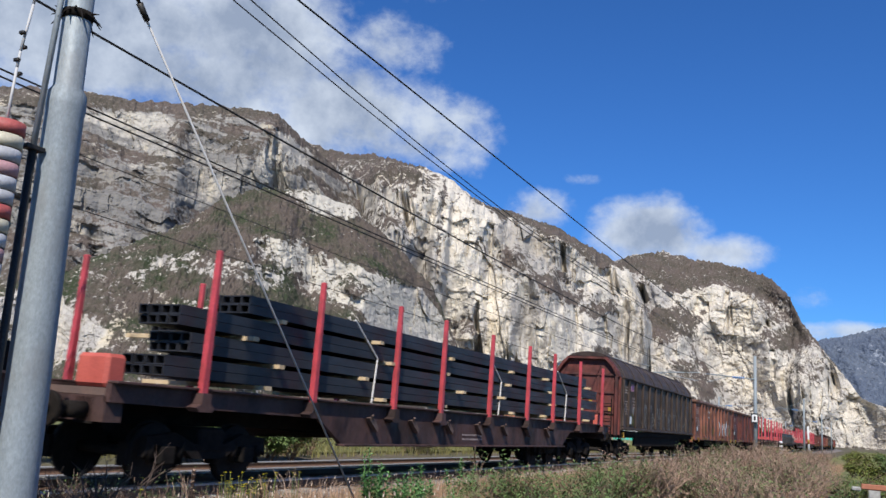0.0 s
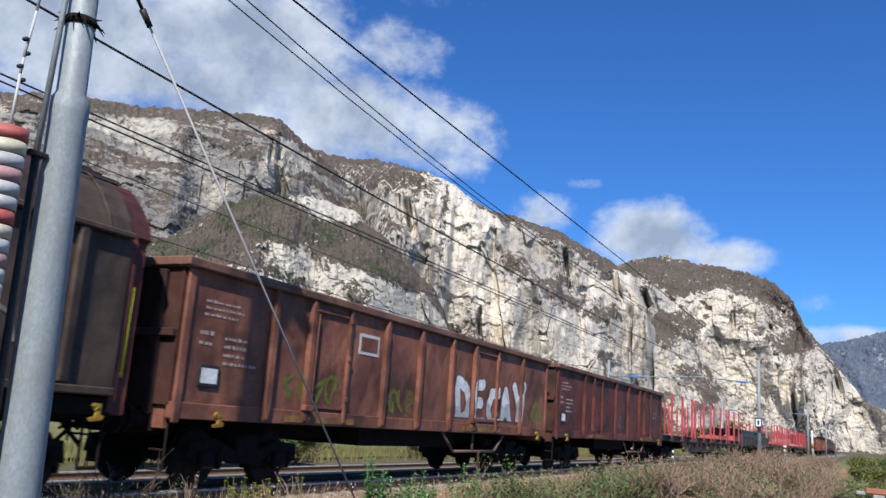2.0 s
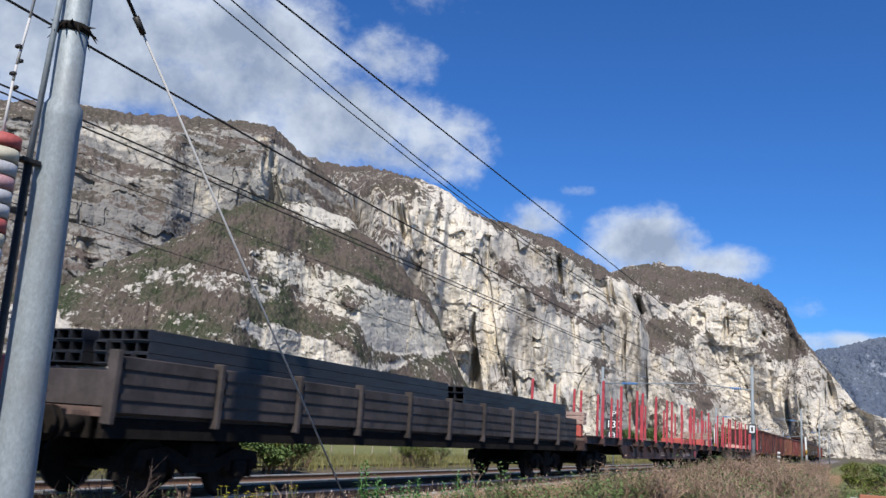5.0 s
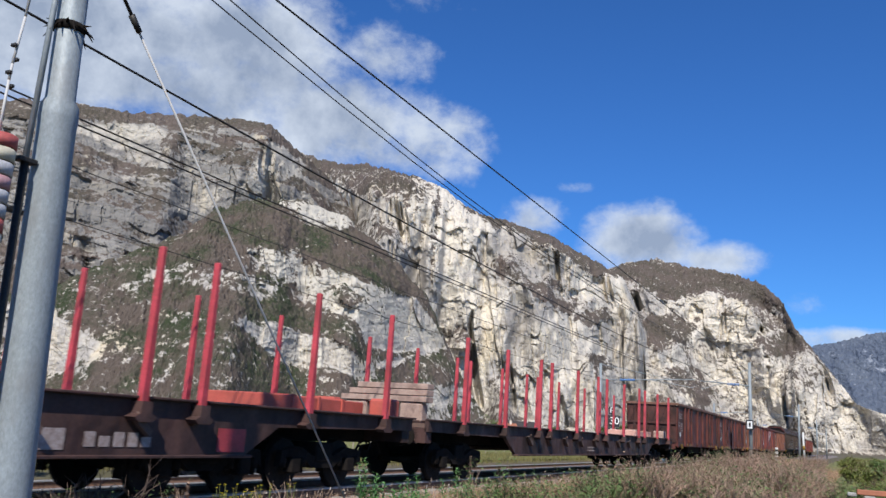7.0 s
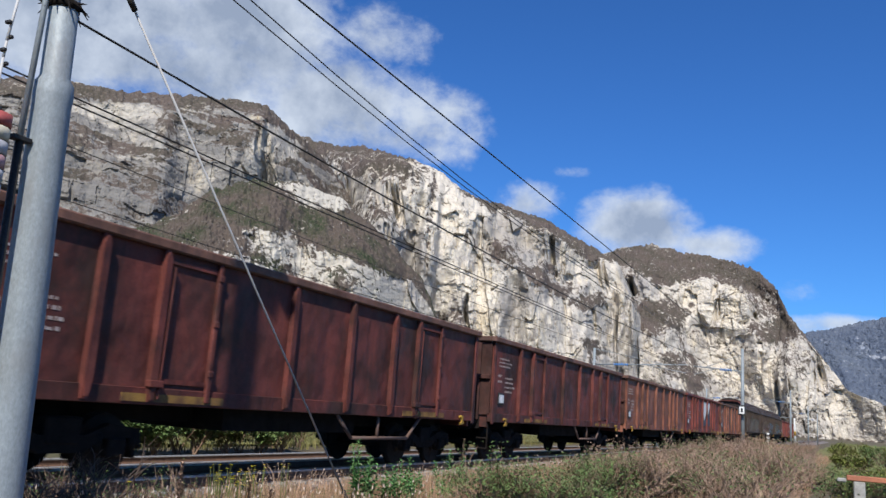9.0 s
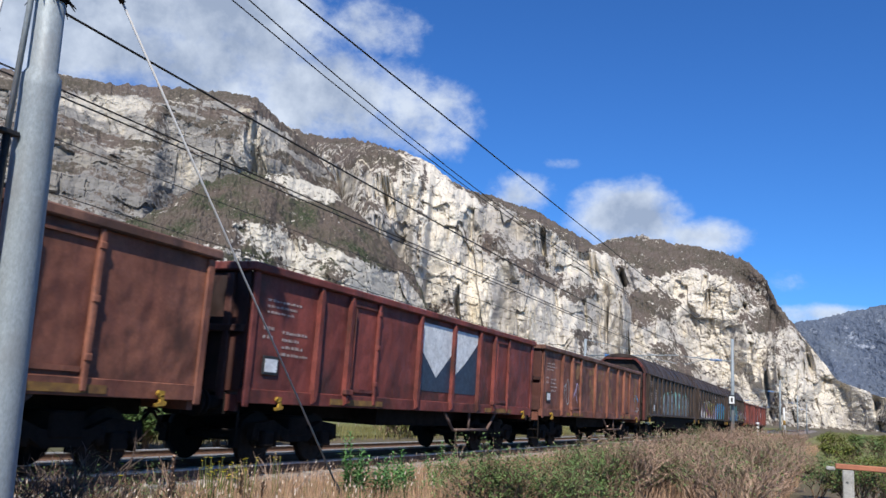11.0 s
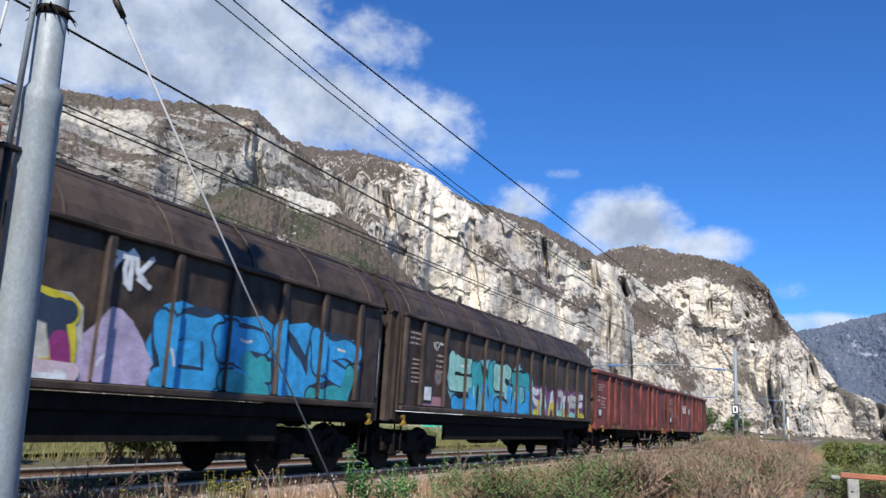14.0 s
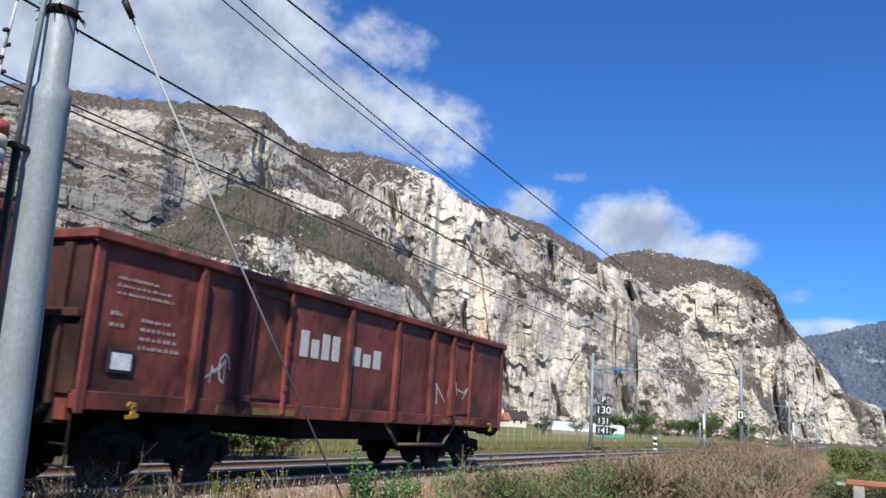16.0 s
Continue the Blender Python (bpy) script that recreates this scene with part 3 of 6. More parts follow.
def field():
    X, Y = np.meshgrid(np.linspace(34, 420, 90), np.linspace(-120, 3.5, 60), indexing="ij")
    Z = -0.40 - 0.25 * np.clip((X - 60) / 200, 0, 1) + fbm(X / 5, Y / 5, 4, 0.5, 3) * 0.10 + 0.12
    tagged(new("field", grid_mesh("field", np.stack((X, Y, Z), -1), M_MEADOW)), "yellow green field beside the railway", "field", kind="structure")


ground_sheet()
meadow()
field()
track(TRACK_Y, 0.0, "near")
track(TRACK_Y + 4.0, -0.26, "far")
stones()


# ---------------------------------------------------------------- wagons: materials
def rust(name, a, b, dirt, **k):
    return material(name, (a, b), 1.0, 0.62, 0.0, 0.004, 22, (1, 1, 0.8), dirt=dirt, dirt_scale=0.75, dirt_amount=0.9, streak=dirt, dents=0.16, specular=0.22, **k)


M_RED = rust("faded oxide red paint", (0.225, 0.058, 0.046), (0.120, 0.036, 0.030), (0.055, 0.026, 0.020))
M_RUSTRED = rust("rust streaked brown red paint", (0.275, 0.112, 0.070), (0.150, 0.058, 0.042), (0.075, 0.036, 0.026))
M_DARKRED = rust("grimy dark red paint", (0.160, 0.044, 0.035), (0.080, 0.029, 0.024), (0.034, 0.021, 0.018))
M_RIM = rust("rusted brown rim", (0.20, 0.105, 0.075), (0.14, 0.07, 0.05), (0.07, 0.04, 0.03))
M_BROWN = rust("grimy brown paint", (0.080, 0.057, 0.044), (0.052, 0.037, 0.030), (0.026, 0.019, 0.016))
# end-wall red darkened to hold the shade cast by the wagon ahead
M_ENDSHADE = rust("red black end paint with shade in it", (0.085, 0.034, 0.027), (0.050, 0.024, 0.020), (0.022, 0.015, 0.013))
M_SILL = rust("grimy black brown sill paint", (0.085, 0.045, 0.040), (0.055, 0.034, 0.030), (0.025, 0.017, 0.015))
# the shade under the wagons is put into these two near-black colours
M_UNDER = material("black steel and underframe shade", ((0.010, 0.009, 0.008), (0.020, 0.016, 0.014)), 5, 0.95, 0, 0.004, 30, specular=0.08)
M_WHEEL = material("dark wheel steel", ((0.026, 0.022, 0.020), (0.016, 0.014, 0.013)), 8, 0.8, 0.0, specular=0.1)
M_STAKE = material("bright coral red stake paint", ((0.50, 0.060, 0.075), (0.34, 0.044, 0.052)), 3, 0.5, 0, 0.002, 30, dirt=(0.22, 0.04, 0.035), dirt_scale=2.5)
M_ORANGE = material("faded coral red steel", ((0.50, 0.105, 0.075), (0.38, 0.075, 0.055)), 2, 0.6, dirt=(0.25, 0.07, 0.05))
M_BEAM = material("blue black rolled steel", ((0.030, 0.031, 0.036), (0.048, 0.048, 0.053)), 2, 0.5, 0.5, 0.002, 20, (0.3, 1, 1), random_tone=0.25)
M_BOARD = material("weathered pinkish timber", ((0.42, 0.30, 0.24), (0.30, 0.20, 0.16)), 3, 0.85, dirt=(0.10, 0.06, 0.05), dirt_scale=4)
M_PALE = material("sun bleached pink board", ((0.62, 0.36, 0.28), (0.50, 0.28, 0.22)), 2, 0.8)
M_WOOD = material("raw timber batten", ((0.55, 0.42, 0.26), (0.45, 0.33, 0.19)), 6, 0.8, stretch=(0.3, 1, 1))
M_DECK = material("grey rusty decking", ((0.14, 0.085, 0.065), (0.10, 0.07, 0.06)), 3, 0.85)
M_YELLOW = material("yellow safety paint", ((0.40, 0.25, 0.03), (0.24, 0.13, 0.02)), 9, 0.7, dirt=(0.12, 0.07, 0.03), dirt_scale=5)
M_EDGE = material("worn ochre edge paint", ((0.30, 0.17, 0.04), (0.14, 0.07, 0.03)), 4, 0.8, dirt=(0.06, 0.03, 0.02), dirt_scale=3)
M_WHITE = material("worn white lettering paint", ((0.62, 0.60, 0.57), (0.48, 0.45, 0.42)), 18, 0.7)
M_STENCIL = material("faded stencil paint", ((0.42, 0.36, 0.34), (0.25, 0.18, 0.16)), 14, 0.8)
M_BLACK = material("black enamel", ((0.015, 0.015, 0.015), (0.025, 0.025, 0.025)), 10, 0.5)
M_GREYW = rust("dark grey low side wagon", (0.075, 0.062, 0.058), (0.055, 0.046, 0.044), (0.03, 0.025, 0.022))


def paint(name, colour):
    return material("spray paint " + name, (colour, tuple(c * 0.7 for c in colour)), 5, 0.55, fine=24, dirt=tuple(c * 0.45 for c in colour), dirt_scale=2.0)


SPRAY = {k: paint(k, c) for k, c in dict(silver=(0.50, 0.52, 0.52), grey=(0.17, 0.185, 0.20), steel=(0.25, 0.27, 0.29), blush=(0.74, 0.58, 0.62), magenta=(0.36, 0.05, 0.22), aqua=(0.20, 0.52, 0.60), rust=(0.17, 0.065, 0.045), mint=(0.36, 0.70, 0.60), teal=(0.05, 0.42, 0.46), sky=(0.05, 0.42, 0.82),
         violet=(0.22, 0.08, 0.20), pink=(0.50, 0.24, 0.28), gold=(0.72, 0.60, 0.04), cream=(0.62, 0.60, 0.52), black=(0.012, 0.012, 0.014),
         navy=(0.035, 0.055, 0.09), red=(0.45, 0.04, 0.03), white=(0.80, 0.82, 0.82), olive=(0.16, 0.17, 0.02), lilac=(0.58, 0.48, 0.66), scratch=(0.24, 0.22, 0.20)).items()}


# ---------------------------------------------------------------- wagons: running gear
def wheelset_mesh():
    bm = fresh()
    rod(bm, (0, -0.9, 0), (0, 0.9, 0), 0.08, sides=10)
    for s in (-1, 1):
        rod(bm, (0, s * 0.69, 0), (0, s * 0.72, 0), 0.475, 0.475, 28)
        rod(bm, (0, s * 0.72, 0), (0, s * 0.82, 0), 0.455, 0.445, 28)
        rod(bm, (0, s * 0.82, 0), (0, s * 0.86, 0), 0.17, 0.14, 14)
        for k in range(4):
            a = k * math.tau / 4
            rod(bm, (0.27 * math.cos(a), s * 0.815, 0.27 * math.sin(a)), (0.27 * math.cos(a), s * 0.83, 0.27 * math.sin(a)), 0.035, sides=6)
    return mesh_of(bm, "wheelset", M_WHEEL)


def bogie_frame_mesh():
    bm = fresh()
    for s in (-1, 1):
        slab(bm, [(-1.35, 0.44), (-1.30, 0.72), (-0.75, 0.78), (-0.35, 0.62), (0.35, 0.62), (0.75, 0.78), (1.30, 0.72), (1.35, 0.44), (1.15, 0.60), (0.62, 0.58), (0.35, 0.40), (-0.35, 0.40), (-0.62, 0.58), (-1.15, 0.60)], s * 1.02 - 0.06, s * 1.02 + 0.06)
        for x in (-0.9, 0.9):
            box(bm, x - 0.15, x + 0.15, s * 1.02 - 0.10, s * 1.02 + 0.10, 0.32, 0.60, 0.03)
            for q in (-0.30, 0.30):
                rod(bm, (x + q, s * 1.02, 0.42), (x + q, s * 1.02, 0.66), 0.075, sides=8)
            box(bm, x - 0.56, x - 0.50, s * 0.78 - 0.09, s * 0.78 + 0.09, 0.30, 0.62)
            box(bm, x + 0.50, x + 0.56, s * 0.78 - 0.09, s * 0.78 + 0.09, 0.30, 0.62)
    box(bm, -0.28, 0.28, -1.1, 1.1, 0.50, 0.86, 0.03)
    return mesh_of(bm, "bogie_frame", M_UNDER)


WHEELSETS = []


def bogie(wagon, x, wheelbase=1.8):
    b = part("bogie", kept("bogie", bogie_frame_mesh), None, wagon)
    at(b, x)
    for q in (-wheelbase / 2, wheelbase / 2):
        w = part("wheelset", kept("wheelset", wheelset_mesh), None, b)
        WHEELSETS.append((w, q))
    return b


def buffer_mesh():
    bm = fresh()
    rod(bm, (0, 0, 0), (-0.34, 0, 0), 0.11, sides=12)
    rod(bm, (-0.34, 0, 0), (-0.56, 0, 0), 0.075, sides=12)
    rod(bm, (-0.56, 0, 0), (-0.61, 0, 0), 0.23, 0.22, 16)
    box(bm, -0.02, 0.02, -0.17, 0.17, -0.17, 0.17)
    return mesh_of(bm, "buffer", M_UNDER)


def hook_mesh():
    bm = fresh()
    slab(bm, [(0, -0.05), (-0.34, -0.05), (-0.44, 0.04), (-0.40, 0.10), (-0.33, 0.03), (0, 0.05)], -0.03, 0.03)
    rod(bm, (-0.33, -0.07, 0), (-0.62, -0.07, -0.20), 0.022, sides=6)
    rod(bm, (-0.33, 0.07, 0), (-0.62, 0.07, -0.20), 0.022, sides=6)
    rod(bm, (-0.1, 0.35, -0.1), (-0.5, 0.30, -0.42), 0.03, sides=6)
    return mesh_of(bm, "coupling", M_UNDER)


def ends(wagon, length):
    """Buffers and couplings at both ends of the body."""
    for x, turn in ((0.02, 0), (length - 0.02, 180)):
        for s in (-0.875, 0.875):
            at(part("buffer", kept("buffer", buffer_mesh), None, wagon), x, s, 1.04, turn)
        at(part("coupling", kept("hook", hook_mesh), None, wagon), x, 0, 1.02, turn)


def tow_eye_mesh():
    bm = fresh()
    rod(bm, (0, 0, 0.05), (0, -0.10, 0.0), 0.035, sides=8)
    slab(bm, [(-0.11, -0.10), (-0.02, -0.08), (0.0, 0.03), (-0.08, 0.05), (-0.06, 0.09), (0.05, 0.08), (0.05, -0.05), (0.11, -0.07), (0.09, -0.12), (-0.09, -0.14)], -0.10, -0.06)
    return mesh_of(bm, "towing_hook", M_YELLOW)


def lettering(wagon, x0, x1, z0, z1, y, rows, mat=None, seed=1):
    """Illegible stencilled lines, as short bars, proud of the plate."""
    rnd = random.Random(seed)
    bm = fresh()
    h = (z1 - z0) / rows
    for r in range(rows):
        x = x0
        end = x0 + (x1 - x0) * rnd.uniform(0.55, 1.0)
        while x < end:
            w = rnd.uniform(0.025, 0.09)
            box(bm, x, min(x + w, x1), y - 0.004, y, z0 + r * h + h * 0.30, z0 + (r + 1) * h - h * (0.25 + 0.15 * rnd.random()))
            x += w + rnd.uniform(0.015, 0.05)
    part("lettering", bm, mat or M_STENCIL, wagon, "worn white stencilled lines")["kind"] = "stuff"


def plate(wagon, x, z, y, w=0.34, h=0.26):
    p = part("label_holder", box(fresh(), x - w / 2 - 0.05, x + w / 2 + 0.05, y - 0.03, y, z - h / 2 - 0.05, z + h / 2 + 0.05, 0.01), M_BLACK, wagon, "black frame for a paper label")
    part("paper_label", box(fresh(), x - w / 2, x + w / 2, y - 0.036, y - 0.031, z - h / 2, z + h / 2), SPRAY["white"], p, "white paper label")


def tag_strokes(wagon, x0, x1, z0, z1, y, colour, seed, letters=5, width=0.035):
    """A quick sprayed tag: looping strokes of one colour."""
    rnd = random.Random(seed)
    bm = fresh()
    step = (x1 - x0) / letters
    for i in range(letters):
        a, b = x0 + i * step + 0.1 * step, x0 + (i + 1) * step - 0.05 * step
        pts = [(rnd.choice((a, (a + b) / 2, b)) + rnd.uniform(-0.1, 0.1) * step, z0 + (z1 - z0) * rnd.random()) for k in range(5)]
        if i % 2:
            pts = [((a + b) / 2 + (b - a) / 2 * math.cos(k * 0.8), (z0 + z1) / 2 + (z1 - z0) / 2 * math.sin(k * 0.8)) for k in range(7)] + pts[:2]
        dense = []
        for k in range(len(pts) - 1):
            for f in (0, 0.5):
                dense.append((pts[k][0] + (pts[k + 1][0] - pts[k][0]) * f, pts[k][1] + (pts[k + 1][1] - pts[k][1]) * f))
        dense.append(pts[-1])
        for (ax, az), (bx, bz) in zip(dense, dense[1:]):
            d = Vector((bx - ax, bz - az))
            if d.length < 0.01:
                continue
            d.normalize()
            n = Vector((-d.y, d.x)) * width / 2
            e = d * width * 0.4
            q = [(ax - e.x + n.x, az - e.y + n.y), (bx + e.x + n.x, bz + e.y + n.y), (bx + e.x - n.x, bz + e.y - n.y), (ax - e.x - n.x, az - e.y - n.y)]
            bm.faces.new([bm.verts.new((px, y - rnd.uniform(0.002, 0.006), pz)) for px, pz in q])
    return part("graffiti", bm, SPRAY[colour], wagon, "sprayed " + colour + " tag")


def blob(cx, cz, w, h, rnd, points=9, block=0.6):
    out = []
    for k in range(points):
        a = k * math.tau / points
        c, s = math.cos(a), math.sin(a)
        e = block
        px = math.copysign(abs(c) ** e, c) * w / 2
        pz = math.copysign(abs(s) ** e, s) * h / 2
        f = rnd.uniform(0.82, 1.15)
        out.append((cx + px * f, cz + pz * f))
    return out


GLYPHS = (
    ((0.1, 0.0, 0.12, 1.0), (0.12, 1.0, 0.85, 0.85), (0.85, 0.85, 0.2, 0.5), (0.25, 0.5, 0.95, 0.0)),
    ((0.9, 0.95, 0.1, 0.85), (0.1, 0.85, 0.1, 0.05), (0.1, 0.05, 0.95, 0.0), (0.1, 0.5, 0.75, 0.5)),
    ((0.05, 0.0, 0.45, 1.0), (0.45, 1.0, 0.95, 0.0), (0.25, 0.35, 0.75, 0.35)),
    ((0.95, 0.9, 0.1, 0.95), (0.1, 0.95, 0.15, 0.55), (0.15, 0.55, 0.9, 0.45), (0.9, 0.45, 0.85, 0.0), (0.85, 0.0, 0.05, 0.08)),
    ((0.1, 0.1, 0.1, 0.9), (0.1, 0.9, 0.85, 0.95), (0.85, 0.95, 0.9, 0.1), (0.9, 0.1, 0.1, 0.05)),
    ((0.1, 0.0, 0.15, 1.0), (0.15, 1.0, 0.85, 0.0), (0.85, 0.0, 0.9, 1.0)),
)


# the five letters D, E, C, A, Y as strokes
DECAY = (
    ((0.15, 0.0, 0.15, 1.0), (0.15, 1.0, 0.7, 0.8), (0.7, 0.8, 0.85, 0.5), (0.85, 0.5, 0.7, 0.15), (0.7, 0.15, 0.15, 0.0)),
    ((0.15, 0.0, 0.15, 0.9), (0.15, 0.9, 0.75, 0.95), (0.15, 0.48, 0.65, 0.48), (0.15, 0.0, 0.8, 0.02)),
    ((0.8, 0.9, 0.35, 0.85), (0.35, 0.85, 0.15, 0.45), (0.15, 0.45, 0.35, 0.08), (0.35, 0.08, 0.8, 0.05)),
    ((0.05, 0.0, 0.4, 0.95), (0.4, 0.95, 0.8, 0.0), (0.2, 0.35, 0.65, 0.35)),
    ((0.05, 0.95, 0.45, 0.5), (0.9, 1.0, 0.45, 0.5), (0.45, 0.5, 0.4, 0.0)),
)


def slide_posts(length):
    """Where the posts of a sliding wall stand."""
    return [1.13 + i * 1.27 * length / 16.0 for i in range(12)]


def piece(wagon, x0, x1, z0, z1, y, colours, seed, letters=6, outline="black", shine="white", label="", back=None, fat=0.30, proud=(), rise=0.088, half=0.075, glyphs=None):
    """A large graffito: fat letter-like strokes with an outline, two colours from top to foot, a cloud behind and highlights."""
    rnd = random.Random(seed)
    layers, coats = {}, []

    def sheet(colour, pts, depth):
        bm = layers.setdefault(colour, fresh())
        c = (sum(p[0] for p in pts) / len(pts), sum(p[1] for p in pts) / len(pts))
        mid = bm.verts.new((c[0], y - depth, c[1]))
        vs = [bm.verts.new((px, y - depth, pz)) for px, pz in pts]
        for a, b in zip(vs, vs[1:] + vs[:1]):
            bm.faces.new((a, b, mid))

    def cut(pts, x, keep):
        """The part of a polygon on one side of x."""
        out = []
        for p, q in zip(pts, pts[1:] + pts[:1]):
            pin, qin = (p[0] - x) * keep >= 0, (q[0] - x) * keep >= 0
            if pin:
                out.append(p)
            if pin != qin:
                f = (x - p[0]) / (q[0] - p[0])
                out.append((x, p[1] + (q[1] - p[1]) * f))
        return out

    def poly(colour, pts, depth):
        """Paint on the panels, and on the posts that stand proud of them."""
        pts = [(px, min(max(pz, 1.42), z1 + 0.35)) for px, pz in pts]
        coats.append(colour)
        depth = depth + 0.0002 * len(coats)
        sheet(colour, pts, depth)
        for x in proud:
            on_post = cut(cut(pts, x - half, 1), x + half, -1)
            if len(on_post) > 2:
                sheet(colour, on_post, depth + rise)

    def stroke(colour, a, b, width, depth):
        """A round-ended stroke, a little bowed."""
        a, b = Vector(a), Vector(b)
        d = b - a
        if d.length < 0.01:
            return
        far = d.length
        d.normalize()
        n, r = Vector((-d.y, d.x)), width / 2
        bow = n * far * 0.10 * math.sin(a.x * 7 + b.y * 5)
        side = [a.lerp(b, f) + bow * 4 * f * (1 - f) for f in (0.0, 0.25, 0.5, 0.75, 1.0)]
        cap = [(math.cos(q), math.sin(q)) for q in (-1.05, -0.52, 0, 0.52, 1.05)]
        pts = [p - n * r for p in side] + [b + (d * c + n * e) * r for c, e in cap] + [p + n * r for p in side[::-1]] + [a - (d * c + n * e) * r for c, e in cap]
        poly(colour, [tuple(p) for p in pts], depth)

    step = (x1 - x0) / letters
    high = z1 - z0
    loose = 0.15 if glyphs is None else 0.02
    for i in range(letters if back else 0):
        poly(back, blob(x0 + (i + 0.5) * step, (z0 + z1) / 2 + rnd.uniform(0, 0.12), step * 1.35, high * rnd.uniform(1.1, 1.35), rnd, 14, 0.7), 0.002)
    for i in range(letters):
        a = x0 + i * step
        lift, squash = rnd.uniform(-0.06, 0.06) * high, rnd.uniform(0.85, 1.05)
        lines = [((a + step * (0.02 + q[0] * 0.96) + rnd.uniform(-loose, loose) * step, z0 + lift + high * (q[1] * squash + rnd.uniform(-loose, loose) * 0.5)),
                  (a + step * (0.02 + q[2] * 0.96) + rnd.uniform(-loose, loose) * step, z0 + lift + high * (q[3] * squash + rnd.uniform(-loose, loose) * 0.5))) for q in (GLYPHS[rnd.randrange(len(GLYPHS))] if glyphs is None else glyphs[i])]
        wide = step * fat
        for p, q in lines:
            stroke(outline, p, q, wide + 0.09, 0.002)
        for p, q in lines:
            m = ((p[0] + q[0]) / 2, (p[1] + q[1]) / 2)
            for f, g in ((p, m), (m, q)):
                low = ((f[1] + g[1]) / 2 - z0) / high < 0.42
                stroke(colours[(i * 2 + (1 if low else 0)) % len(colours)], f, g, wide, 0.002)
        p, q = lines[0]
        stroke(shine, (p[0] * 0.7 + q[0] * 0.3, p[1] * 0.7 + q[1] * 0.3), (p[0] * 0.45 + q[0] * 0.55, p[1] * 0.45 + q[1] * 0.55), 0.05, 0.002)
    first = None
    for colour, bm in layers.items():
        p = part("graffiti", bm, SPRAY[colour], first or wagon, label or "large sprayed lettering in " + ", ".join(colours))
        first = first or p


# ---------------------------------------------------------------- open wagon with high sides
def open_wagon(u, length, mat, label, ribs=None, marks=None, seed=1):
    w = empty("open_wagon", label, "open wagon", "wagons of the freight train")
    ww = 1.36                                        # half width of the plates
    bm = fresh()
    for s in (-1, 1):
        box(bm, 0.05, length - 0.05, min(s * ww, s * (ww - 0.05)), max(s * ww, s * (ww - 0.05)), 1.30, 3.22)
    part("side_wall", bm, mat, w, smooth=False)
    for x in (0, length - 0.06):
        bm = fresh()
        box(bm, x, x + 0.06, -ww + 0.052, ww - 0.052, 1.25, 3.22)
        part("end_wall", bm, M_ENDSHADE, w, "dark end wall with shade painted in")
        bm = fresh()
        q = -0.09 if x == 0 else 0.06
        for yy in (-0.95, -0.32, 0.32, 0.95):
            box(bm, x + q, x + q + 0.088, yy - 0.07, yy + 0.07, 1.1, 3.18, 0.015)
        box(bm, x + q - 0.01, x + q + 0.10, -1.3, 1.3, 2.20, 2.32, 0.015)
        part("end_post", bm, M_ENDSHADE, w)
    part("floor_plate", box(fresh(), 0.06, length - 0.06, -1.3, 1.3, 1.19, 1.25), M_DECK, w)
    bm = fresh()
    for s in (-1, 1):
        y0, y1 = sorted((s * (ww - 0.06), s * (ww + 0.10)))
        box(bm, -0.10, length + 0.10, y0, y1, 3.22, 3.37, 0.025)
    for x in (-0.10, length - 0.06):
        box(bm, x, x + 0.16, -ww + 0.065, ww - 0.065, 3.22, 3.37, 0.025)
    part("top_rim", bm, M_RIM if mat is not M_RED else mat, w, "rusted rolled top rim")
    bm = fresh()
    for s in (-1, 1):
        y0, y1 = sorted((s * (ww - 0.10), s * (ww + 0.03)))
        box(bm, 0, length, y0, y1, 1.06, 1.295, 0.012)
    for x in (0, length - 0.12):
        box(bm, x + 0.002, x + 0.12, -1.25, 1.25, 0.92, 1.185)
    part("solebar", bm, mat, w)
    part("centre_beam", box(box(fresh(), 0.13, length - 0.13, -0.35, 0.35, 0.80, 1.18), length * 0.36, length * 0.64, -1.0, 1.0, 0.70, 1.05), M_UNDER, w)
    # upright ribs, tapered, and door frames between pairs of them
    ribs = ribs or [length * k / 14.5 for k in (2.03, 3.15, 4.30, 6.29, 8.23, 9.97, 11.09, 12.26)]

    def rib_mesh():
        b = fresh()
        slab(b, [(-0.055, 1.10), (-0.068, 1.34), (-0.055, 3.10), (-0.045, 3.22), (0.045, 3.22), (0.055, 3.10), (0.068, 1.34), (0.055, 1.10)], -0.10, 0.0)
        bmesh.ops.bevel(b, geom=[e for e in b.edges if abs(e.verts[0].co.y + 0.1) < 1e-4 and abs(e.verts[1].co.y + 0.1) < 1e-4], offset=0.03, segments=2, affect="EDGES")
        return mesh_of(b, "rib", mat)

    def post_mesh():
        b = fresh()
        box(b, -0.045, 0.045, -0.075, 0.0, 1.12, 3.22, 0.015)
        for z in (1.5, 2.25, 2.95):
            box(b, -0.055, 0.055, -0.092, -0.05, z, z + 0.10, 0.012)
        return mesh_of(b, "door_post", mat)

    for i, x in enumerate(ribs):
        thin = i in (2, 7)
        for s, turn in ((-1, 0), (1, 180)):
            p = part("door_post" if thin else "rib", kept(("post" if thin else "rib", mat.name), post_mesh if thin else rib_mesh), None, w)
            at(p, x, s * ww, 0, turn)
    for x0, x1 in ((ribs[1], ribs[2]), (ribs[6], ribs[7])):
        bm = fresh()
        for z in (1.36, 3.05):
            box(bm, x0 + 0.09, x1 - 0.07, -ww - 0.04, -ww, z, z + 0.07)
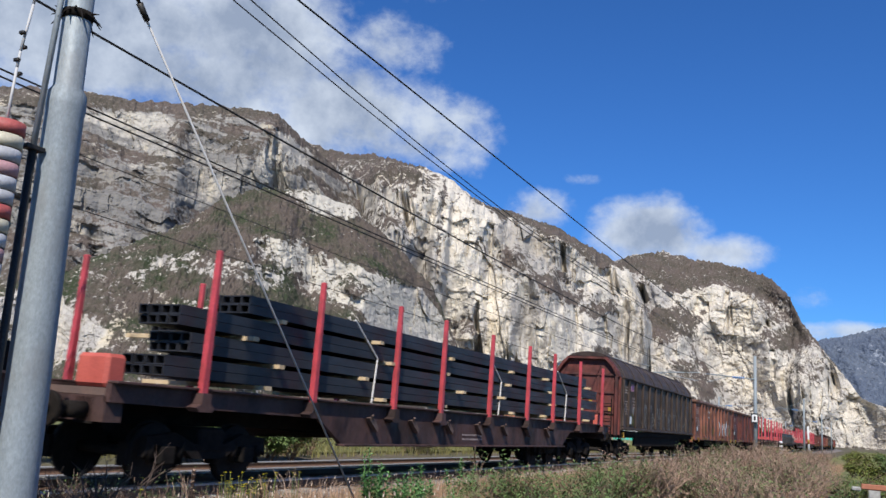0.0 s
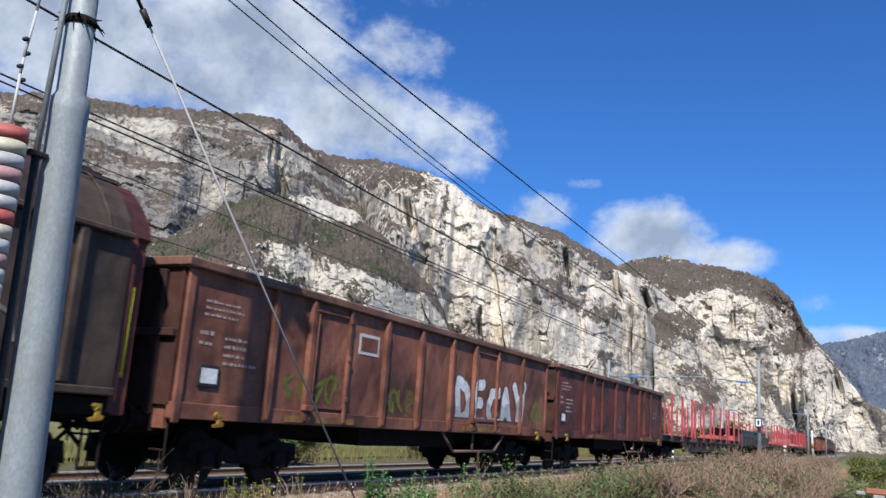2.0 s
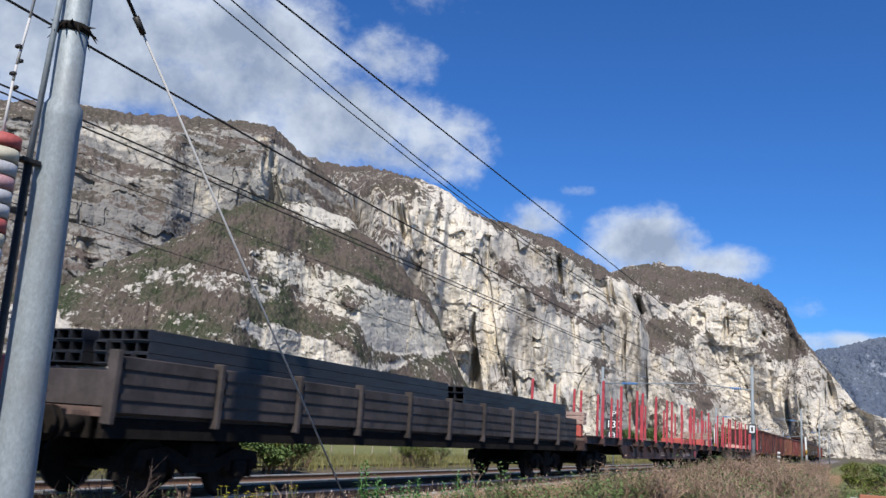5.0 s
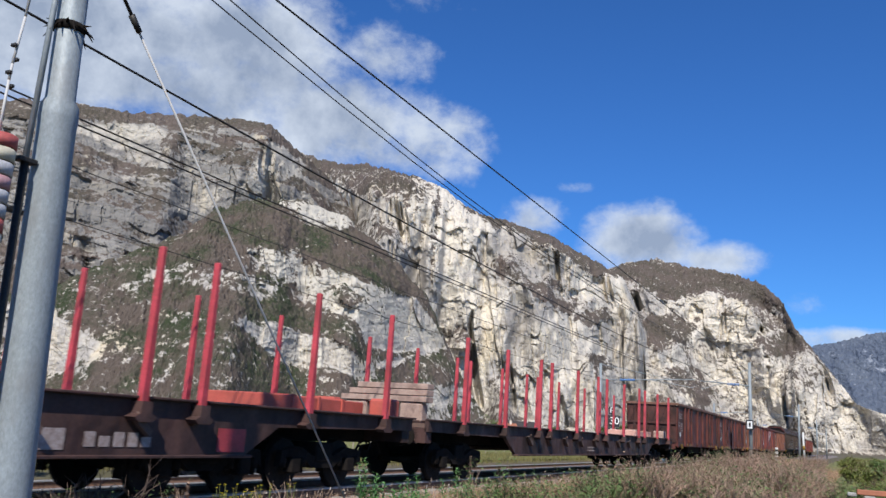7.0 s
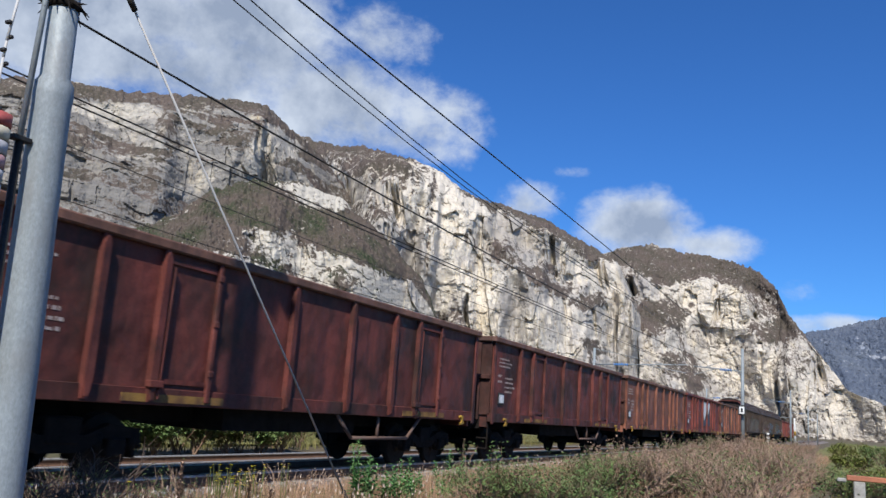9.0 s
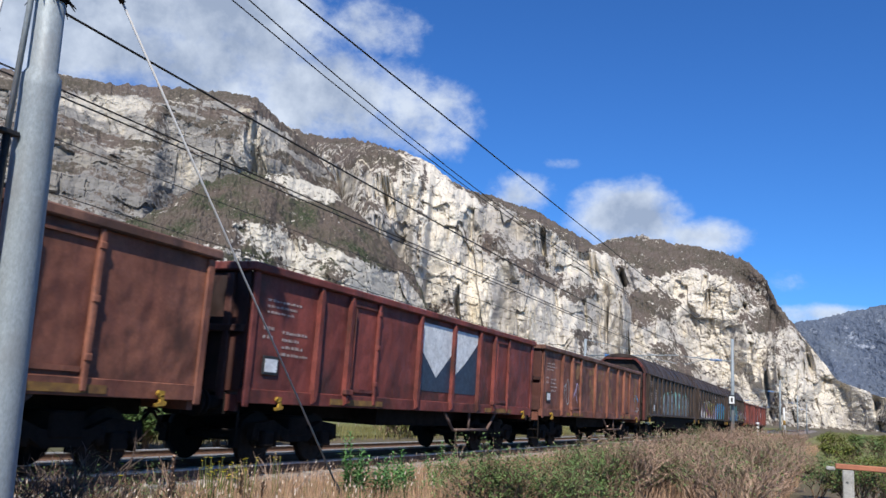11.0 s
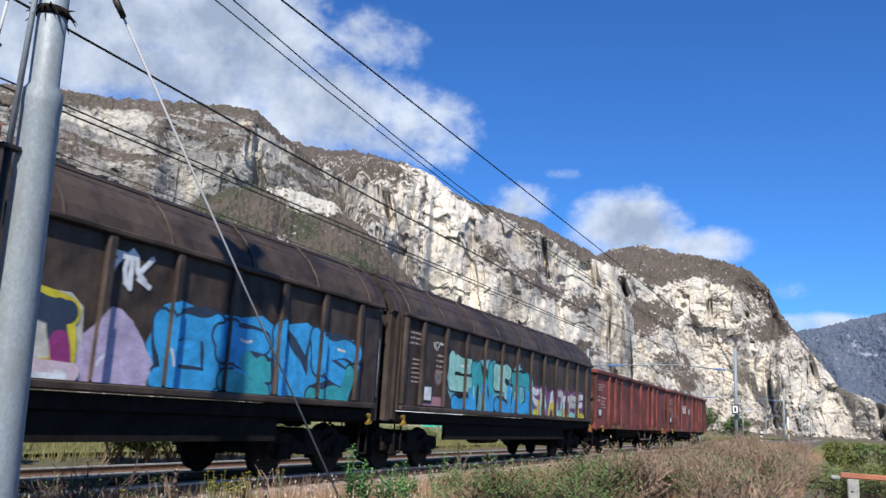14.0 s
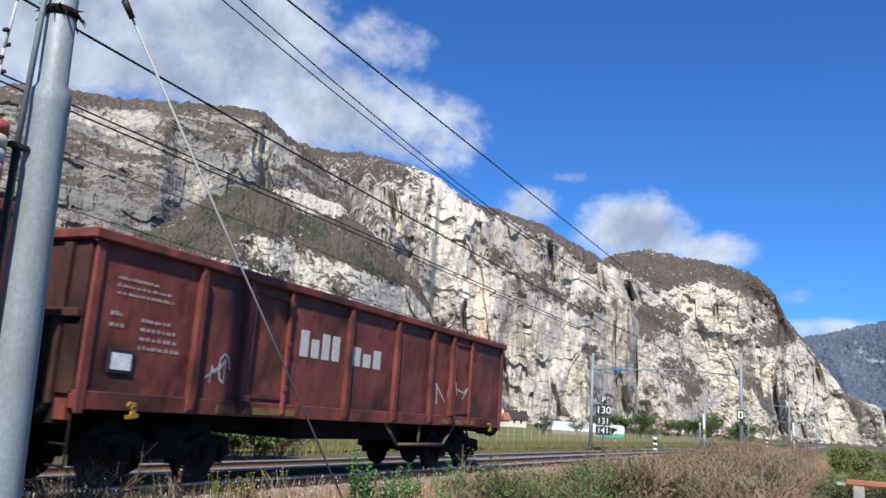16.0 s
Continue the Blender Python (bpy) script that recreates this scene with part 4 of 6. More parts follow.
        box(bm, x0 - 0.1, x0 + 0.16, -ww - 0.13, -ww - 0.035, 1.30, 1.40, 0.01)
        rod(bm, (x0 + 0.12, -ww - 0.07, 1.15), (x0 + 0.16, -ww - 0.07, 3.0), 0.02, sides=6)
        part("door_bar", bm, mat, w)
        part("step_plate", box(fresh(), x0 - 0.5, x1 + 0.4, -ww - 0.045, -ww - 0.032, 1.10, 1.21), M_EDGE, w, "worn yellow edge strip")
    for x in (0.0, length - 0.16):
        for s, turn in ((-1, 0), (1, 180)):
            b = kept(("corner", mat.name), lambda: mesh_of(box(fresh(), 0, 0.16, -0.045, 0.0, 1.0, 3.22, 0.02), "corner_post", mat))
            at(part("corner_post", b, None, w), x + (0.16 if s > 0 else 0), s * ww, 0, turn)
    for x in (0.9, length - 0.9):
        at(part("towing_hook", kept("tow", tow_eye_mesh), None, w), x, -ww - 0.02, 1.10)
    # side rail and brake levers under the frame
    bm = fresh()
    for a, b in (((0.56, 1.06), (0.60, 0.62)), ((0.60, 0.62), (0.76, 0.62)), ((0.76, 0.62), (0.80, 1.06)), ((0.67, 1.06), (0.67, 0.62))):
        rod(bm, (length * a[0], -1.30, a[1]), (length * b[0], -1.30, b[1]), 0.035, sides=8)
    part("side_guard", bm, M_DECK, w, "bent steel pipe guard")
    bm = fresh()
    for z in (0.35, 0.62, 0.90):
        rod(bm, (0.10, -1.25, z), (0.10, -0.95, z), 0.02, sides=6)
    rod(bm, (0.10, -1.25, 0.35), (0.10, -1.25, 1.1), 0.02, sides=6)
    part("footstep", bm, M_UNDER, w)
    bogie(w, 2.1)
    bogie(w, length - 2.1)
    ends(w, length)
    lettering(w, 0.45, 1.55, 2.55, 2.85, -ww - 0.003, 3, seed=seed)
    lettering(w, 0.40, 0.75, 2.1, 2.4, -ww - 0.003, 2, seed=seed + 1)
    lettering(w, 0.95, 1.75, 1.85, 2.35, -ww - 0.003, 4, seed=seed + 2)
    plate(w, 0.66, 1.70, -ww - 0.002, 0.34, 0.22)
    if marks:
        marks(w, length, -ww - 0.003)
    TRAIN.append((w, u))
    return w


# ---------------------------------------------------------------- covered wagon with sliding walls
# brown black for roof strips; on end walls it paints the shade between wagons
M_DARKBROWN = rust("brown black roof and end shade paint", (0.050, 0.034, 0.028), (0.034, 0.024, 0.020), (0.018, 0.013, 0.011))


def slab_hood(x0, x1):
    """The bent sheet that carries the roof's outline out over the end wall."""
    outer = [(-1.36, 3.42), (-1.26, 3.66), (-1.07, 3.93), (-0.81, 4.17), (0.81, 4.17), (1.07, 3.93), (1.26, 3.66), (1.36, 3.42)]
    inner = [(y * 0.93, z - 0.09) for y, z in outer[::-1]]
    return hull_along(fresh(), (outer + inner)[::-1], x0, x1)


def covered_wagon(u, length, label, marks=None, end_mat=None, seed=1):
    w = empty("covered_wagon", label, "covered wagon", "wagons of the freight train")
    hw = 1.40
    shell = [(-hw, 1.30), (-hw, 3.32), (-1.30, 3.62), (-1.10, 3.92), (-0.84, 4.16), (-0.70, 4.24), (0.70, 4.24), (0.84, 4.16), (1.10, 3.92), (1.30, 3.62), (hw, 3.32), (hw, 1.30)]
    wall = part("sliding_wall", hull_along(fresh(), shell[::-1], 0.12, length - 0.12), M_BROWN, w, "grimy brown sliding wall with curved shoulder")
    roof = [(-0.82, 4.19), (-0.72, 4.27), (-0.4, 4.36), (0, 4.40), (0.4, 4.36), (0.72, 4.27), (0.82, 4.19), (0.7, 4.20), (-0.7, 4.20)]
    part("roof_strip", hull_along(fresh(), roof[::-1], -0.08, length + 0.08), M_DARKBROWN, w, "brown black roof strip")
    panel_n, step = 12, 1.27 * length / 16.0

    def post_mesh():
        b = fresh()
        box(b, -0.075, 0.075, -0.085, 0.0, 1.42, 3.34, 0.022)
        return mesh_of(b, "wall_post", M_BROWN)

    for i in range(panel_n + 1):
        for s, turn in ((-1, 0), (1, 180)):
            at(part("wall_post", kept("slide post", post_mesh), None, w), 0.25 if i == panel_n else 1.13 + i * step, s * hw, 0, turn)
    for s in (-1, 1):
        y0, y1 = sorted((s * hw, s * (hw + 0.10)))
        for z0, z1 in ((3.345, 3.43), (1.30, 1.41)):
            part("wall_rail", box(fresh(), 0.15, length - 0.15, y0, y1, z0, z1, 0.02), M_BROWN, w)
    for x in np.linspace(0.5, length - 0.5, 9):
        bm = fresh()
        for (ya, za), (yb, zb) in zip(shell[1:5], shell[2:6]):
            rod(bm, (x, ya - 0.012, za + 0.012), (x, yb - 0.012, zb + 0.012), 0.018, sides=5)
        part("roof_hoop", bm, M_BROWN, w)
    bm = fresh()
    box(bm, 0.05, length - 0.05, -1.36, -1.20, 1.06, 1.28, 0.01)
    box(bm, 0.05, length - 0.05, 1.20, 1.36, 1.06, 1.28, 0.01)
    box(bm, 0.10, length - 0.10, -1.19, 1.19, 1.00, 1.24)
    box(bm, 2.9, length - 3.2, -1.28, -1.20, 0.66, 1.05)
    part("underframe", bm, M_UNDER, w)
    part("air_tank", rod(fresh(), (length * 0.36, -0.8, 0.75), (length * 0.46, -0.8, 0.75), 0.22, sides=16), M_UNDER, w)
    # dark end colours carry the shade between wagons; without end_mat the end stays red
    em = end_mat or M_DARKRED
    end_paint = M_DARKBROWN if end_mat else M_DARKRED
    for x, sgn in ((0.0, -1), (length - 0.12, 1)):
        inner = [(y * 0.985, z) for y, z in shell[1:-1]]
        section = [(-1.36, 1.1)] + inner + [(1.36, 1.1)]
        e = part("end_wall", hull_along(fresh(), section[::-1], x, x + 0.118), end_paint, w, "dark panelled end wall")
        bm = fresh()
        xx = x - 0.06 if sgn < 0 else x + 0.118
        for yy in (-0.45, 0.45):
            box(bm, xx, xx + 0.06, yy - 0.06, yy + 0.06, 1.1, 3.5, 0.01)
        for z in (1.9, 2.7, 3.42):
            box(bm, xx - 0.02, xx + 0.08, -1.16, 1.16, z, z + 0.09, 0.01)
        part("end_frame", bm, end_paint, w)
        # corner posts and the hood stand well proud of the end wall
        xa, xb = (x - 0.24, x - 0.002) if sgn < 0 else (x + 0.12, x + 0.358)
        for yy in (-1.30, 1.18):
            part("corner_post", box(fresh(), xa, xb, yy, yy + 0.12, 1.06, 3.40, 0.02), em, w)
        part("roof_hood", slab_hood(xa, xb), em, w, "projecting roof hood")
        bm = fresh()
        for yy in (-1.05, -0.65):
            rod(bm, (xx - 0.05, yy, 0.7), (xx - 0.05, yy, 2.6), 0.018, sides=6)
        for k in range(6):
            rod(bm, (xx - 0.05, -1.05, 0.8 + k * 0.3), (xx - 0.05, -0.65, 0.8 + k * 0.3), 0.016, sides=6)
        part("end_ladder", bm, M_UNDER, w)
    bm = rod(fresh(), (length + 0.06, -1.33, 1.55), (length + 0.06, -1.33, 2.75), 0.022, sides=8)
    for z in (1.6, 2.7):
        rod(bm, (length + 0.06, -1.33, z), (length - 0.05, -1.33, z), 0.018, sides=6)
    part("handrail", bm, SPRAY["gold"] if end_mat is None else M_WHITE, w, "bright upright handrail")
    for yy, z, hh in ((-0.15, 2.35, 0.16), (-0.15, 2.12, 0.10), (0.85, 2.35, 0.16), (-0.95, 2.0, 0.32)):
        part("warning_mark", box(fresh(), -0.012, -0.002, yy - 0.07, yy + 0.07, z - hh / 2, z + hh / 2), M_YELLOW, w, "small yellow warning mark")
    for x in (0.35, length - 0.35):
        at(part("towing_hook", kept("tow", tow_eye_mesh), None, w), x, -1.37, 1.12)
        bm = fresh()
        rod(bm, (x, -1.25, 0.4), (x, -1.25, 1.06), 0.02, sides=6)
        rod(bm, (x + 0.3, -1.25, 0.4), (x + 0.3, -1.25, 1.06), 0.02, sides=6)
        rod(bm, (x, -1.25, 0.4), (x + 0.3, -1.25, 0.4), 0.025, sides=6)
        part("footstep", bm, M_UNDER, w)
    bogie(w, 1.55, 2.0)
    bogie(w, length - 1.75, 2.0)
    ends(w, length)
    lettering(w, 0.55, 1.35, 2.75, 3.1, -hw - 0.003, 3, seed=seed)
    lettering(w, 0.70, 1.30, 1.9, 2.5, -hw - 0.003, 6, seed=seed + 1)
    lettering(w, 1.95, 2.60, 2.2, 2.7, -hw - 0.003, 4, seed=seed + 2)
    plate(w, 1.52, 1.72, -hw - 0.002, 0.36, 0.30)
    mark = part("roundel", rod(fresh(), (2.10, -hw - 0.006, 2.12), (2.10, -hw, 2.12), 0.22, sides=22), SPRAY["rust"], w, "round red and white load mark")
    part("roundel_field", rod(fresh(), (2.10, -hw - 0.010, 2.12), (2.10, -hw - 0.0065, 2.12), 0.16, sides=20), SPRAY["scratch"], mark)
    part("roundel_sign", box(fresh(), 2.02, 2.18, -hw - 0.014, -hw - 0.0105, 2.08, 2.16), SPRAY["grey"], mark)
    if marks:
        marks(w, length, -hw - 0.004)
    TRAIN.append((w, u))
    return w


# ---------------------------------------------------------------- flat wagon with stakes
def stake_mesh():
    bm = fresh()
    prof = [(-0.075, 1.22), (-0.055, 1.55), (-0.036, 3.50), (0.036, 3.50), (0.055, 1.55), (0.075, 1.22)]
    slab(bm, prof, -0.05, 0.05)
    bmesh.ops.bevel(bm, geom=bm.edges[:], offset=0.014, segments=1, affect="EDGES")
    return mesh_of(bm, "stake", M_STAKE)


def pocket_mesh():
    bm = fresh()
    slab(bm, [(-0.20, 1.16), (-0.10, 1.21), (-0.09, 1.37), (0.09, 1.37), (0.10, 1.21), (0.20, 1.16), (0.13, 1.10), (-0.13, 1.10)], -0.10, 0.10)
    return mesh_of(bm, "stake_pocket", M_SILL)


def bracket_mesh():
    bm = fresh()
    slab(bm, [(-0.04, 1.16), (0.10, 1.18), (0.34, 0.98), (0.30, 0.90), (0.10, 1.04)], -0.12, -0.02)
    rod(bm, (0.1, -0.08, 1.1), (0.0, -0.16, 1.22), 0.025, sides=6)
    return mesh_of(bm, "tie_bracket", M_DECK)


def stake_wagon(u, length, stakes, label, load=None, panel=True, marks=None, seed=3, front_panel=False, stop_mat=None, board_mat=None):
    w = empty("stake_wagon", label, "stake wagon", "wagons of the freight train")
    y = 1.32
    for s in (-1, 1):
        y0, y1 = sorted((s * y, s * (y - 0.10)))
        bm = slab(fresh(), [(0.0, 1.16), (0.0, 1.40), (length, 1.40), (length, 1.16), (length - 4.8, 1.10), (length - 5.6, 0.66), (5.6, 0.66), (4.8, 1.10)], y0, y1)
        part("side_sill", bm, M_SILL, w, "deep fish-bellied dark side sill")
        bm = fresh()
        a0, a1 = sorted((s * (y + 0.10), s * (y - 0.10)))
        box(bm, 0.0, length, a0, a1, 1.401, 1.44, 0.01)
        box(bm, 5.55, length - 5.55, a0, a1, 0.615, 0.659, 0.01)
        part("sill_flange", bm, M_SILL, w)
    part("deck", box(fresh(), 0.02, length - 0.02, -y + 0.105, y - 0.105, 1.24, 1.34), M_DECK, w, "grey rusty steel deck")
    bm = fresh()
    box(bm, 0.1, length - 0.1, -0.3, 0.3, 0.85, 1.23)
    for x in np.arange(6.2, length - 6, 1.4):
        box(bm, x, x + 0.12, -1.21, 1.21, 0.78, 1.20)
    part("centre_beam", bm, M_UNDER, w)
    for x in stakes:
        for s, turn in ((-1, 0), (1, 180)):
            at(part("stake_pocket", kept("pocket", pocket_mesh), None, w), x, s * (y + 0.10), 0, turn)
            at(part("stake", kept("stake", stake_mesh), None, w, "bright red steel stake"), x, s * (y + 0.10), 0, turn)
    for i, x in enumerate(np.arange(6.4, length - 6.4, 1.75)):
        for s, turn in ((-1, 0), (1, 180)):
            at(part("tie_bracket", kept("bracket", bracket_mesh), None, w), x, s * y, 0, turn)
    for x in (0.0, length - 0.3):
        bm = fresh()
        box(bm, x, x + 0.3, -1.25, 1.25, 0.90, 1.235)
        part("headstock", bm, M_SILL, w)
    for x0, x1, on in ((length - 4.0, length - 0.5, panel), (0.5, 4.0, front_panel)):
        if not on:
            continue
        bm = fresh()
        box(bm, x0, x1, -0.35, 1.05, 1.37, 1.70, 0.02)
        for k in range(1, 4):
            q = x0 + (x1 - x0) * k / 4
            box(bm, q - 0.04, q + 0.04, -0.38, 1.08, 1.345, 1.72)
        part("folded_end_board", bm, board_mat or M_ORANGE, w, "faded folded end board")
    for q in (0.12, length - 0.47):
        for e in (-0.75, 0.75):
            part("end_stop", box(fresh(), q, q + 0.35, e - 0.30, e + 0.30, 1.35, 1.80, 0.05), stop_mat or M_ORANGE, w)
    if not load:
        for k in range(3):
            part("loose_board", box(fresh(), 0.10 + 0.03 * k, 0.50, -1.15, 1.15 - 0.2 * k, 1.81 + 0.15 * k, 1.94 + 0.15 * k, 0.01), M_BOARD, w, "weathered pinkish board")
    bogie(w, 2.3)
    bogie(w, length - 3.0)
    bogie(w, length - 6.2, 1.7)
    ends(w, length)
    lettering(w, length * 0.45, length * 0.5, 0.74, 0.95, -y - 0.003, 2, seed=seed)
    if load:
        load(w, length)
    if marks:
        marks(w, length, -y - 0.004)
    TRAIN.append((w, u))
    return w


def tube_bundle(name, parent, x0, x1, y0, y1, z0, z1, nx, nz, label):
    """A bundle of square tubes, open at the ends."""
    bm = fresh()
    dy, dz = (y1 - y0) / nx, (z1 - z0) / nz
    t = 0.018
    for i in range(nx):
        for k in range(nz):
            a, b, c, d = y0 + i * dy + 0.004, y0 + (i + 1) * dy - 0.004, z0 + k * dz + 0.004, z0 + (k + 1) * dz - 0.004
            e = x0 + 0.03 * math.sin(i * 5.1 + k * 2.7)
            outer = [(a, c), (b, c), (b, d), (a, d)]
            inner = [(a + t, c + t), (b - t, c + t), (b - t, d - t), (a + t, d - t)]
            for px, sgn in ((e, 1), (x1 + e - x0, -1)):
                o = [bm.verts.new((px, *q)) for q in outer]
                n = [bm.verts.new((px, *q)) for q in inner]
                far = [bm.verts.new((px + sgn * 0.8, *q)) for q in inner]
                for j in range(4):
                    h = (j + 1) % 4
                    bm.faces.new((o[j], o[h], n[h], n[j]))
                    bm.faces.new((n[j], n[h], far[h], far[j]))
                if sgn > 0:
                    start = o
                else:
                    for j in range(4):
                        h = (j + 1) % 4
                        bm.faces.new((start[j], start[h], o[h], o[j]))
    return part(name, bm, M_BEAM, parent, label)


def steel_load(top=3.0, tiers=4, split=()):
    """Tiers of tube bundles on battens, held by bands."""
    def put(w, length):
        n = 0
        height = (top - 1.50) / tiers
        x0, x1 = 1.2, length - 1.6
        for k in range(tiers):
            z = 1.50 + k * height
            for a, b in ((-1.22, -0.42), (-0.40, 0.40), (0.42, 1.22)):
                e = 0.25 * math.sin(k * 2.3 + a) + (a + 1.22) * 1.5
                if k == tiers - 1:
                    e += 1.6
                tube_bundle("tube_bundle", w, x0 + e, x1 + 0.2 * math.cos(k + a) - 1.2 * (k == tiers - 1), a, b, z + 0.07, z + height - 0.005, 4, 2, "bundle of blue black square steel tubes")
            for x in np.linspace(x0 + 1.9, x1 - 1.9, 6):
                q = x + 0.5 * math.sin(k * 4.0 + x)
                part("batten", box(fresh(), q, q + 0.14, -1.38 - 0.05 * math.sin(q * 3), 1.36, z, z + 0.068), M_WOOD, w, "raw timber batten")
        for x in (x0 + 5.5, x0 + 12.2, x0 + 18.0):
            bm = fresh()
            rod(bm, (x, -1.24, 1.45), (x + 0.1, -1.24, top - 0.65), 0.02, sides=6)
            rod(bm, (x + 0.1, -1.24, top - 0.65), (x - 0.8, -1.20, top + 0.02), 0.02, sides=6)
            part("strap", bm, M_WHITE, w, "white lashing strap")
    return put


def low_side_wagon(u, length, label):
    """Flat wagon with low dropsides and two stacks of tubes."""
    w = empty("low_side_wagon", label, "flat wagon", "wagons of the freight train")
    part("deck", box(fresh(), 0, length, -1.25, 1.25, 1.15, 1.27), M_DECK, w)
    n = 10
    step = length / n
    for i in range(n):
        for s in (-1, 1):
            y0, y1 = sorted((s * 1.30, s * 1.38))
            bm = box(fresh(), i * step + 0.06, (i + 1) * step - 0.06, y0, y1, 1.20, 1.95, 0.015)
            for z in (1.38, 1.58, 1.78):
                yy0, yy1 = sorted((s * 1.38, s * 1.40))
                box(bm, i * step + 0.12, (i + 1) * step - 0.12, yy0, yy1, z, z + 0.08)
            part("dropside", bm, M_GREYW, w)
            y0, y1 = sorted((s * 1.26, s * 1.44))
            part("side_post", box(fresh(), i * step - 0.05, i * step + 0.05, y0, y1, 1.05, 2.02, 0.015), M_GREYW, w)
    for x in (0.0, length - 0.07):
        part("end_board", box(fresh(), x, x + 0.07, -1.24, 1.24, 1.28, 1.75, 0.01), M_GREYW, w)
    bm = box(fresh(), 0.02, length - 0.02, -1.30, -1.18, 0.88, 1.14)
    box(bm, 0.02, length - 0.02, 1.18, 1.30, 0.88, 1.14)
    box(bm, 0.05, length - 0.05, -1.0, 1.0, 0.86, 1.14)
    part("underframe", bm, M_UNDER, w)
    for x0, x1 in ((0.4, length * 0.52), (length * 0.54, length - 0.5)):
        for a, b in ((-1.2, -0.15), (0.1, 1.2)):
            for z in (1.30, 1.88):
                tube_bundle("tube_bundle", w, x0 + (0.3 if z > 1.5 else 0), x1 - (0.2 if z > 1.5 else 0), a, b, z, z + 0.5, 4, 3, "bundle of blue black square steel tubes")
        for x in np.linspace(x0 + 0.8, x1 - 1.4, 4):
            part("batten", box(fresh(), x, x + 0.5, -1.32, 1.2, 1.81, 1.875), M_WHITE, w, "whitewashed timber batten")
    bogie(w, 2.2)
    bogie(w, length - 2.2)
    ends(w, length)
    TRAIN.append((w, u))


# ---------------------------------------------------------------- the train, from its front to its end
TRAIN = []
STAKES = [1.7, 4.45, 7.25, 8.3, 11.15, 13.75, 15.0, 17.75, 20.5, 21.65, 24.4, 27.1]
STAKES_SHORT = [1.6, 4.4, 7.3, 9.5, 12.35, 15.15, 17.45, 20.2, 23.05]


def marks_w3(w, L, y):
    tag_strokes(w, 3.5, 6.9, 1.5, 2.5, y - 0.004, "scratch", 3, 6, 0.05)
    tag_strokes(w, 7.0, 8.3, 1.5, 2.45, y - 0.004, "scratch", 8, 6, 0.04)
    tag_strokes(w, 8.6, 14.7, 1.45, 2.25, y - 0.004, "scratch", 5, 8, 0.05)
    tag_strokes(w, 1.5, 2.4, 1.5, 2.0, y - 0.004, "olive", 7, 3, 0.04)
    p = part("emblem", box(fresh(), 1.6, 2.1, y - 0.006, y, 2.92, 3.22), SPRAY["pink"], w, "faded pink square emblem")
    part("emblem_field", box(fresh(), 1.66, 2.04, y - 0.010, y - 0.0065, 2.98, 3.16), SPRAY["violet"], p)


RIBS_DECAY = (2.04, 3.11, 4.35, 5.73, 7.24, 8.83, 10.14, 11.63, 13.4)


def marks_decry(w, L, y):
    tag_strokes(w, 2.5, 4.1, 1.45, 1.95, y, "olive", 4, 4, 0.07)
    tag_strokes(w, 5.7, 7.1, 1.4, 1.85, y, "olive", 6, 4, 0.07)
    p = part("emblem", box(fresh(), 4.75, 5.5, y - 0.006, y, 2.45, 2.85), M_WHITE, w, "worn white rectangular emblem")
    part("emblem_field", box(fresh(), 4.81, 5.44, y - 0.010, y - 0.0065, 2.51, 2.79), M_RUSTRED, p)
    piece(w, 9.2, 13.8, 1.32, 2.35, y, ("white", "silver"), 9, 5, "rust", "white", "pale sprayed letters on rust", None, 0.30, RIBS_DECAY, 0.100, 0.06, DECAY)
    tag_strokes(w, 14.3, 15.2, 1.4, 2.0, y, "olive", 19, 3, 0.10)


def marks_sketch(w, L, y):
    part("faded_patch", box(fresh(), 4.1, 4.95, y - 0.005, y, 1.5, 2.2), M_RED, w, "fresh dark red touch-up paint")
    tag_strokes(w, 7.4, 8.4, 1.5, 2.0, y, "scratch", 14, 3, 0.03)
    tag_strokes(w, 13.6, 15.0, 2.0, 2.4, y, "scratch", 16, 3, 0.04)


def marks_banner(w, L, y):
    for x0, x1 in ((6.38, 8.1), (8.32, 9.75)):
        p = part("painted_field", slab(fresh(), [(x0, 1.52), (x0, 3.1), (x1, 3.1), (x1, 1.52)], y - 0.006, y), SPRAY["navy"], w, "dark blue painted panel")
        low, mid = (2.45, 1.85) if x0 < 7 else (1.95, 2.35)
        part("painted_banner", slab(fresh(), [(x0 + 0.01, low), (x0 + 0.01, 3.09), (x1 - 0.01, 3.09), (x1 - 0.01, low if x0 < 7 else 2.85), ((x0 + x1) / 2, mid)], y - 0.010, y - 0.0065), SPRAY["white"], p, "white painted ribbon shape")


def marks_gold(w, L, y):
    for i, x in enumerate((4.4, 6.2, 7.6, 9.2, 10.6, 11.9, 14.2)):
        rnd = random.Random(i)
        for k in range(9):
            bm = fresh()
            pts = blob(x + rnd.uniform(-0.35, 0.35), 2.3 + rnd.uniform(-0.7, 0.7), rnd.uniform(0.1, 0.4), rnd.uniform(0.15, 0.45), rnd, 11)
            bm.faces.new([bm.verts.new((px, y - 0.001 * k - 0.002, pz)) for px, pz in pts])
            part("peeled_paint", bm, M_PEEL, w, "pale patch of peeled paint")
    tag_strokes(w, 2.3, 3.1, 1.5, 2.4, y, "silver", 21, 2, 0.04)
    tag_strokes(w, 3.6, 4.4, 1.6, 2.3, y, "lilac", 24, 2, 0.04)
    tag_strokes(w, 14.0, 14.9, 1.85, 2.2, y, "sky", 22, 3, 0.04)
    tag_strokes(w, 14.3, 15.1, 1.4, 1.65, y, "silver", 23, 3, 0.04)


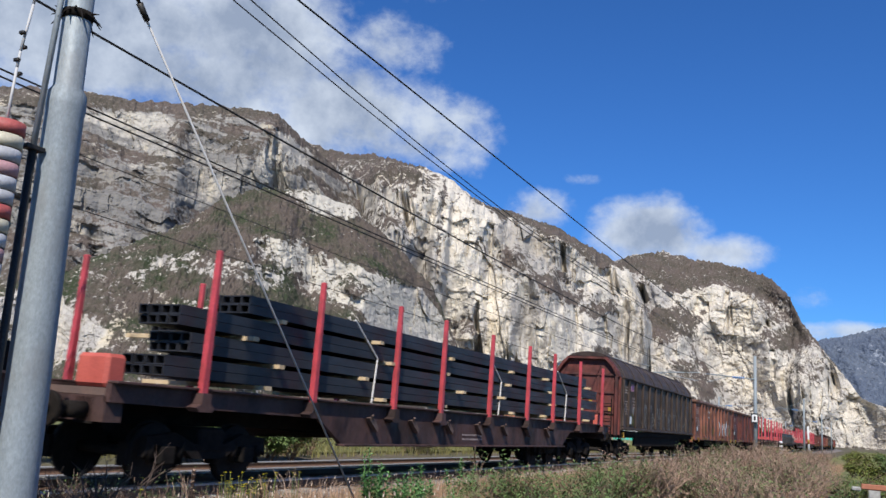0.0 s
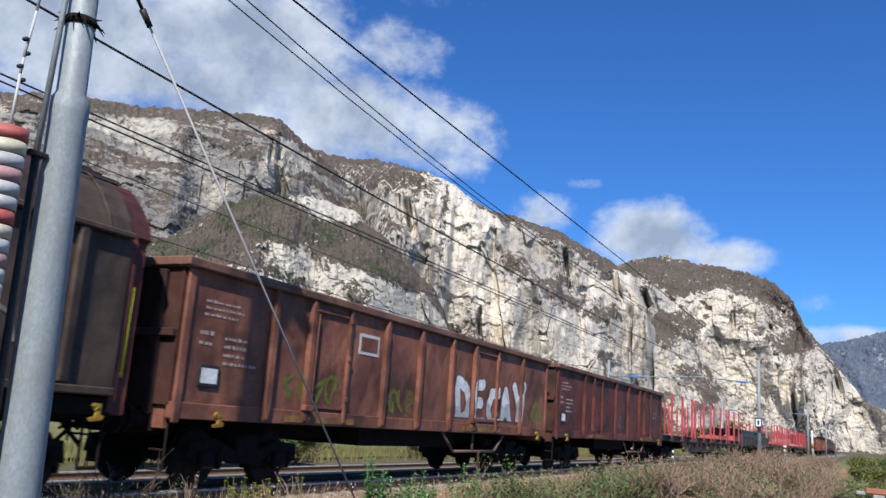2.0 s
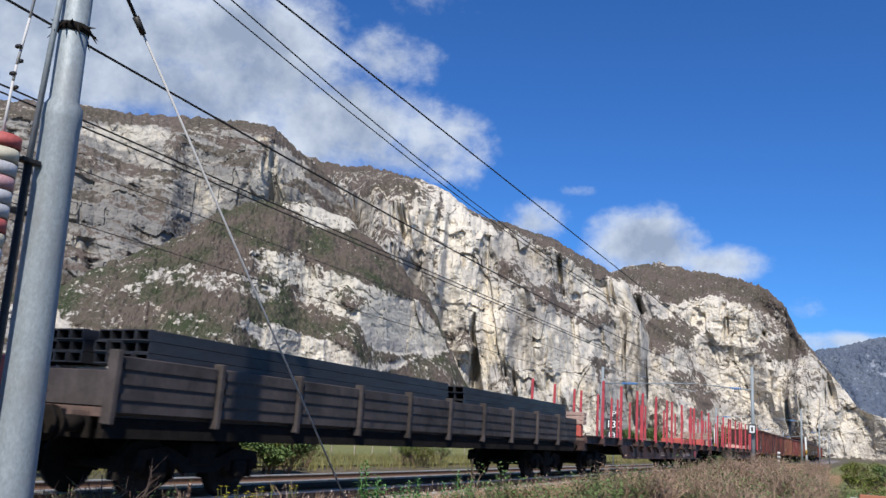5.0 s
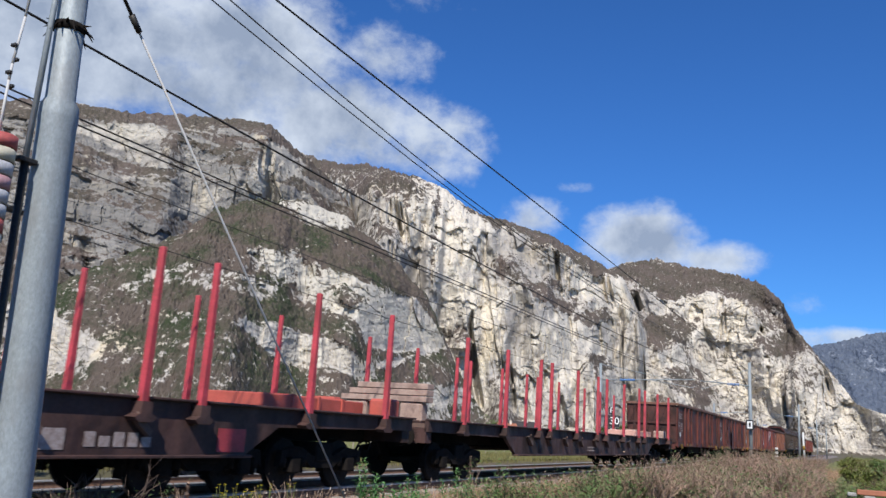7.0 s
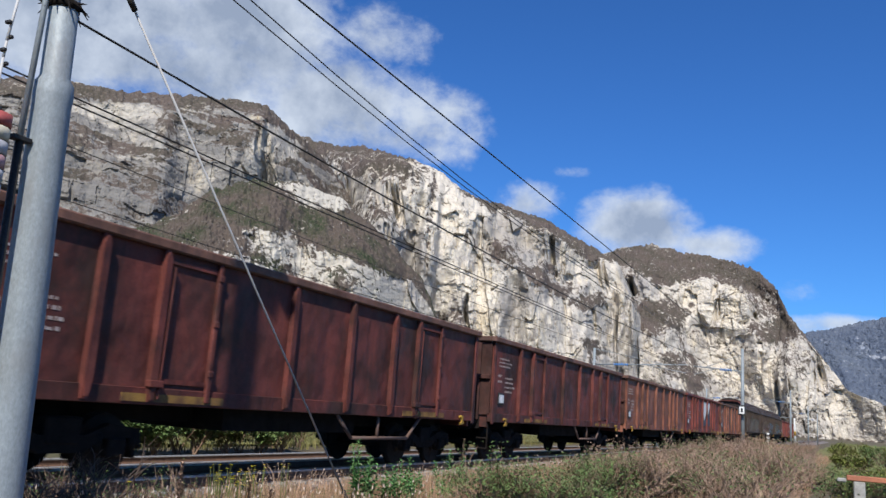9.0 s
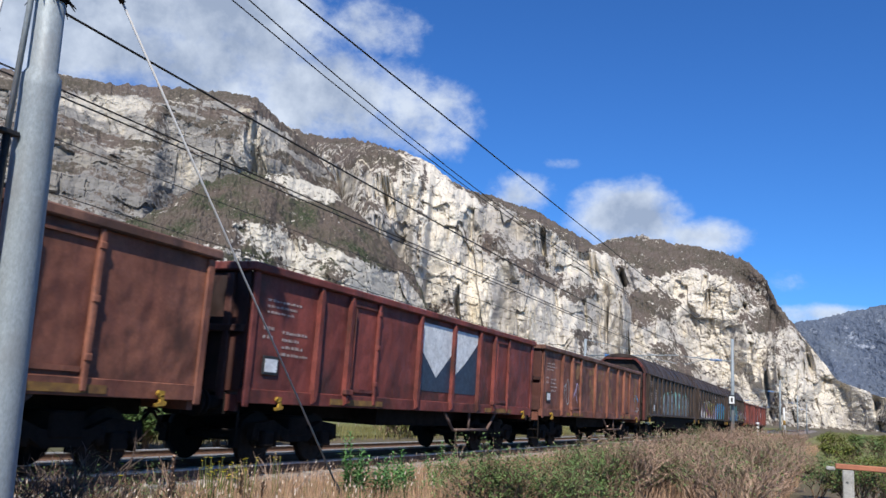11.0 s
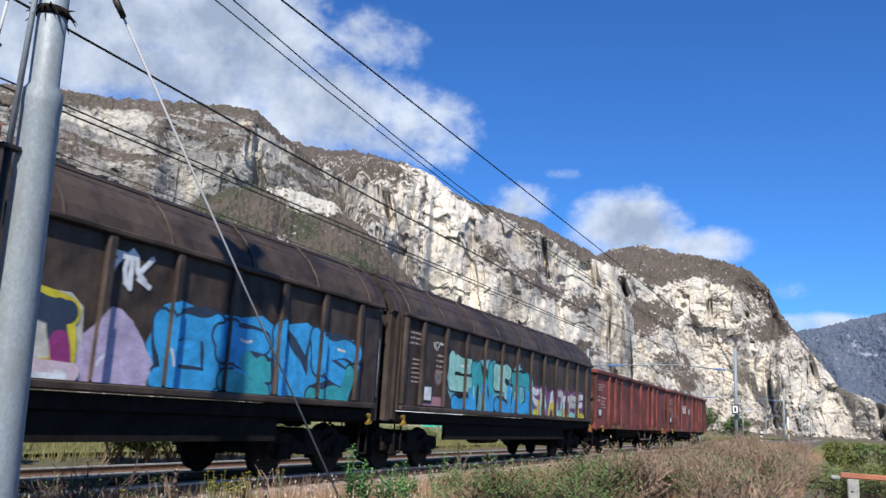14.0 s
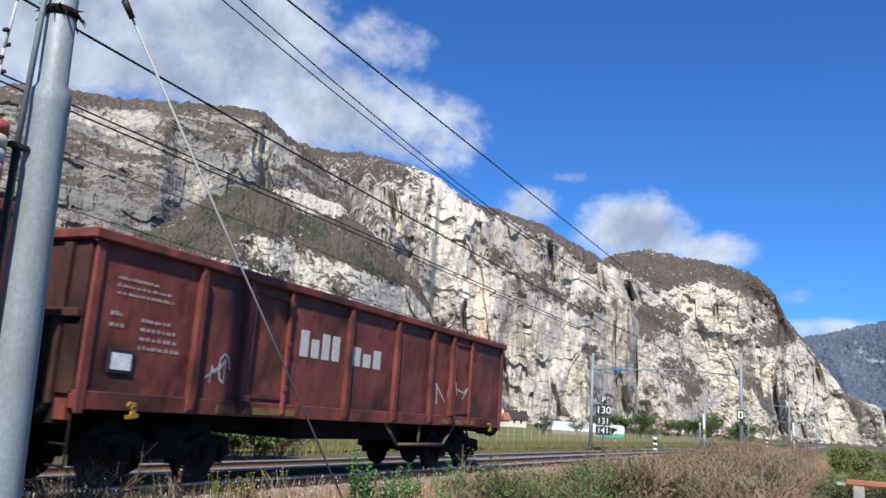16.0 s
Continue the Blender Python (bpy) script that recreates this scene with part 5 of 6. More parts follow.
M_PEEL = material("peeling ochre undercoat", ((0.30, 0.18, 0.08), (0.20, 0.10, 0.05)), 9, 0.85, dirt=(0.12, 0.04, 0.03), dirt_scale=7)


def marks_s1(w, L, y):
    posts = slide_posts(L)
    piece(w, 4.6, 12.4, 1.46, 2.5, y, ("grey", "grey", "steel", "grey"), 11, 6, "black", "mint", "grey and mint graffito along the wall", "mint", 0.33, posts)
    piece(w, 11.4, 13.0, 1.46, 2.2, y - 0.003, ("silver", "blush"), 19, 2, "teal", "white", "pale sprayed letters with teal outlines", None, 0.26, posts)
    tag_strokes(w, 3.4, 4.6, 2.05, 2.5, y - 0.004, "silver", 12, 4, 0.045)
    tag_strokes(w, 3.4, 4.6, 1.55, 1.95, y - 0.004, "silver", 17, 4, 0.045)


def marks_s2(w, L, y):
    posts = slide_posts(L)
    piece(w, 2.1, 3.7, 1.44, 1.85, y, ("blush", "white"), 27, 2, "blush", "white", "pale pink sprayed cloud", "blush", 0.6, posts)
    piece(w, 3.0, 8.4, 1.46, 2.5, y - 0.001, ("navy", "magenta", "black", "magenta"), 13, 5, "gold", "red", "black and magenta graffito with yellow outlines", "cream", 0.28, posts)
    piece(w, 3.4, 8.6, 1.43, 1.52, y - 0.010, ("blush", "white"), 28, 4, "blush", "white", "pale pink sprayed foot", None, 0.10, posts)
    piece(w, 8.7, 9.8, 1.46, 2.1, y - 0.001, ("lilac", "lilac"), 18, 1, "lilac", "white", "pale lilac sprayed shape", None, 0.5, posts)
    piece(w, 10.0, 15.2, 1.46, 2.5, y - 0.001, ("sky", "sky", "sky", "teal"), 14, 4, "navy", "white", "bright blue graffito along the wall", "sky", 0.27, posts)
    tag_strokes(w, 8.9, 9.7, 2.7, 3.2, y - 0.004, "white", 25, 3, 0.08)


def marks_s3(w, L, y):
    posts = slide_posts(L)
    piece(w, 2.8, 8.6, 1.46, 2.55, y, ("mint", "sky", "teal", "sky"), 15, 4, "black", "white", "turquoise graffito along the wall", "aqua", 0.27, posts)
    piece(w, 8.8, 14.7, 1.44, 2.2, y - 0.001, ("white", "gold", "cream", "mint"), 16, 7, "violet", "white", "white, yellow and violet graffito along the wall", "violet", 0.24, posts)
    part("painted_field", box(fresh(), 1.3, 2.3, y - 0.006, y, 1.45, 1.66), SPRAY["pink"], w, "dull pink painted band")
    tag_strokes(w, 1.6, 2.3, 2.75, 2.95, y - 0.004, "cream", 33, 3, 0.03)


def bar_word(w, x0, x1, z0, z1, y, n, mat=M_WHITE):
    """A painted word mark drawn as plain upright bars."""
    bm = fresh()
    step = (x1 - x0) / n
    for i in range(n):
        tall = z1 if i % 3 != 1 else z0 + (z1 - z0) * 0.72
        box(bm, x0 + i * step, x0 + (i + 0.72) * step, y - 0.004, y, z0, tall)
    part("word_mark", bm, mat, w, "worn white painted word mark")


def marks_last(w, L, y):
    bar_word(w, 4.72, 6.10, 2.15, 2.62, y, 4)
    bar_word(w, 6.50, 7.72, 2.13, 2.50, y, 3)
    tag_strokes(w, 2.3, 2.9, 1.55, 2.0, y, "silver", 32, 2, 0.03)
    tag_strokes(w, 10.3, 12.2, 1.45, 2.2, y, "cream", 31, 3, 0.04)


def marks_stake(w, L, y):
    bar_word(w, L - 8.8, L - 7.6, 0.76, 0.95, y, 5, M_STENCIL)
    part("emblem", box(fresh(), L - 9.7, L - 9.1, y - 0.004, y, 0.72, 0.98), M_STENCIL, w, "worn white square emblem")
    part("red_field", box(fresh(), L - 6.3, L - 5.65, y - 0.004, y, 0.70, 1.05), M_STAKE, w, "bright red painted field")


stake_wagon(-372.0, 24.3, STAKES_SHORT, "dark red stake wagon loaded with dark steel bundles", steel_load(2.8, 3), panel=False, stop_mat=M_UNDER, seed=1)
stake_wagon(-346.6, 24.4, STAKES_SHORT, "dark red stake wagon loaded with tiers of black steel tubes", steel_load(3.0, 4), panel=False, seed=2)
covered_wagon(-320.7, 16.3, "grimy brown sliding wall wagon with pale scratched graffiti", marks_w3, seed=3)
open_wagon(-303.4, 15.6, M_RUSTRED, "rust brown open wagon with silver sprayed letters", ribs=list(RIBS_DECAY), marks=marks_decry, seed=4)
open_wagon(-286.8, 15.4, M_DARKRED, "grimy dark red open wagon with faint tags", ribs=[2.87, 3.96, 5.1, 7.0, 8.93, 10.85, 11.76, 13.05], marks=marks_sketch, seed=5)
stake_wagon(-270.8, 28.4, STAKES, "empty dark red flat wagon with coral red stakes", marks=marks_stake, seed=6)
low_side_wagon(-241.4, 20.4, "dark grey flat wagon loaded with black square tubes")
stake_wagon(-219.6, 28.5, STAKES, "empty brown flat wagon with coral red stakes", marks=marks_stake, seed=7)
stake_wagon(-190.3, 28.5, STAKES, "empty rusty flat wagon with coral red stakes", board_mat=M_PALE, stop_mat=M_BOARD, seed=8)
open_wagon(-160.4, 14.5, M_DARKRED, "grimy dark red open wagon", seed=9)
open_wagon(-144.7, 14.5, M_DARKRED, "dark red open wagon with worn door posts", seed=11)
open_wagon(-129.1, 14.5, M_RUSTRED, "rust brown open wagon", seed=12)
open_wagon(-113.6, 14.3, M_RED, "oxide red open wagon with a painted white ribbon", marks=marks_banner, seed=13)
open_wagon(-98.2, 15.2, M_RUSTRED, "rusty open wagon with peeling pale paint", marks=marks_gold, seed=14)
covered_wagon(-81.1, 16.0, "grimy brown sliding wall wagon with grey mint graffiti", marks_s1, M_DARKRED, 15)
covered_wagon(-63.9, 16.3, "grimy brown sliding wall wagon with yellow and blue graffiti", marks_s2, M_BROWN, 16)
covered_wagon(-46.8, 16.0, "grimy brown sliding wall wagon with turquoise graffiti", marks_s3, M_BROWN, 17)
open_wagon(-30.1, 14.5, M_RED, "faded oxide red open wagon", seed=18)
open_wagon(-14.35, 14.5, M_RED, "faded oxide red open wagon with white word mark", marks=marks_last, seed=20)


# ---------------------------------------------------------------- overhead line, masts and signs
M_INS = material("blue glazed insulator", ((0.05, 0.22, 0.55), (0.04, 0.16, 0.42)), 8, 0.3)
M_RINGS = [material("counterweight " + k, (c, tuple(v * 0.8 for v in c)), 8, 0.6, dirt=tuple(v * 0.5 for v in c), dirt_scale=5) for k, c in
           (("red", (0.42, 0.10, 0.09)), ("cream", (0.60, 0.55, 0.42)), ("grey", (0.48, 0.48, 0.50)), ("pink", (0.42, 0.24, 0.25)))]
M_POSTW = material("pale painted post", ((0.62, 0.62, 0.60), (0.50, 0.50, 0.48)), 4, 0.7)
M_SIGNB = material("black sign enamel", ((0.02, 0.02, 0.022), (0.03, 0.03, 0.03)), 5, 0.6)
M_SIGNW = material("white sign enamel", ((0.75, 0.75, 0.73), (0.66, 0.66, 0.64)), 5, 0.6)
MAST = Vector((4.84, 6.3))


def near_mast():
    m = empty("catenary_mast", "galvanised tubular steel mast with a stepped collar and spiked ring", "railway mast", "masts of the overhead line")
    bm = fresh()
    rings = [(-0.5, 0.19), (3.66, 0.163), (3.74, 0.172), (3.86, 0.165), (3.92, 0.128), (10.6, 0.095)]
    for (z0, r0), (z1, r1) in zip(rings, rings[1:]):
        rod(bm, (-0.035 * (z0 - 2.5), 0, z0), (-0.035 * (z1 - 2.5), 0, z1), r0, r1, 32, caps=False)
    bmesh.ops.remove_doubles(bm, verts=bm.verts, dist=0.0005)
    part("pole", bm, M_STEEL, m)
    collar = part("spike_band", rod(fresh(), (-0.075, 0, 4.56), (-0.075, 0, 4.64), 0.135, 0.134, 24), M_UNDER, m, "dark band of anti-climb spikes")
    for k in range(18):
        a = k * math.tau / 18
        bm = rod(fresh(), (-0.075 + 0.13 * math.cos(a), 0.13 * math.sin(a), 4.62), (-0.075 + 0.215 * math.cos(a + 0.1), 0.215 * math.sin(a + 0.1), 4.50 + 0.06 * (k % 3)), 0.016, 0.003, 5)
        part("spike", bm, M_UNDER, collar)
    at(m, MAST.x, MAST.y, 0)
    # unseen mast-top parts, added to widen and blot the mast's shadow on the wagons
    part("guide_rail", rod(fresh(), (-0.42, 0, 6.2), (-0.5, 0, 10.2), 0.06, sides=10), M_STEEL, m)
    for k in range(5):
        a = k * 1.3
        part("strain_insulator", rod(fresh(), (-0.2 + 0.3 * math.cos(a), 0.25 * math.sin(a), 9.3 + 0.12 * k), (-0.2 + 0.5 * math.cos(a), 0.4 * math.sin(a), 9.45 + 0.12 * k), 0.16, 0.13, 12), M_WIRE, m)
    part("bracket_plate", box(fresh(), -0.55, 0.15, -0.12, 0.12, 9.3, 9.6, 0.02), M_STEEL, m)
    part("pulley_arm", box(fresh(), -0.46, -0.05, -0.03, 0.03, 6.19, 6.27, 0.01), M_STEEL, m)


def counterweight():
    """Stack of ribbed weights hanging beside the mast on its guide rod."""
    c = empty("tensioning_weight", "stack of striped red and cream counterweight discs", "counterweight")
    x, y = 4.27, 6.3
    n = 17
    for i in range(n):
        z = 3.42 - (i + 1) * 0.118
        bm = rod(fresh(), (x, y, z), (x, y, z + 0.105), 0.155, 0.155, 26)
        rod(bm, (x, y, z + 0.105), (x, y, z + 0.1155), 0.10, 0.10, 16)
        p = part("weight_disc", bm, M_RINGS[(0, 1, 2, 3, 2, 2)[i % 6]], c)
    bm = fresh()
    pts = [(4.27, 6.3, 3.42), (4.275, 6.3, 3.9), (4.28, 6.3, 4.05), (4.32, 6.3, 4.5), (4.42, 6.3, 6.2)]
    for a, b in zip(pts, pts[1:]):
        rod(bm, a, b, 0.012, sides=8)
    part("hanger_rope", bm, M_CABLE, c)
    for z, q in ((3.84, 0.02), (3.95, -0.02), (4.08, 0.02), (4.2, -0.015)):
        part("rope_clamp", box(fresh(), 4.265 + q, 4.30 + q, 6.27, 6.33, z, z + 0.03, 0.006), M_WIRE, c)
    g = empty("guide_rod", "pale guide rod above a dark tube beside the mast", "guide rod")
    part("upper_rod", rod(fresh(), (4.55, 6.3, 3.28), (4.60, 6.3, 6.4), 0.026, sides=12), M_STEEL, g)
    part("lower_tube", rod(fresh(), (4.55, 6.3, 3.28), (4.62, 6.3, -0.45), 0.034, sides=12), M_WIRE, g, "dark lower tube")
    part("joint_plate", box(fresh(), 4.46, 4.64, 6.25, 6.35, 3.26, 3.30, 0.005), M_WIRE, g)


def guy_cable():
    g = empty("guy_cable", "dull steel guy cable from the mast to its ground anchor", "guy cable")
    part("strand", rod(fresh(), (4.95, 6.3, 5.55), (10.55, 6.3, -0.18), 0.012, sides=8), M_CABLE, g)
    part("anchor_rod", rod(fresh(), (10.30, 6.3, 0.08), (10.85, 6.3, -0.5), 0.028, sides=8), M_WIRE, g)
    part("turnbuckle", rod(rod(fresh(), (5.42, 6.3, 5.07), (5.55, 6.3, 4.94), 0.035, 0.03, 10), (5.0, 6.3, 5.5), (5.42, 6.3, 5.07), 0.018, sides=8), M_WIRE, g)


def wire(label, y, height, x0, x1, r, steps=40):
    """One overhead wire along the track; height is a function of x."""
    bm, last = fresh(), None
    for x in np.linspace(x0, x1, steps):
        ring = [bm.verts.new((x, y + r * math.cos(k * math.tau / 6), height(x) + r * math.sin(k * math.tau / 6))) for k in range(6)]
        if last:
            for k in range(6):
                bm.faces.new((last[k], last[k - 1], ring[k - 1], ring[k]))
        last = ring
    tagged(part("overhead_wire", bm, M_WIRE), label, "overhead wire", "wires of the overhead line")


def sag(x, level, depth, first=4.8, span=58.0):
    f = ((x - first) / span) % 1.0
    return level - 4 * depth * f * (1 - f)


near_mast()
counterweight()
guy_cable()
wire("thick dark messenger wire over the track", TRACK_Y, lambda x: sag(x, 6.55, 0.42), -20, 320, 0.019, 120)
wire("dark contact wire over the track", TRACK_Y - 0.06, lambda x: 5.32, -20, 320, 0.013, 12)
wire("dark contact wire over the track", TRACK_Y + 0.06, lambda x: 5.27, -20, 320, 0.013, 12)
wire("dark messenger wire over the far track", TRACK_Y + 4, lambda x: sag(x, 6.05, 0.25), -20, 320, 0.010, 120)
wire("dark contact wire over the far track", TRACK_Y + 4, lambda x: sag(x, 4.95, 0.22), -20, 320, 0.010, 120)
# three feeders, placed off the masts and bent to fit the camera's view
wire("dark feeder wire between masts and track", 8.0, lambda x: 7.72 if x < 30 else 7.72 - 0.004 * (x - 30), -20, 320, 0.017, 40)
wire("dark feeder wire between masts and track", 8.0, lambda x: 6.45 + (0.0031 * (x - 24) ** 2 if x < 24 else 0), -20, 320, 0.011, 120)
wire("dark feeder wire between masts and track", 7.9, lambda x: 6.27 + (0.0026 * (x - 24) ** 2 if x < 24 else 0), -20, 320, 0.010, 120)


def far_mast(x, y, top, arm, lean=0.0):
    m = empty("catenary_mast", "pale tubular railway mast with a cantilever arm", "railway mast", "masts of the overhead line")
    part("pole", rod(fresh(), (0, 0, -0.6), (lean, 0, top), 0.15, 0.10, 14), M_STEEL, m)
    s = 1 if arm > 0 else -1
    z = 5.55
    bm = rod(fresh(), (lean, 0, z), (lean, arm, z + 0.25), 0.04, sides=8)
    rod(bm, (lean, 0, z + 1.2), (lean, arm * 0.75, z + 0.22), 0.02, sides=6)
    rod(bm, (lean, arm * 0.55, z + 0.12), (lean, arm * 0.98, z - 0.35), 0.025, sides=6)
    part("cantilever", bm, M_STEEL, m)
    for q in (0.22, 0.30):
        bm = fresh()
        for k in range(4):
            rod(bm, (lean, arm * q + s * k * 0.14, z + 0.25 * q), (lean, arm * q + s * (k * 0.14 + 0.08), z + 0.25 * q), 0.11, 0.05, 10)
        part("insulator", bm, M_INS, m, "blue ribbed insulator")
    at(m, x, y, 0)


for i, x in enumerate((64.5, 122.5, 180.0, 238.0)):
    far_mast(x, 6.7, 7.2, 3.4, -0.4 if i == 0 else 0.0)
    far_mast(x - 1.5, 17.3, 6.8, -7.0 if i == 0 else -4.2)


def pair_post(x, y):
    p = empty("signal_post", "pair of short pale posts with a yellow band", "trackside post", "posts beside the track")
    part("post", rod(fresh(), (0, 0, -0.6), (-0.3, 0.1, 3.6), 0.14, 0.11, 12), M_POSTW, p)
    part("post", rod(fresh(), (1.2, 0.6, -0.6), (1.0, 0.7, 2.6), 0.10, 0.09, 12), M_POSTW, p)
    part("band", rod(fresh(), (-0.13, 0.045, 1.3), (-0.17, 0.057, 1.9), 0.14, 0.137, 12), M_YELLOW, p, "yellow band")
    at(p, x, y, 0)


pair_post(106.0, 15.2)
pair_post(124.0, 6.2)


def striped_marker(x, y, z0, z1):
    m = empty("striped_marker", "short black and white striped track marker", "track marker", "striped markers beside the track")
    n = 5
    h = (z1 - z0) / n
    for k in range(n):
        part("band", rod(fresh(), (0, 0, z0 + k * h), (0, 0, z0 + (k + 1) * h), 0.15, 0.15, 14), M_SIGNW if k % 2 == 0 else M_SIGNB, m)
    part("foot", rod(fresh(), (0, 0, -0.7), (0, 0, z0), 0.06, 0.06, 8), M_STEEL, m)
    at(m, x, y, 0)


striped_marker(62.0, 12.3, -0.1, 0.84)
striped_marker(89.7, 7.0, 0.42, 1.38)


def words(text, parent, size, x, y, z, mat, turn):
    cu = bpy.data.curves.new("number", "FONT")
    cu.body, cu.size, cu.align_x, cu.align_y, cu.extrude = text, size, "CENTER", "CENTER", 0.006
    cu.materials.append(mat)
    ob = new("number", cu)
    ob.parent = parent
    ob.matrix_basis = Matrix.Translation((x, y, z)) @ Euler((radians(90), 0, radians(turn))).to_matrix().to_4x4()
    return ob


def speed_board():
    b = empty("speed_board", "black speed board with white numbers on a post", "speed board")
    part("post", rod(fresh(), (0.12, 0, -0.7), (0.12, 0, 4.0), 0.05, sides=10), M_STEEL, b)
    for z0, z1, w, text, size in ((3.05, 3.62, 0.46, "P", 0.62), (2.12, 2.98, 1.16, "130", 0.76), (1.42, 2.06, 1.10, "131", 0.62), (0.72, 1.36, 1.10, "141", 0.62)):
        p = part("panel", box(fresh(), -0.02, 0.05, -w / 2, w / 2, z0, z1, 0.01), M_SIGNB, b)
        t = words(text, p, size, -0.03, 0, (z0 + z1) / 2, M_SIGNW, -90)
    at(b, 63.9, 16.6, 0, 9)


speed_board()
s = empty("track_sign", "small black framed white sign fixed to a mast", "track sign")
part("panel", box(fresh(), 63.86, 63.94, 6.45, 6.95, 2.45, 3.15, 0.02), M_SIGNB, s)
part("field", box(fresh(), 63.845, 63.858, 6.53, 6.87, 2.55, 3.05), M_SIGNW, s)
part("mark", box(fresh(), 63.835, 63.843, 6.63, 6.77, 2.65, 2.95), M_SIGNB, s, "plain dark bar")
part("clamp", box(fresh(), 63.94, 64.35, 6.65, 6.75, 2.7, 2.8), M_STEEL, s)


# ---------------------------------------------------------------- beyond the tracks
M_GLASSW = material("white greenhouse film", ((0.72, 0.74, 0.74), (0.60, 0.63, 0.64)), 0.4, 0.5)
M_TEAL = material("teal metal sheet", ((0.05, 0.42, 0.30), (0.04, 0.34, 0.25)), 1.0, 0.5)
M_PLASTER = material("cream house plaster", ((0.62, 0.55, 0.45), (0.54, 0.47, 0.38)), 0.8, 0.9)
M_TILE = material("terracotta roof tile", ((0.36, 0.14, 0.075), (0.26, 0.10, 0.06)), 3, 0.85, random_tone=0.2)
M_DARKROOF = material("dark brown roof", ((0.05, 0.042, 0.04), (0.035, 0.03, 0.03)), 3, 0.9)
M_PANE = material("dark window pane", ((0.03, 0.035, 0.04), (0.04, 0.045, 0.05)), 3, 0.15)
M_FENCE = material("weathered stake", ((0.30, 0.27, 0.19), (0.22, 0.19, 0.14)), 4, 0.9)


def house(x, y, w, d, h, roof, label, turn=0):
    b = empty("house", label, "house", "houses beyond the meadow")
    part("wall", box(fresh(), 0, w, 0, d, -1.2, h), M_PLASTER, b)
    bm = hull_along(fresh(), [(-0.6, h - 0.1), (d / 2, h + d * 0.42), (d + 0.6, h - 0.1), (d + 0.6, h + 0.12), (d / 2, h + d * 0.42 + 0.25), (-0.6, h + 0.12)], -0.5, w + 0.5)
    part("roof", bm, roof, b)
    slot = hull_along(fresh(), [(0, h), (d / 2, h + d * 0.40), (d, h)], 0.02, w - 0.02)
    part("gable", slot, M_PLASTER, b)
    for i in range(3):
        for z in ((1.0, 2.3), (3.6, 4.9)):
            if z[1] > h:
                continue
            q = w * (0.18 + 0.27 * i)
            wn = part("window", box(fresh(), q, q + 1.0, -0.08, 0.0, z[0], z[1]), M_SIGNW, b)
            part("pane", box(fresh(), q + 0.1, q + 0.9, -0.10, -0.081, z[0] + 0.1, z[1] - 0.1), M_PANE, wn)
    part("chimney", box(fresh(), w * 0.7, w * 0.7 + 0.6, d * 0.4, d * 0.4 + 0.6, h + 1, h + d * 0.42 + 1.1), M_PLASTER, b)
    at(b, x, y, -0.3, turn)


def greenhouse(x, y, length, label):
    g = empty("greenhouse", label, "greenhouse", "greenhouses beyond the meadow")
    n = 9
    step = length / n
    for i in range(n):
        arch = [(i * step + step / 2 + step / 2 * 0.97 * math.cos(a), 1.5 + 0.9 * math.sin(a)) for a in np.linspace(math.pi, 0, 9)]
        part("vault", slab(fresh(), [(i * step + 0.05, 0.5)] + arch + [((i + 1) * step - 0.05, 0.5)], 0, 9), M_GLASSW, g)
        part("base_sheet", box(fresh(), i * step, (i + 1) * step - 0.06, -0.05, 9, -1.2, 0.495), M_TEAL if i > 5 else M_FENCE, g)
    at(g, x, y, -0.4, -52)


greenhouse(104.0, 66.0, 20, "long white vaulted greenhouse behind the meadow")
greenhouse(178.0, 57.5, 17, "long white vaulted greenhouse with a teal base")
house(252.0, 98.0, 8, 6, 2.4, M_DARKROOF, "small cream house with a steep dark roof", -58)
house(240.0, 97.0, 6, 4.5, 2.0, M_TILE, "low cream house with terracotta roof", -50)


def fence_line():
    rnd = random.Random(12)
    f = empty("vineyard_fence", "row of pale wooden stakes along the meadow", "fence")
    me = mesh_of(rod(rod(fresh(), (0, 0, -0.7), (0, 0, 0.95), 0.055, 0.045, 7), (0, 0, 0.95), (0, 0, 1.0), 0.045, 0.02, 7), "stake", M_FENCE)
    for i in range(90):
        ob = part("stake", me, None, f)
        ob.matrix_basis = pose(8 + i * 2.1 + rnd.uniform(-0.3, 0.3), 25.5 + rnd.uniform(-0.1, 0.1), -0.3, rnd.uniform(-4, 4), rnd.uniform(-4, 4), 0)
    bm = fresh()
    for z in (0.2, 0.5):
        rod(bm, (8, 25.5, z), (198, 25.5, z), 0.008, sides=4)
    part("fence_wire", bm, M_STEEL, f)


fence_line()


# ---------------------------------------------------------------- plants
def leafy(name, a, b, tone=0.35):
    m = material(name, (a, b), 1.5, 0.7, fine=20, random_tone=tone, island=True)
    m.node_tree.nodes["Principled BSDF"].inputs["Specular IOR Level"].default_value = 0.25
    return m


M_STRAW = leafy("dry reddish straw", (0.40, 0.255, 0.155), (0.26, 0.16, 0.105), 0.55)
M_TAN = leafy("tan seed grass", (0.42, 0.30, 0.17), (0.28, 0.19, 0.11), 0.5)
M_SEED = leafy("pale seed heads", (0.55, 0.45, 0.36), (0.42, 0.33, 0.26), 0.3)
M_GREENG = leafy("green grass", (0.10, 0.13, 0.035), (0.15, 0.15, 0.05))
M_WEED = leafy("fresh green weed leaf", (0.09, 0.21, 0.06), (0.14, 0.26, 0.09))
M_LEAFD = leafy("dull green shrub leaf", (0.09, 0.15, 0.045), (0.13, 0.18, 0.06))
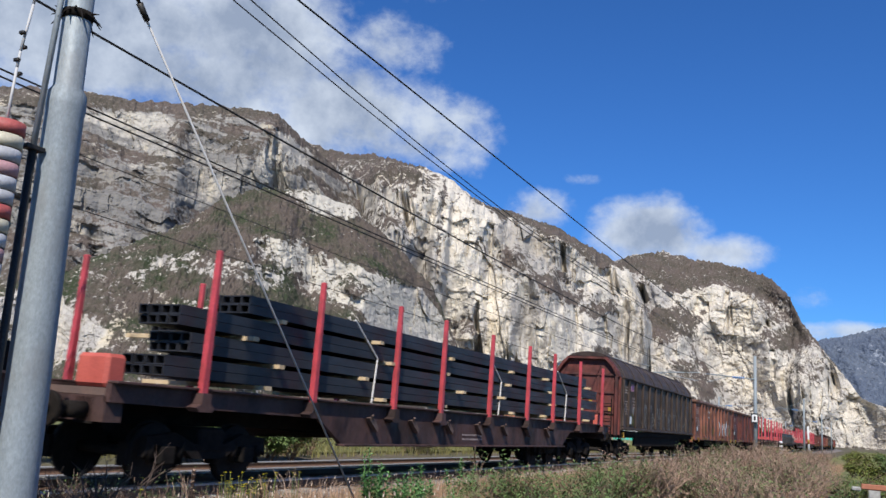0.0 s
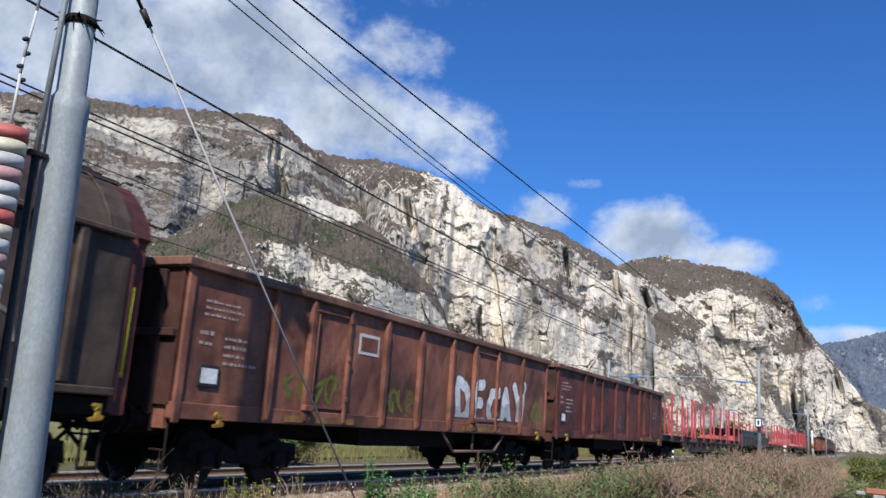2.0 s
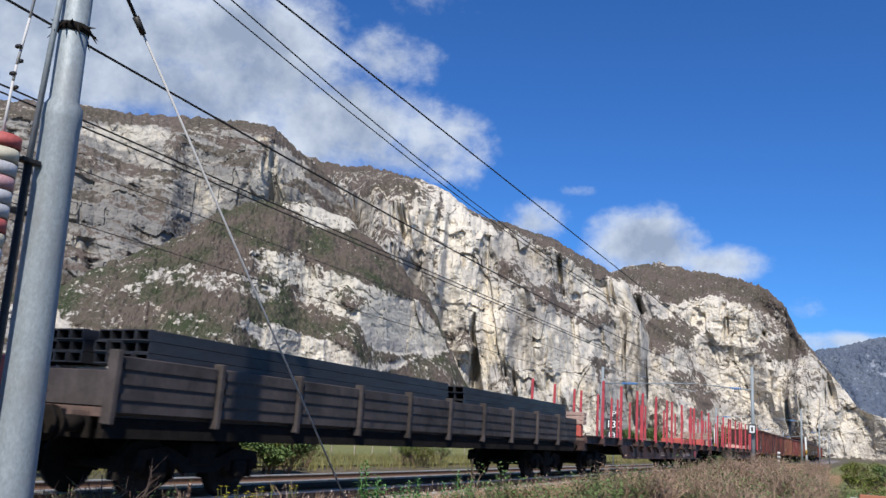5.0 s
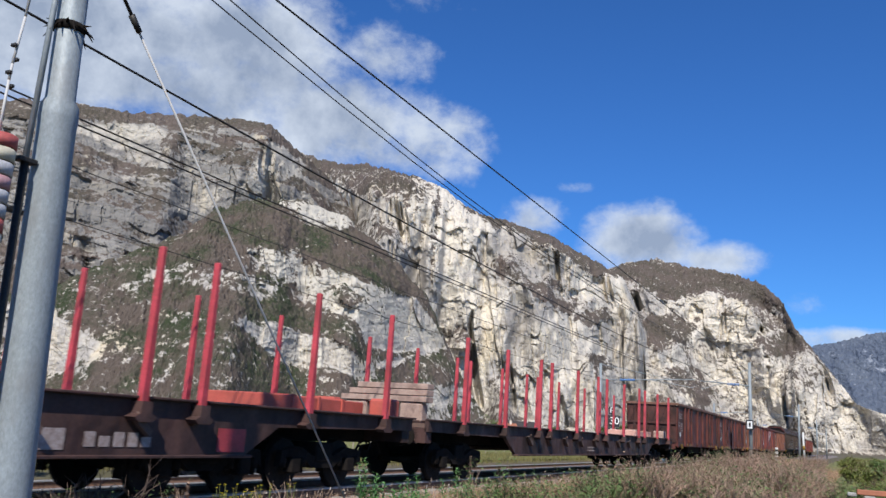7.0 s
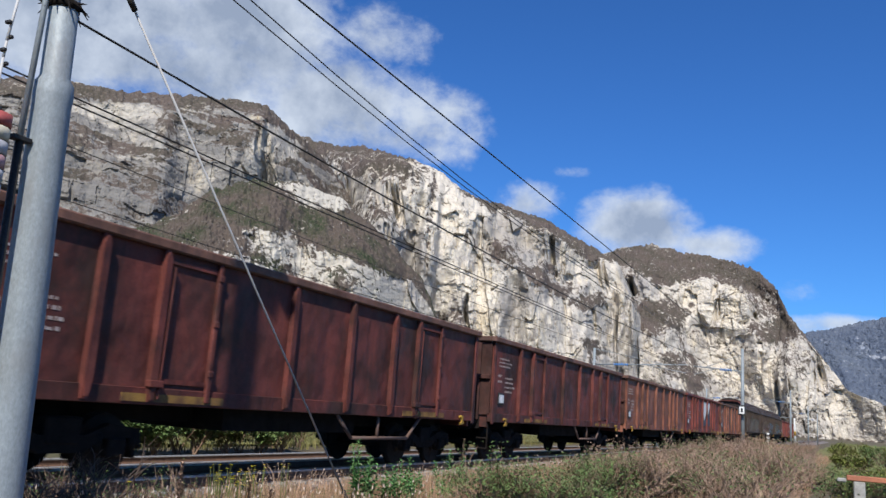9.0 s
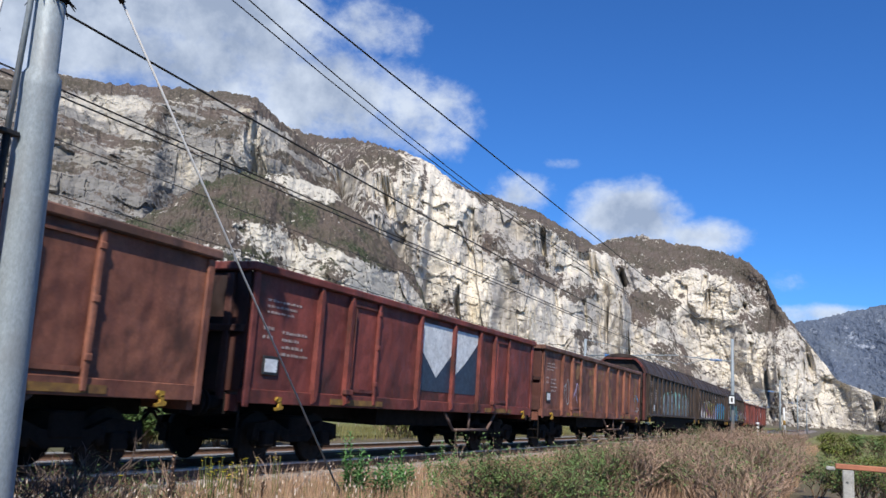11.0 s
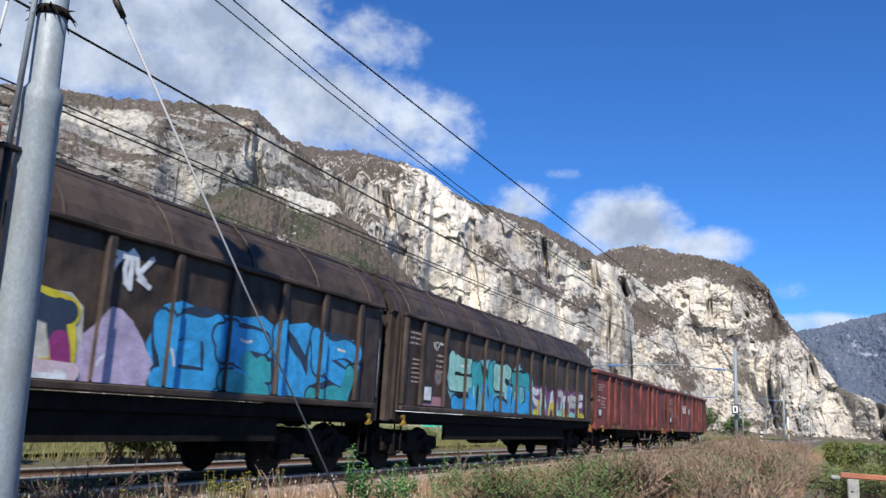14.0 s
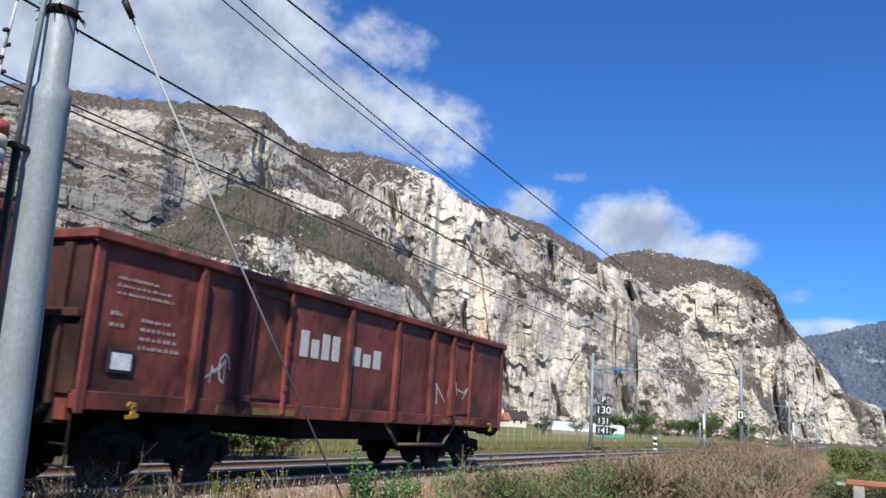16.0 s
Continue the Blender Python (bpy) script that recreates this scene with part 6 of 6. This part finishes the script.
M_LEAFY = leafy("yellow green leaf", (0.17, 0.18, 0.035), (0.11, 0.14, 0.03))
M_OLIVE = leafy("olive meadow grass", (0.115, 0.115, 0.036), (0.17, 0.145, 0.060))
M_DARKTWIG = leafy("dark bramble twig", (0.105, 0.072, 0.055), (0.07, 0.05, 0.04))
M_TWIG = leafy("brown dry twig", (0.24, 0.16, 0.11), (0.17, 0.11, 0.075))
M_TWIGG = leafy("grey brown bramble", (0.36, 0.25, 0.18), (0.26, 0.18, 0.13))
M_BRAMB = leafy("dry brown bramble leaf", (0.34, 0.22, 0.15), (0.23, 0.15, 0.105))
M_FLOWER = leafy("yellow flower", (0.72, 0.62, 0.03), (0.60, 0.48, 0.02), 0.2)
M_RUSTY = leafy("rust brown foliage", (0.17, 0.075, 0.04), (0.12, 0.055, 0.03))


def soil(x, y):
    return -0.40


def blades(name, label, category, mat, spots, low, high, wide, seed, lean=0.35):
    """Grass: bent blades of five points each, one mesh."""
    rng = np.random.RandomState(seed)
    n = len(spots)
    h = rng.uniform(low, high, n)
    a = rng.uniform(0, math.tau, n)
    tip = rng.uniform(0.05, lean, n)[:, None] * h[:, None] * np.stack((np.cos(a), np.sin(a)), 1)
    b = rng.uniform(0, math.tau, n)
    side = np.stack((np.cos(b), np.sin(b)), 1) * (wide * rng.uniform(0.6, 1.4, n))[:, None]
    base = np.concatenate((spots, np.full((n, 1), -0.45)), 1)
    hh = np.stack((h * 0, h * 0, h + 0.05), 1)
    z = np.zeros((n, 1))
    v = np.stack((base - np.concatenate((side, z), 1), base + np.concatenate((side, z), 1),
                  base + np.concatenate((tip * 0.35 + side * 0.7, z), 1) + hh * 0.55, base + np.concatenate((tip * 0.35 - side * 0.7, z), 1) + hh * 0.55,
                  base + np.concatenate((tip, z), 1) + hh), 1).reshape(-1, 3)
    i = np.arange(n)[:, None] * 5
    quads = np.concatenate((i, i + 1, i + 2, i + 3), 1)
    tris = np.concatenate((i + 3, i + 2, i + 4), 1)
    me = bpy.data.meshes.new(name)
    me.vertices.add(len(v))
    me.vertices.foreach_set("co", v.reshape(-1).astype(np.float32))
    loops = np.concatenate((quads, tris), 1).reshape(-1)
    me.loops.add(len(loops))
    me.loops.foreach_set("vertex_index", loops.astype(np.int32))
    me.polygons.add(2 * n)
    starts = np.stack((np.arange(n) * 7, np.arange(n) * 7 + 4), 1).reshape(-1)
    me.polygons.foreach_set("loop_start", starts.astype(np.int32))
    me.update(calc_edges=True)
    me.materials.append(mat)
    return tagged(new(name, me), label, category, kind="stuff")


def strip(n, x0, x1, y0, y1, seed, power=1.7, clump=0.0):
    rng = np.random.RandomState(seed)
    x = x0 + (x1 - x0) * rng.rand(n) ** power
    y = y0 + (y1 - y0) * rng.rand(n)
    if clump:
        keep = fbm(x * 0.8, y * 0.8, 3, 0.5, seed) > clump
        x, y = x[keep], y[keep]
    return np.stack((x, y), 1)


blades("dry_grass", "dense dry reddish brown grass on the verge", "dry grass", M_STRAW, strip(80000, 3, 130, 4.6, 8.0, 1, 2.0), 0.25, 0.62, 0.006, 2)
blades("dry_grass", "tall tan seed grass on the verge", "dry grass", M_TAN, strip(14000, 3, 120, 4.2, 7.7, 3, 2.0, -0.05), 0.30, 0.70, 0.005, 4)
blades("green_grass", "green grass between the dry stalks", "grass", M_GREENG, strip(26000, 3, 90, 4.0, 8.1, 5, 1.8, 0.02), 0.2, 0.5, 0.008, 6, 0.6)
blades("meadow_grass", "yellow green grass behind the tracks", "grass", M_OLIVE, strip(30000, 5, 200, 17.4, 24.0, 7, 1.5), 0.12, 0.38, 0.014, 8)
blades("track_weeds", "low weeds between the tracks", "weeds", M_GREENG, strip(6000, 4, 120, 12.0, 12.4, 9, 1.5, 0.0), 0.05, 0.25, 0.010, 10)


def seeds():
    rng = np.random.RandomState(21)
    bm = fresh()
    for x, y in strip(1500, 4, 60, 5.2, 7.9, 22, 1.6):
        z = rng.uniform(-0.05, 0.24)
        rod(bm, (x, y, z), (x + rng.uniform(-0.02, 0.02), y, z + rng.uniform(0.02, 0.05)), 0.010, 0.005, 4)
    tagged(part("seed_heads", bm, M_SEED), "pale fluffy seed heads on dry stalks", "seed heads", kind="stuff")


seeds()


def leaf(bm, p, way_, length, width, droop=0.3):
    """A folded leaf of four triangles."""
    d = Vector(way_).normalized()
    s = d.cross(Vector((0, 0, 1)))
    s = s.normalized() if s.length > 0.01 else Vector((1, 0, 0))
    p = Vector(p)
    m = p + d * length * 0.45 + Vector((0, 0, length * 0.06))
    t = p + d * length - Vector((0, 0, length * droop))
    vs = [bm.verts.new(v) for v in (p, m + s * width / 2 + Vector((0, 0, width * 0.15)), t, m - s * width / 2 + Vector((0, 0, width * 0.15)), m)]
    bm.faces.new((vs[0], vs[1], vs[4]))
    bm.faces.new((vs[1], vs[2], vs[4]))
    bm.faces.new((vs[2], vs[3], vs[4]))
    bm.faces.new((vs[3], vs[0], vs[4]))


def weed(x, y, h, seed, mat=None, stems=2):
    """An upright leafy weed: stems with whorls of leaves that get smaller upwards."""
    rnd = random.Random(seed)
    w = empty("green_weed", "upright fresh green weed with narrow leaves", "weed", "green weeds on the verge")
    bs, bl = fresh(), fresh()
    for k in range(stems):
        sx, sy = rnd.uniform(-0.22, 0.22), rnd.uniform(-0.22, 0.22)
        hh = h * rnd.uniform(0.6, 1.0) if k else h
        topx, topy = sx + rnd.uniform(-0.06, 0.06), sy + rnd.uniform(-0.06, 0.06)
        rod(bs, (sx * 0.4, sy * 0.4, -0.05), (topx, topy, hh), 0.008, 0.003, 5)
        n = int(hh / 0.022)
        for i in range(n):
            f = 0.1 + 0.9 * i / n
            a = i * 2.4 + rnd.uniform(-0.4, 0.4)
            ln = (0.17 * (1 - f) + 0.085) * rnd.uniform(0.8, 1.2)
            px, py = sx * 0.4 + (topx - sx * 0.4) * f, sy * 0.4 + (topy - sy * 0.4) * f
            leaf(bl, (px, py, f * hh), (math.cos(a), math.sin(a), 0.45), ln, ln * 0.46, 0.15)
    part("stem", bs, M_WEED, w)
    part("foliage", bl, mat or M_WEED, w)
    at(w, x, y, soil(x, y))


for k, (x, y, h) in enumerate(((10.9, 6.3, 1.05), (10.75, 6.2, 0.8), (11.05, 6.15, 0.7), (11.9, 6.2, 0.72), (12.2, 6.3, 0.82), (12.5, 6.2, 0.6), (11.5, 6.1, 0.55), (14.6, 6.7, 0.85), (14.5, 6.5, 0.6), (16.3, 6.6, 0.6), (11.3, 5.9, 0.6), (12.9, 6.0, 0.5), (15.5, 6.3, 0.5))):
    weed(x, y, h * 1.12, 40 + k, stems=6)


def spike(x, y, h, seed, mat):
    """A faded furry flower spike."""
    rnd = random.Random(seed)
    w = empty("dried_flower_spike", "faded furry brown green flower spike", "dried plant", "dried plants on the verge")
    part("stem", rod(fresh(), (0, 0, -0.05), (0.01, 0, h), 0.012, 0.008, 6), M_TWIG, w)
    bl = fresh()
    for i in range(int(h * 260)):
        f = 0.25 + 0.75 * rnd.random()
        a = rnd.random() * 6.3
        leaf(bl, (0, 0, f * h), (math.cos(a), math.sin(a), 0.9), 0.06 * (1.25 - f * 0.5), 0.022, 0.05)
    part("seed_head", bl, mat, w)
    at(w, x, y, soil(x, y))


for k, (x, y, h) in enumerate(((7.15, 6.4, 0.92), (7.3, 6.5, 0.7), (16.6, 7.3, 1.1), (8.6, 6.6, 0.65), (8.9, 6.5, 0.55))):
    spike(x, y, h, 70 + k, M_TAN if k % 2 else M_TWIGG)


def twiggy(name, x, y, h, spread, seed, mat, label, category="shrub", leaves=0, leaf_mat=None, depth=4, first=5, size=0.05, group="shrubs on the verge"):
    """A shrub: stems that fork again and again, with leaves where it has any."""
    rnd = random.Random(seed)
    w = empty(name, label, category, group)
    bs, bl = fresh(), fresh()
    tips = []

    def grow(p, d, length, r, level):
        q = p + d * length
        rod(bs, p, q, r, r * 0.65, 5 if level < 2 else 3, caps=False)
        tips.append(q)
        if level >= depth:
            return
        for k in range(rnd.choice((2, 3))):
            n = (d + Vector((rnd.uniform(-1, 1) * spread, rnd.uniform(-1, 1) * spread, rnd.uniform(-0.2, 0.5)))).normalized()
            grow(p + d * length * rnd.uniform(0.5, 1.0), n, length * rnd.uniform(0.6, 0.85), r * 0.62, level + 1)

    for k in range(first):
        a = rnd.random() * 6.3
        d = Vector((math.cos(a) * spread * 0.6, math.sin(a) * spread * 0.6, 1)).normalized()
        grow(Vector((rnd.uniform(-0.1, 0.1) * spread, rnd.uniform(-0.1, 0.1) * spread, -0.05)), d, h * 0.36, 0.012 * h + 0.003, 0)
    part("stem", bs, mat, w)
    if leaves:
        for i in range(leaves):
            t = rnd.choice(tips)
            a = rnd.random() * 6.3
            s = size * rnd.uniform(0.7, 1.3)
            leaf(bl, t + Vector((rnd.gauss(0, 0.05), rnd.gauss(0, 0.05), rnd.gauss(0, 0.04))) * h, (math.cos(a), math.sin(a), rnd.uniform(-0.3, 0.6)), s, s * 0.6, 0.2)
        part("foliage", bl, leaf_mat, w)
    at(w, x, y, soil(x, y))


# bare and thin plants along the ballast
twiggy("bare_shrub", 6.35, 6.9, 1.35, 0.9, 3, M_DARKTWIG, "bare twiggy grey brown shrub beside the ballast", depth=4, first=6)
twiggy("bare_shrub", 5.75, 6.9, 1.15, 1.0, 4, M_DARKTWIG, "bare twiggy grey brown shrub beside the ballast", depth=4, first=5)
twiggy("dry_stalk", 9.0, 6.7, 1.15, 0.55, 5, M_TAN, "tall dry branching weed stalk", "dried plant", 60, M_TAN, 3, 2, 0.04, "dried plants on the verge")
twiggy("dry_stalk", 10.0, 7.0, 1.05, 0.6, 6, M_TWIGG, "tall dry branching weed stalk", "dried plant", 30, M_TAN, 3, 2, 0.04, "dried plants on the verge")
for k, (x, y) in enumerate(((8.1, 6.6), (8.3, 6.8), (8.5, 6.7), (8.75, 6.6), (6.9, 6.9), (9.2, 6.5))):
    rnd = random.Random(k)
    w = empty("yellow_flower", "low plant with small bright yellow flowers", "flowers", "yellow flowers on the verge")
    bs, bf = fresh(), fresh()
    for i in range(12 if k not in (4, 5) else 3):
        q = (rnd.uniform(-0.14, 0.14), rnd.uniform(-0.14, 0.14), rnd.uniform(0.60, 0.86))
        rod(bs, (q[0] * 0.3, q[1] * 0.3, -0.05), q, 0.004, sides=4)
        for j in range(7):
            a = j * math.tau / 7
            leaf(bf, q, (math.cos(a), math.sin(a), 0.3), 0.028, 0.016, 0.1)
    part("stem", bs, M_GREENG, w)
    part("blossom", bf, M_FLOWER, w)
    at(w, x, y, soil(x, y))

# the thicket that rises towards the right
rnd = random.Random(77)
for k in range(16):
    x, y = rnd.uniform(10.0, 17.0), rnd.uniform(2.9, 4.2)
    twiggy("green_shrub", x, y, rnd.uniform(1.15, 1.45), 0.8, 100 + k, M_TWIG, "low dull green leafy shrub in dry grass", "shrub", 900, M_LEAFD, 4, 6, 0.06)
for k in range(40):
    x, y = rnd.uniform(14.0, 34.0), rnd.uniform(1.2, 3.9)
    twiggy("brown_shrub", x, y, rnd.uniform(1.3, 1.75), 0.85, 140 + k, M_TWIGG, "tangled brown leafless bramble shrub", "shrub", 900, M_BRAMB if k % 4 else M_LEAFD, 4, 11, 0.055)
for k in range(14):
    x, y = rnd.uniform(24.0, 60.0), rnd.uniform(2.0, 5.0)
    twiggy("brown_shrub", x, y, rnd.uniform(1.4, 1.9), 0.85, 180 + k, M_TWIGG, "tangled brown leafless bramble shrub", "shrub", 700, M_LEAFD if k % 3 == 0 else M_BRAMB, 4, 8, 0.08)
for k in range(14):
    x, y = rnd.uniform(17.0, 40.0), rnd.uniform(-2.2, 0.6)
    twiggy("hedge_shrub", x, y, rnd.uniform(0.8, 1.3), 0.9, 210 + k, M_TWIG, "yellow green leafy hedge shrub", "shrub", 700, M_LEAFY if k % 2 else M_LEAFD, 4, 6, 0.08)
blades("dry_grass", "dry grass under the thicket", "dry grass", M_STRAW, strip(16000, 7, 70, 1.0, 4.6, 31, 1.4), 0.3, 0.7, 0.007, 32)
# behind the far track
for k in range(16):
    x = rnd.uniform(13.0, 40.0)
    twiggy("green_shrub", x, rnd.uniform(17.5, 20.0), rnd.uniform(0.9, 1.5), 0.9, 240 + k, M_TWIG, "yellow green bush behind the far track", "shrub", 700, (M_LEAFY, M_LEAFD, M_RUSTY)[k % 3 if x < 20 else k % 2], 4, 6, 0.09, "bushes behind the tracks")
for k in range(13):
    x = 16.2 + k * 0.58
    twiggy("green_shrub", x, 16.9 + 0.35 * math.sin(k * 2.4), 1.25 + 0.3 * math.sin(k * 1.7), 0.9, 500 + k, M_TWIG, "dense dark green bush with yellow leaves behind the far track", "shrub", 1300, M_LEAFY if k % 4 == 3 else M_LEAFD, 4, 6, 0.15, "bushes behind the tracks")
for k in range(26):
    x = rnd.uniform(60.0, 330.0)
    twiggy("green_shrub", x, rnd.uniform(28.0, 60.0), rnd.uniform(1.6, 3.6), 0.9, 280 + k, M_TWIG, "dark green bush at the edge of the meadow", "shrub", 600, M_LEAFD, 4, 6, 0.30, "bushes behind the tracks")


def garden_rail():
    g = empty("garden_rail", "low terracotta coloured plank on a concrete post", "garden rail")
    part("plank", box(fresh(), 19.95, 20.12, -1.9, 0.02, 0.44, 0.55, 0.015), M_TILE, g)
    part("cap", box(fresh(), 19.9, 20.1, 0.025, 0.20, 0.40, 0.48, 0.02), M_CONCRETE, g, "grey concrete end cap")
    for y in (-0.22, -1.6):
        part("post", box(fresh(), 19.96, 20.10, y - 0.11, y + 0.11, -0.6, 0.435, 0.02), M_CONCRETE, g)


garden_rail()
# hedges and vines to the right, and the tree belt at the mountains' foot
for k in range(34):
    x = rnd.uniform(42.0, 150.0)
    twiggy("vine_bush", x, -x * rnd.uniform(-0.012, 0.06), rnd.uniform(1.0, 1.7), 0.9, 320 + k, M_TWIG, "yellow green vine row bush", "shrub", 420, M_LEAFY if k % 3 else M_LEAFD, 4, 6, 0.16, "vine bushes")
for k in range(22):
    x = rnd.uniform(230.0, 410.0)
    twiggy("tree", x, x * rnd.uniform(0.10, 0.27), rnd.uniform(5.0, 9.0), 0.75, 380 + k, M_TWIG, "small dark green tree below the cliffs", "tree", 800, M_LEAFD, 4, 4, 0.7, "trees below the cliffs")
for k in range(10):
    twiggy("green_shrub", rnd.uniform(5.2, 8.2), rnd.uniform(6.8, 7.5), rnd.uniform(0.85, 1.2), 0.9, 420 + k, M_TWIG, "low dark green weed bush by the ballast", "shrub", 260, M_LEAFD, 3, 5, 0.035)


# ---------------------------------------------------------------- what moves
def train_end(t):
    """Where the last wagon's rear end is along the track: the train slows a little."""
    return 21.95 + 21.15 * (16 - t) - 0.0225 * (256 - t * t)


def motions():
    for wagon, u in TRAIN:
        walk(wagon, [(t, pose(train_end(t) + u, TRACK_Y, 0)) for t in np.arange(0, 16.01, 1.0)])
    for wheel, q in WHEELSETS:
        rows = []
        for k in range(0, 481):
            t = k / 30
            rows.append((t, pose(q, 0, 0.46, 0, math.degrees((train_end(t) - train_end(0)) / 0.46), 0)))
        walk(wheel, rows)


motions()
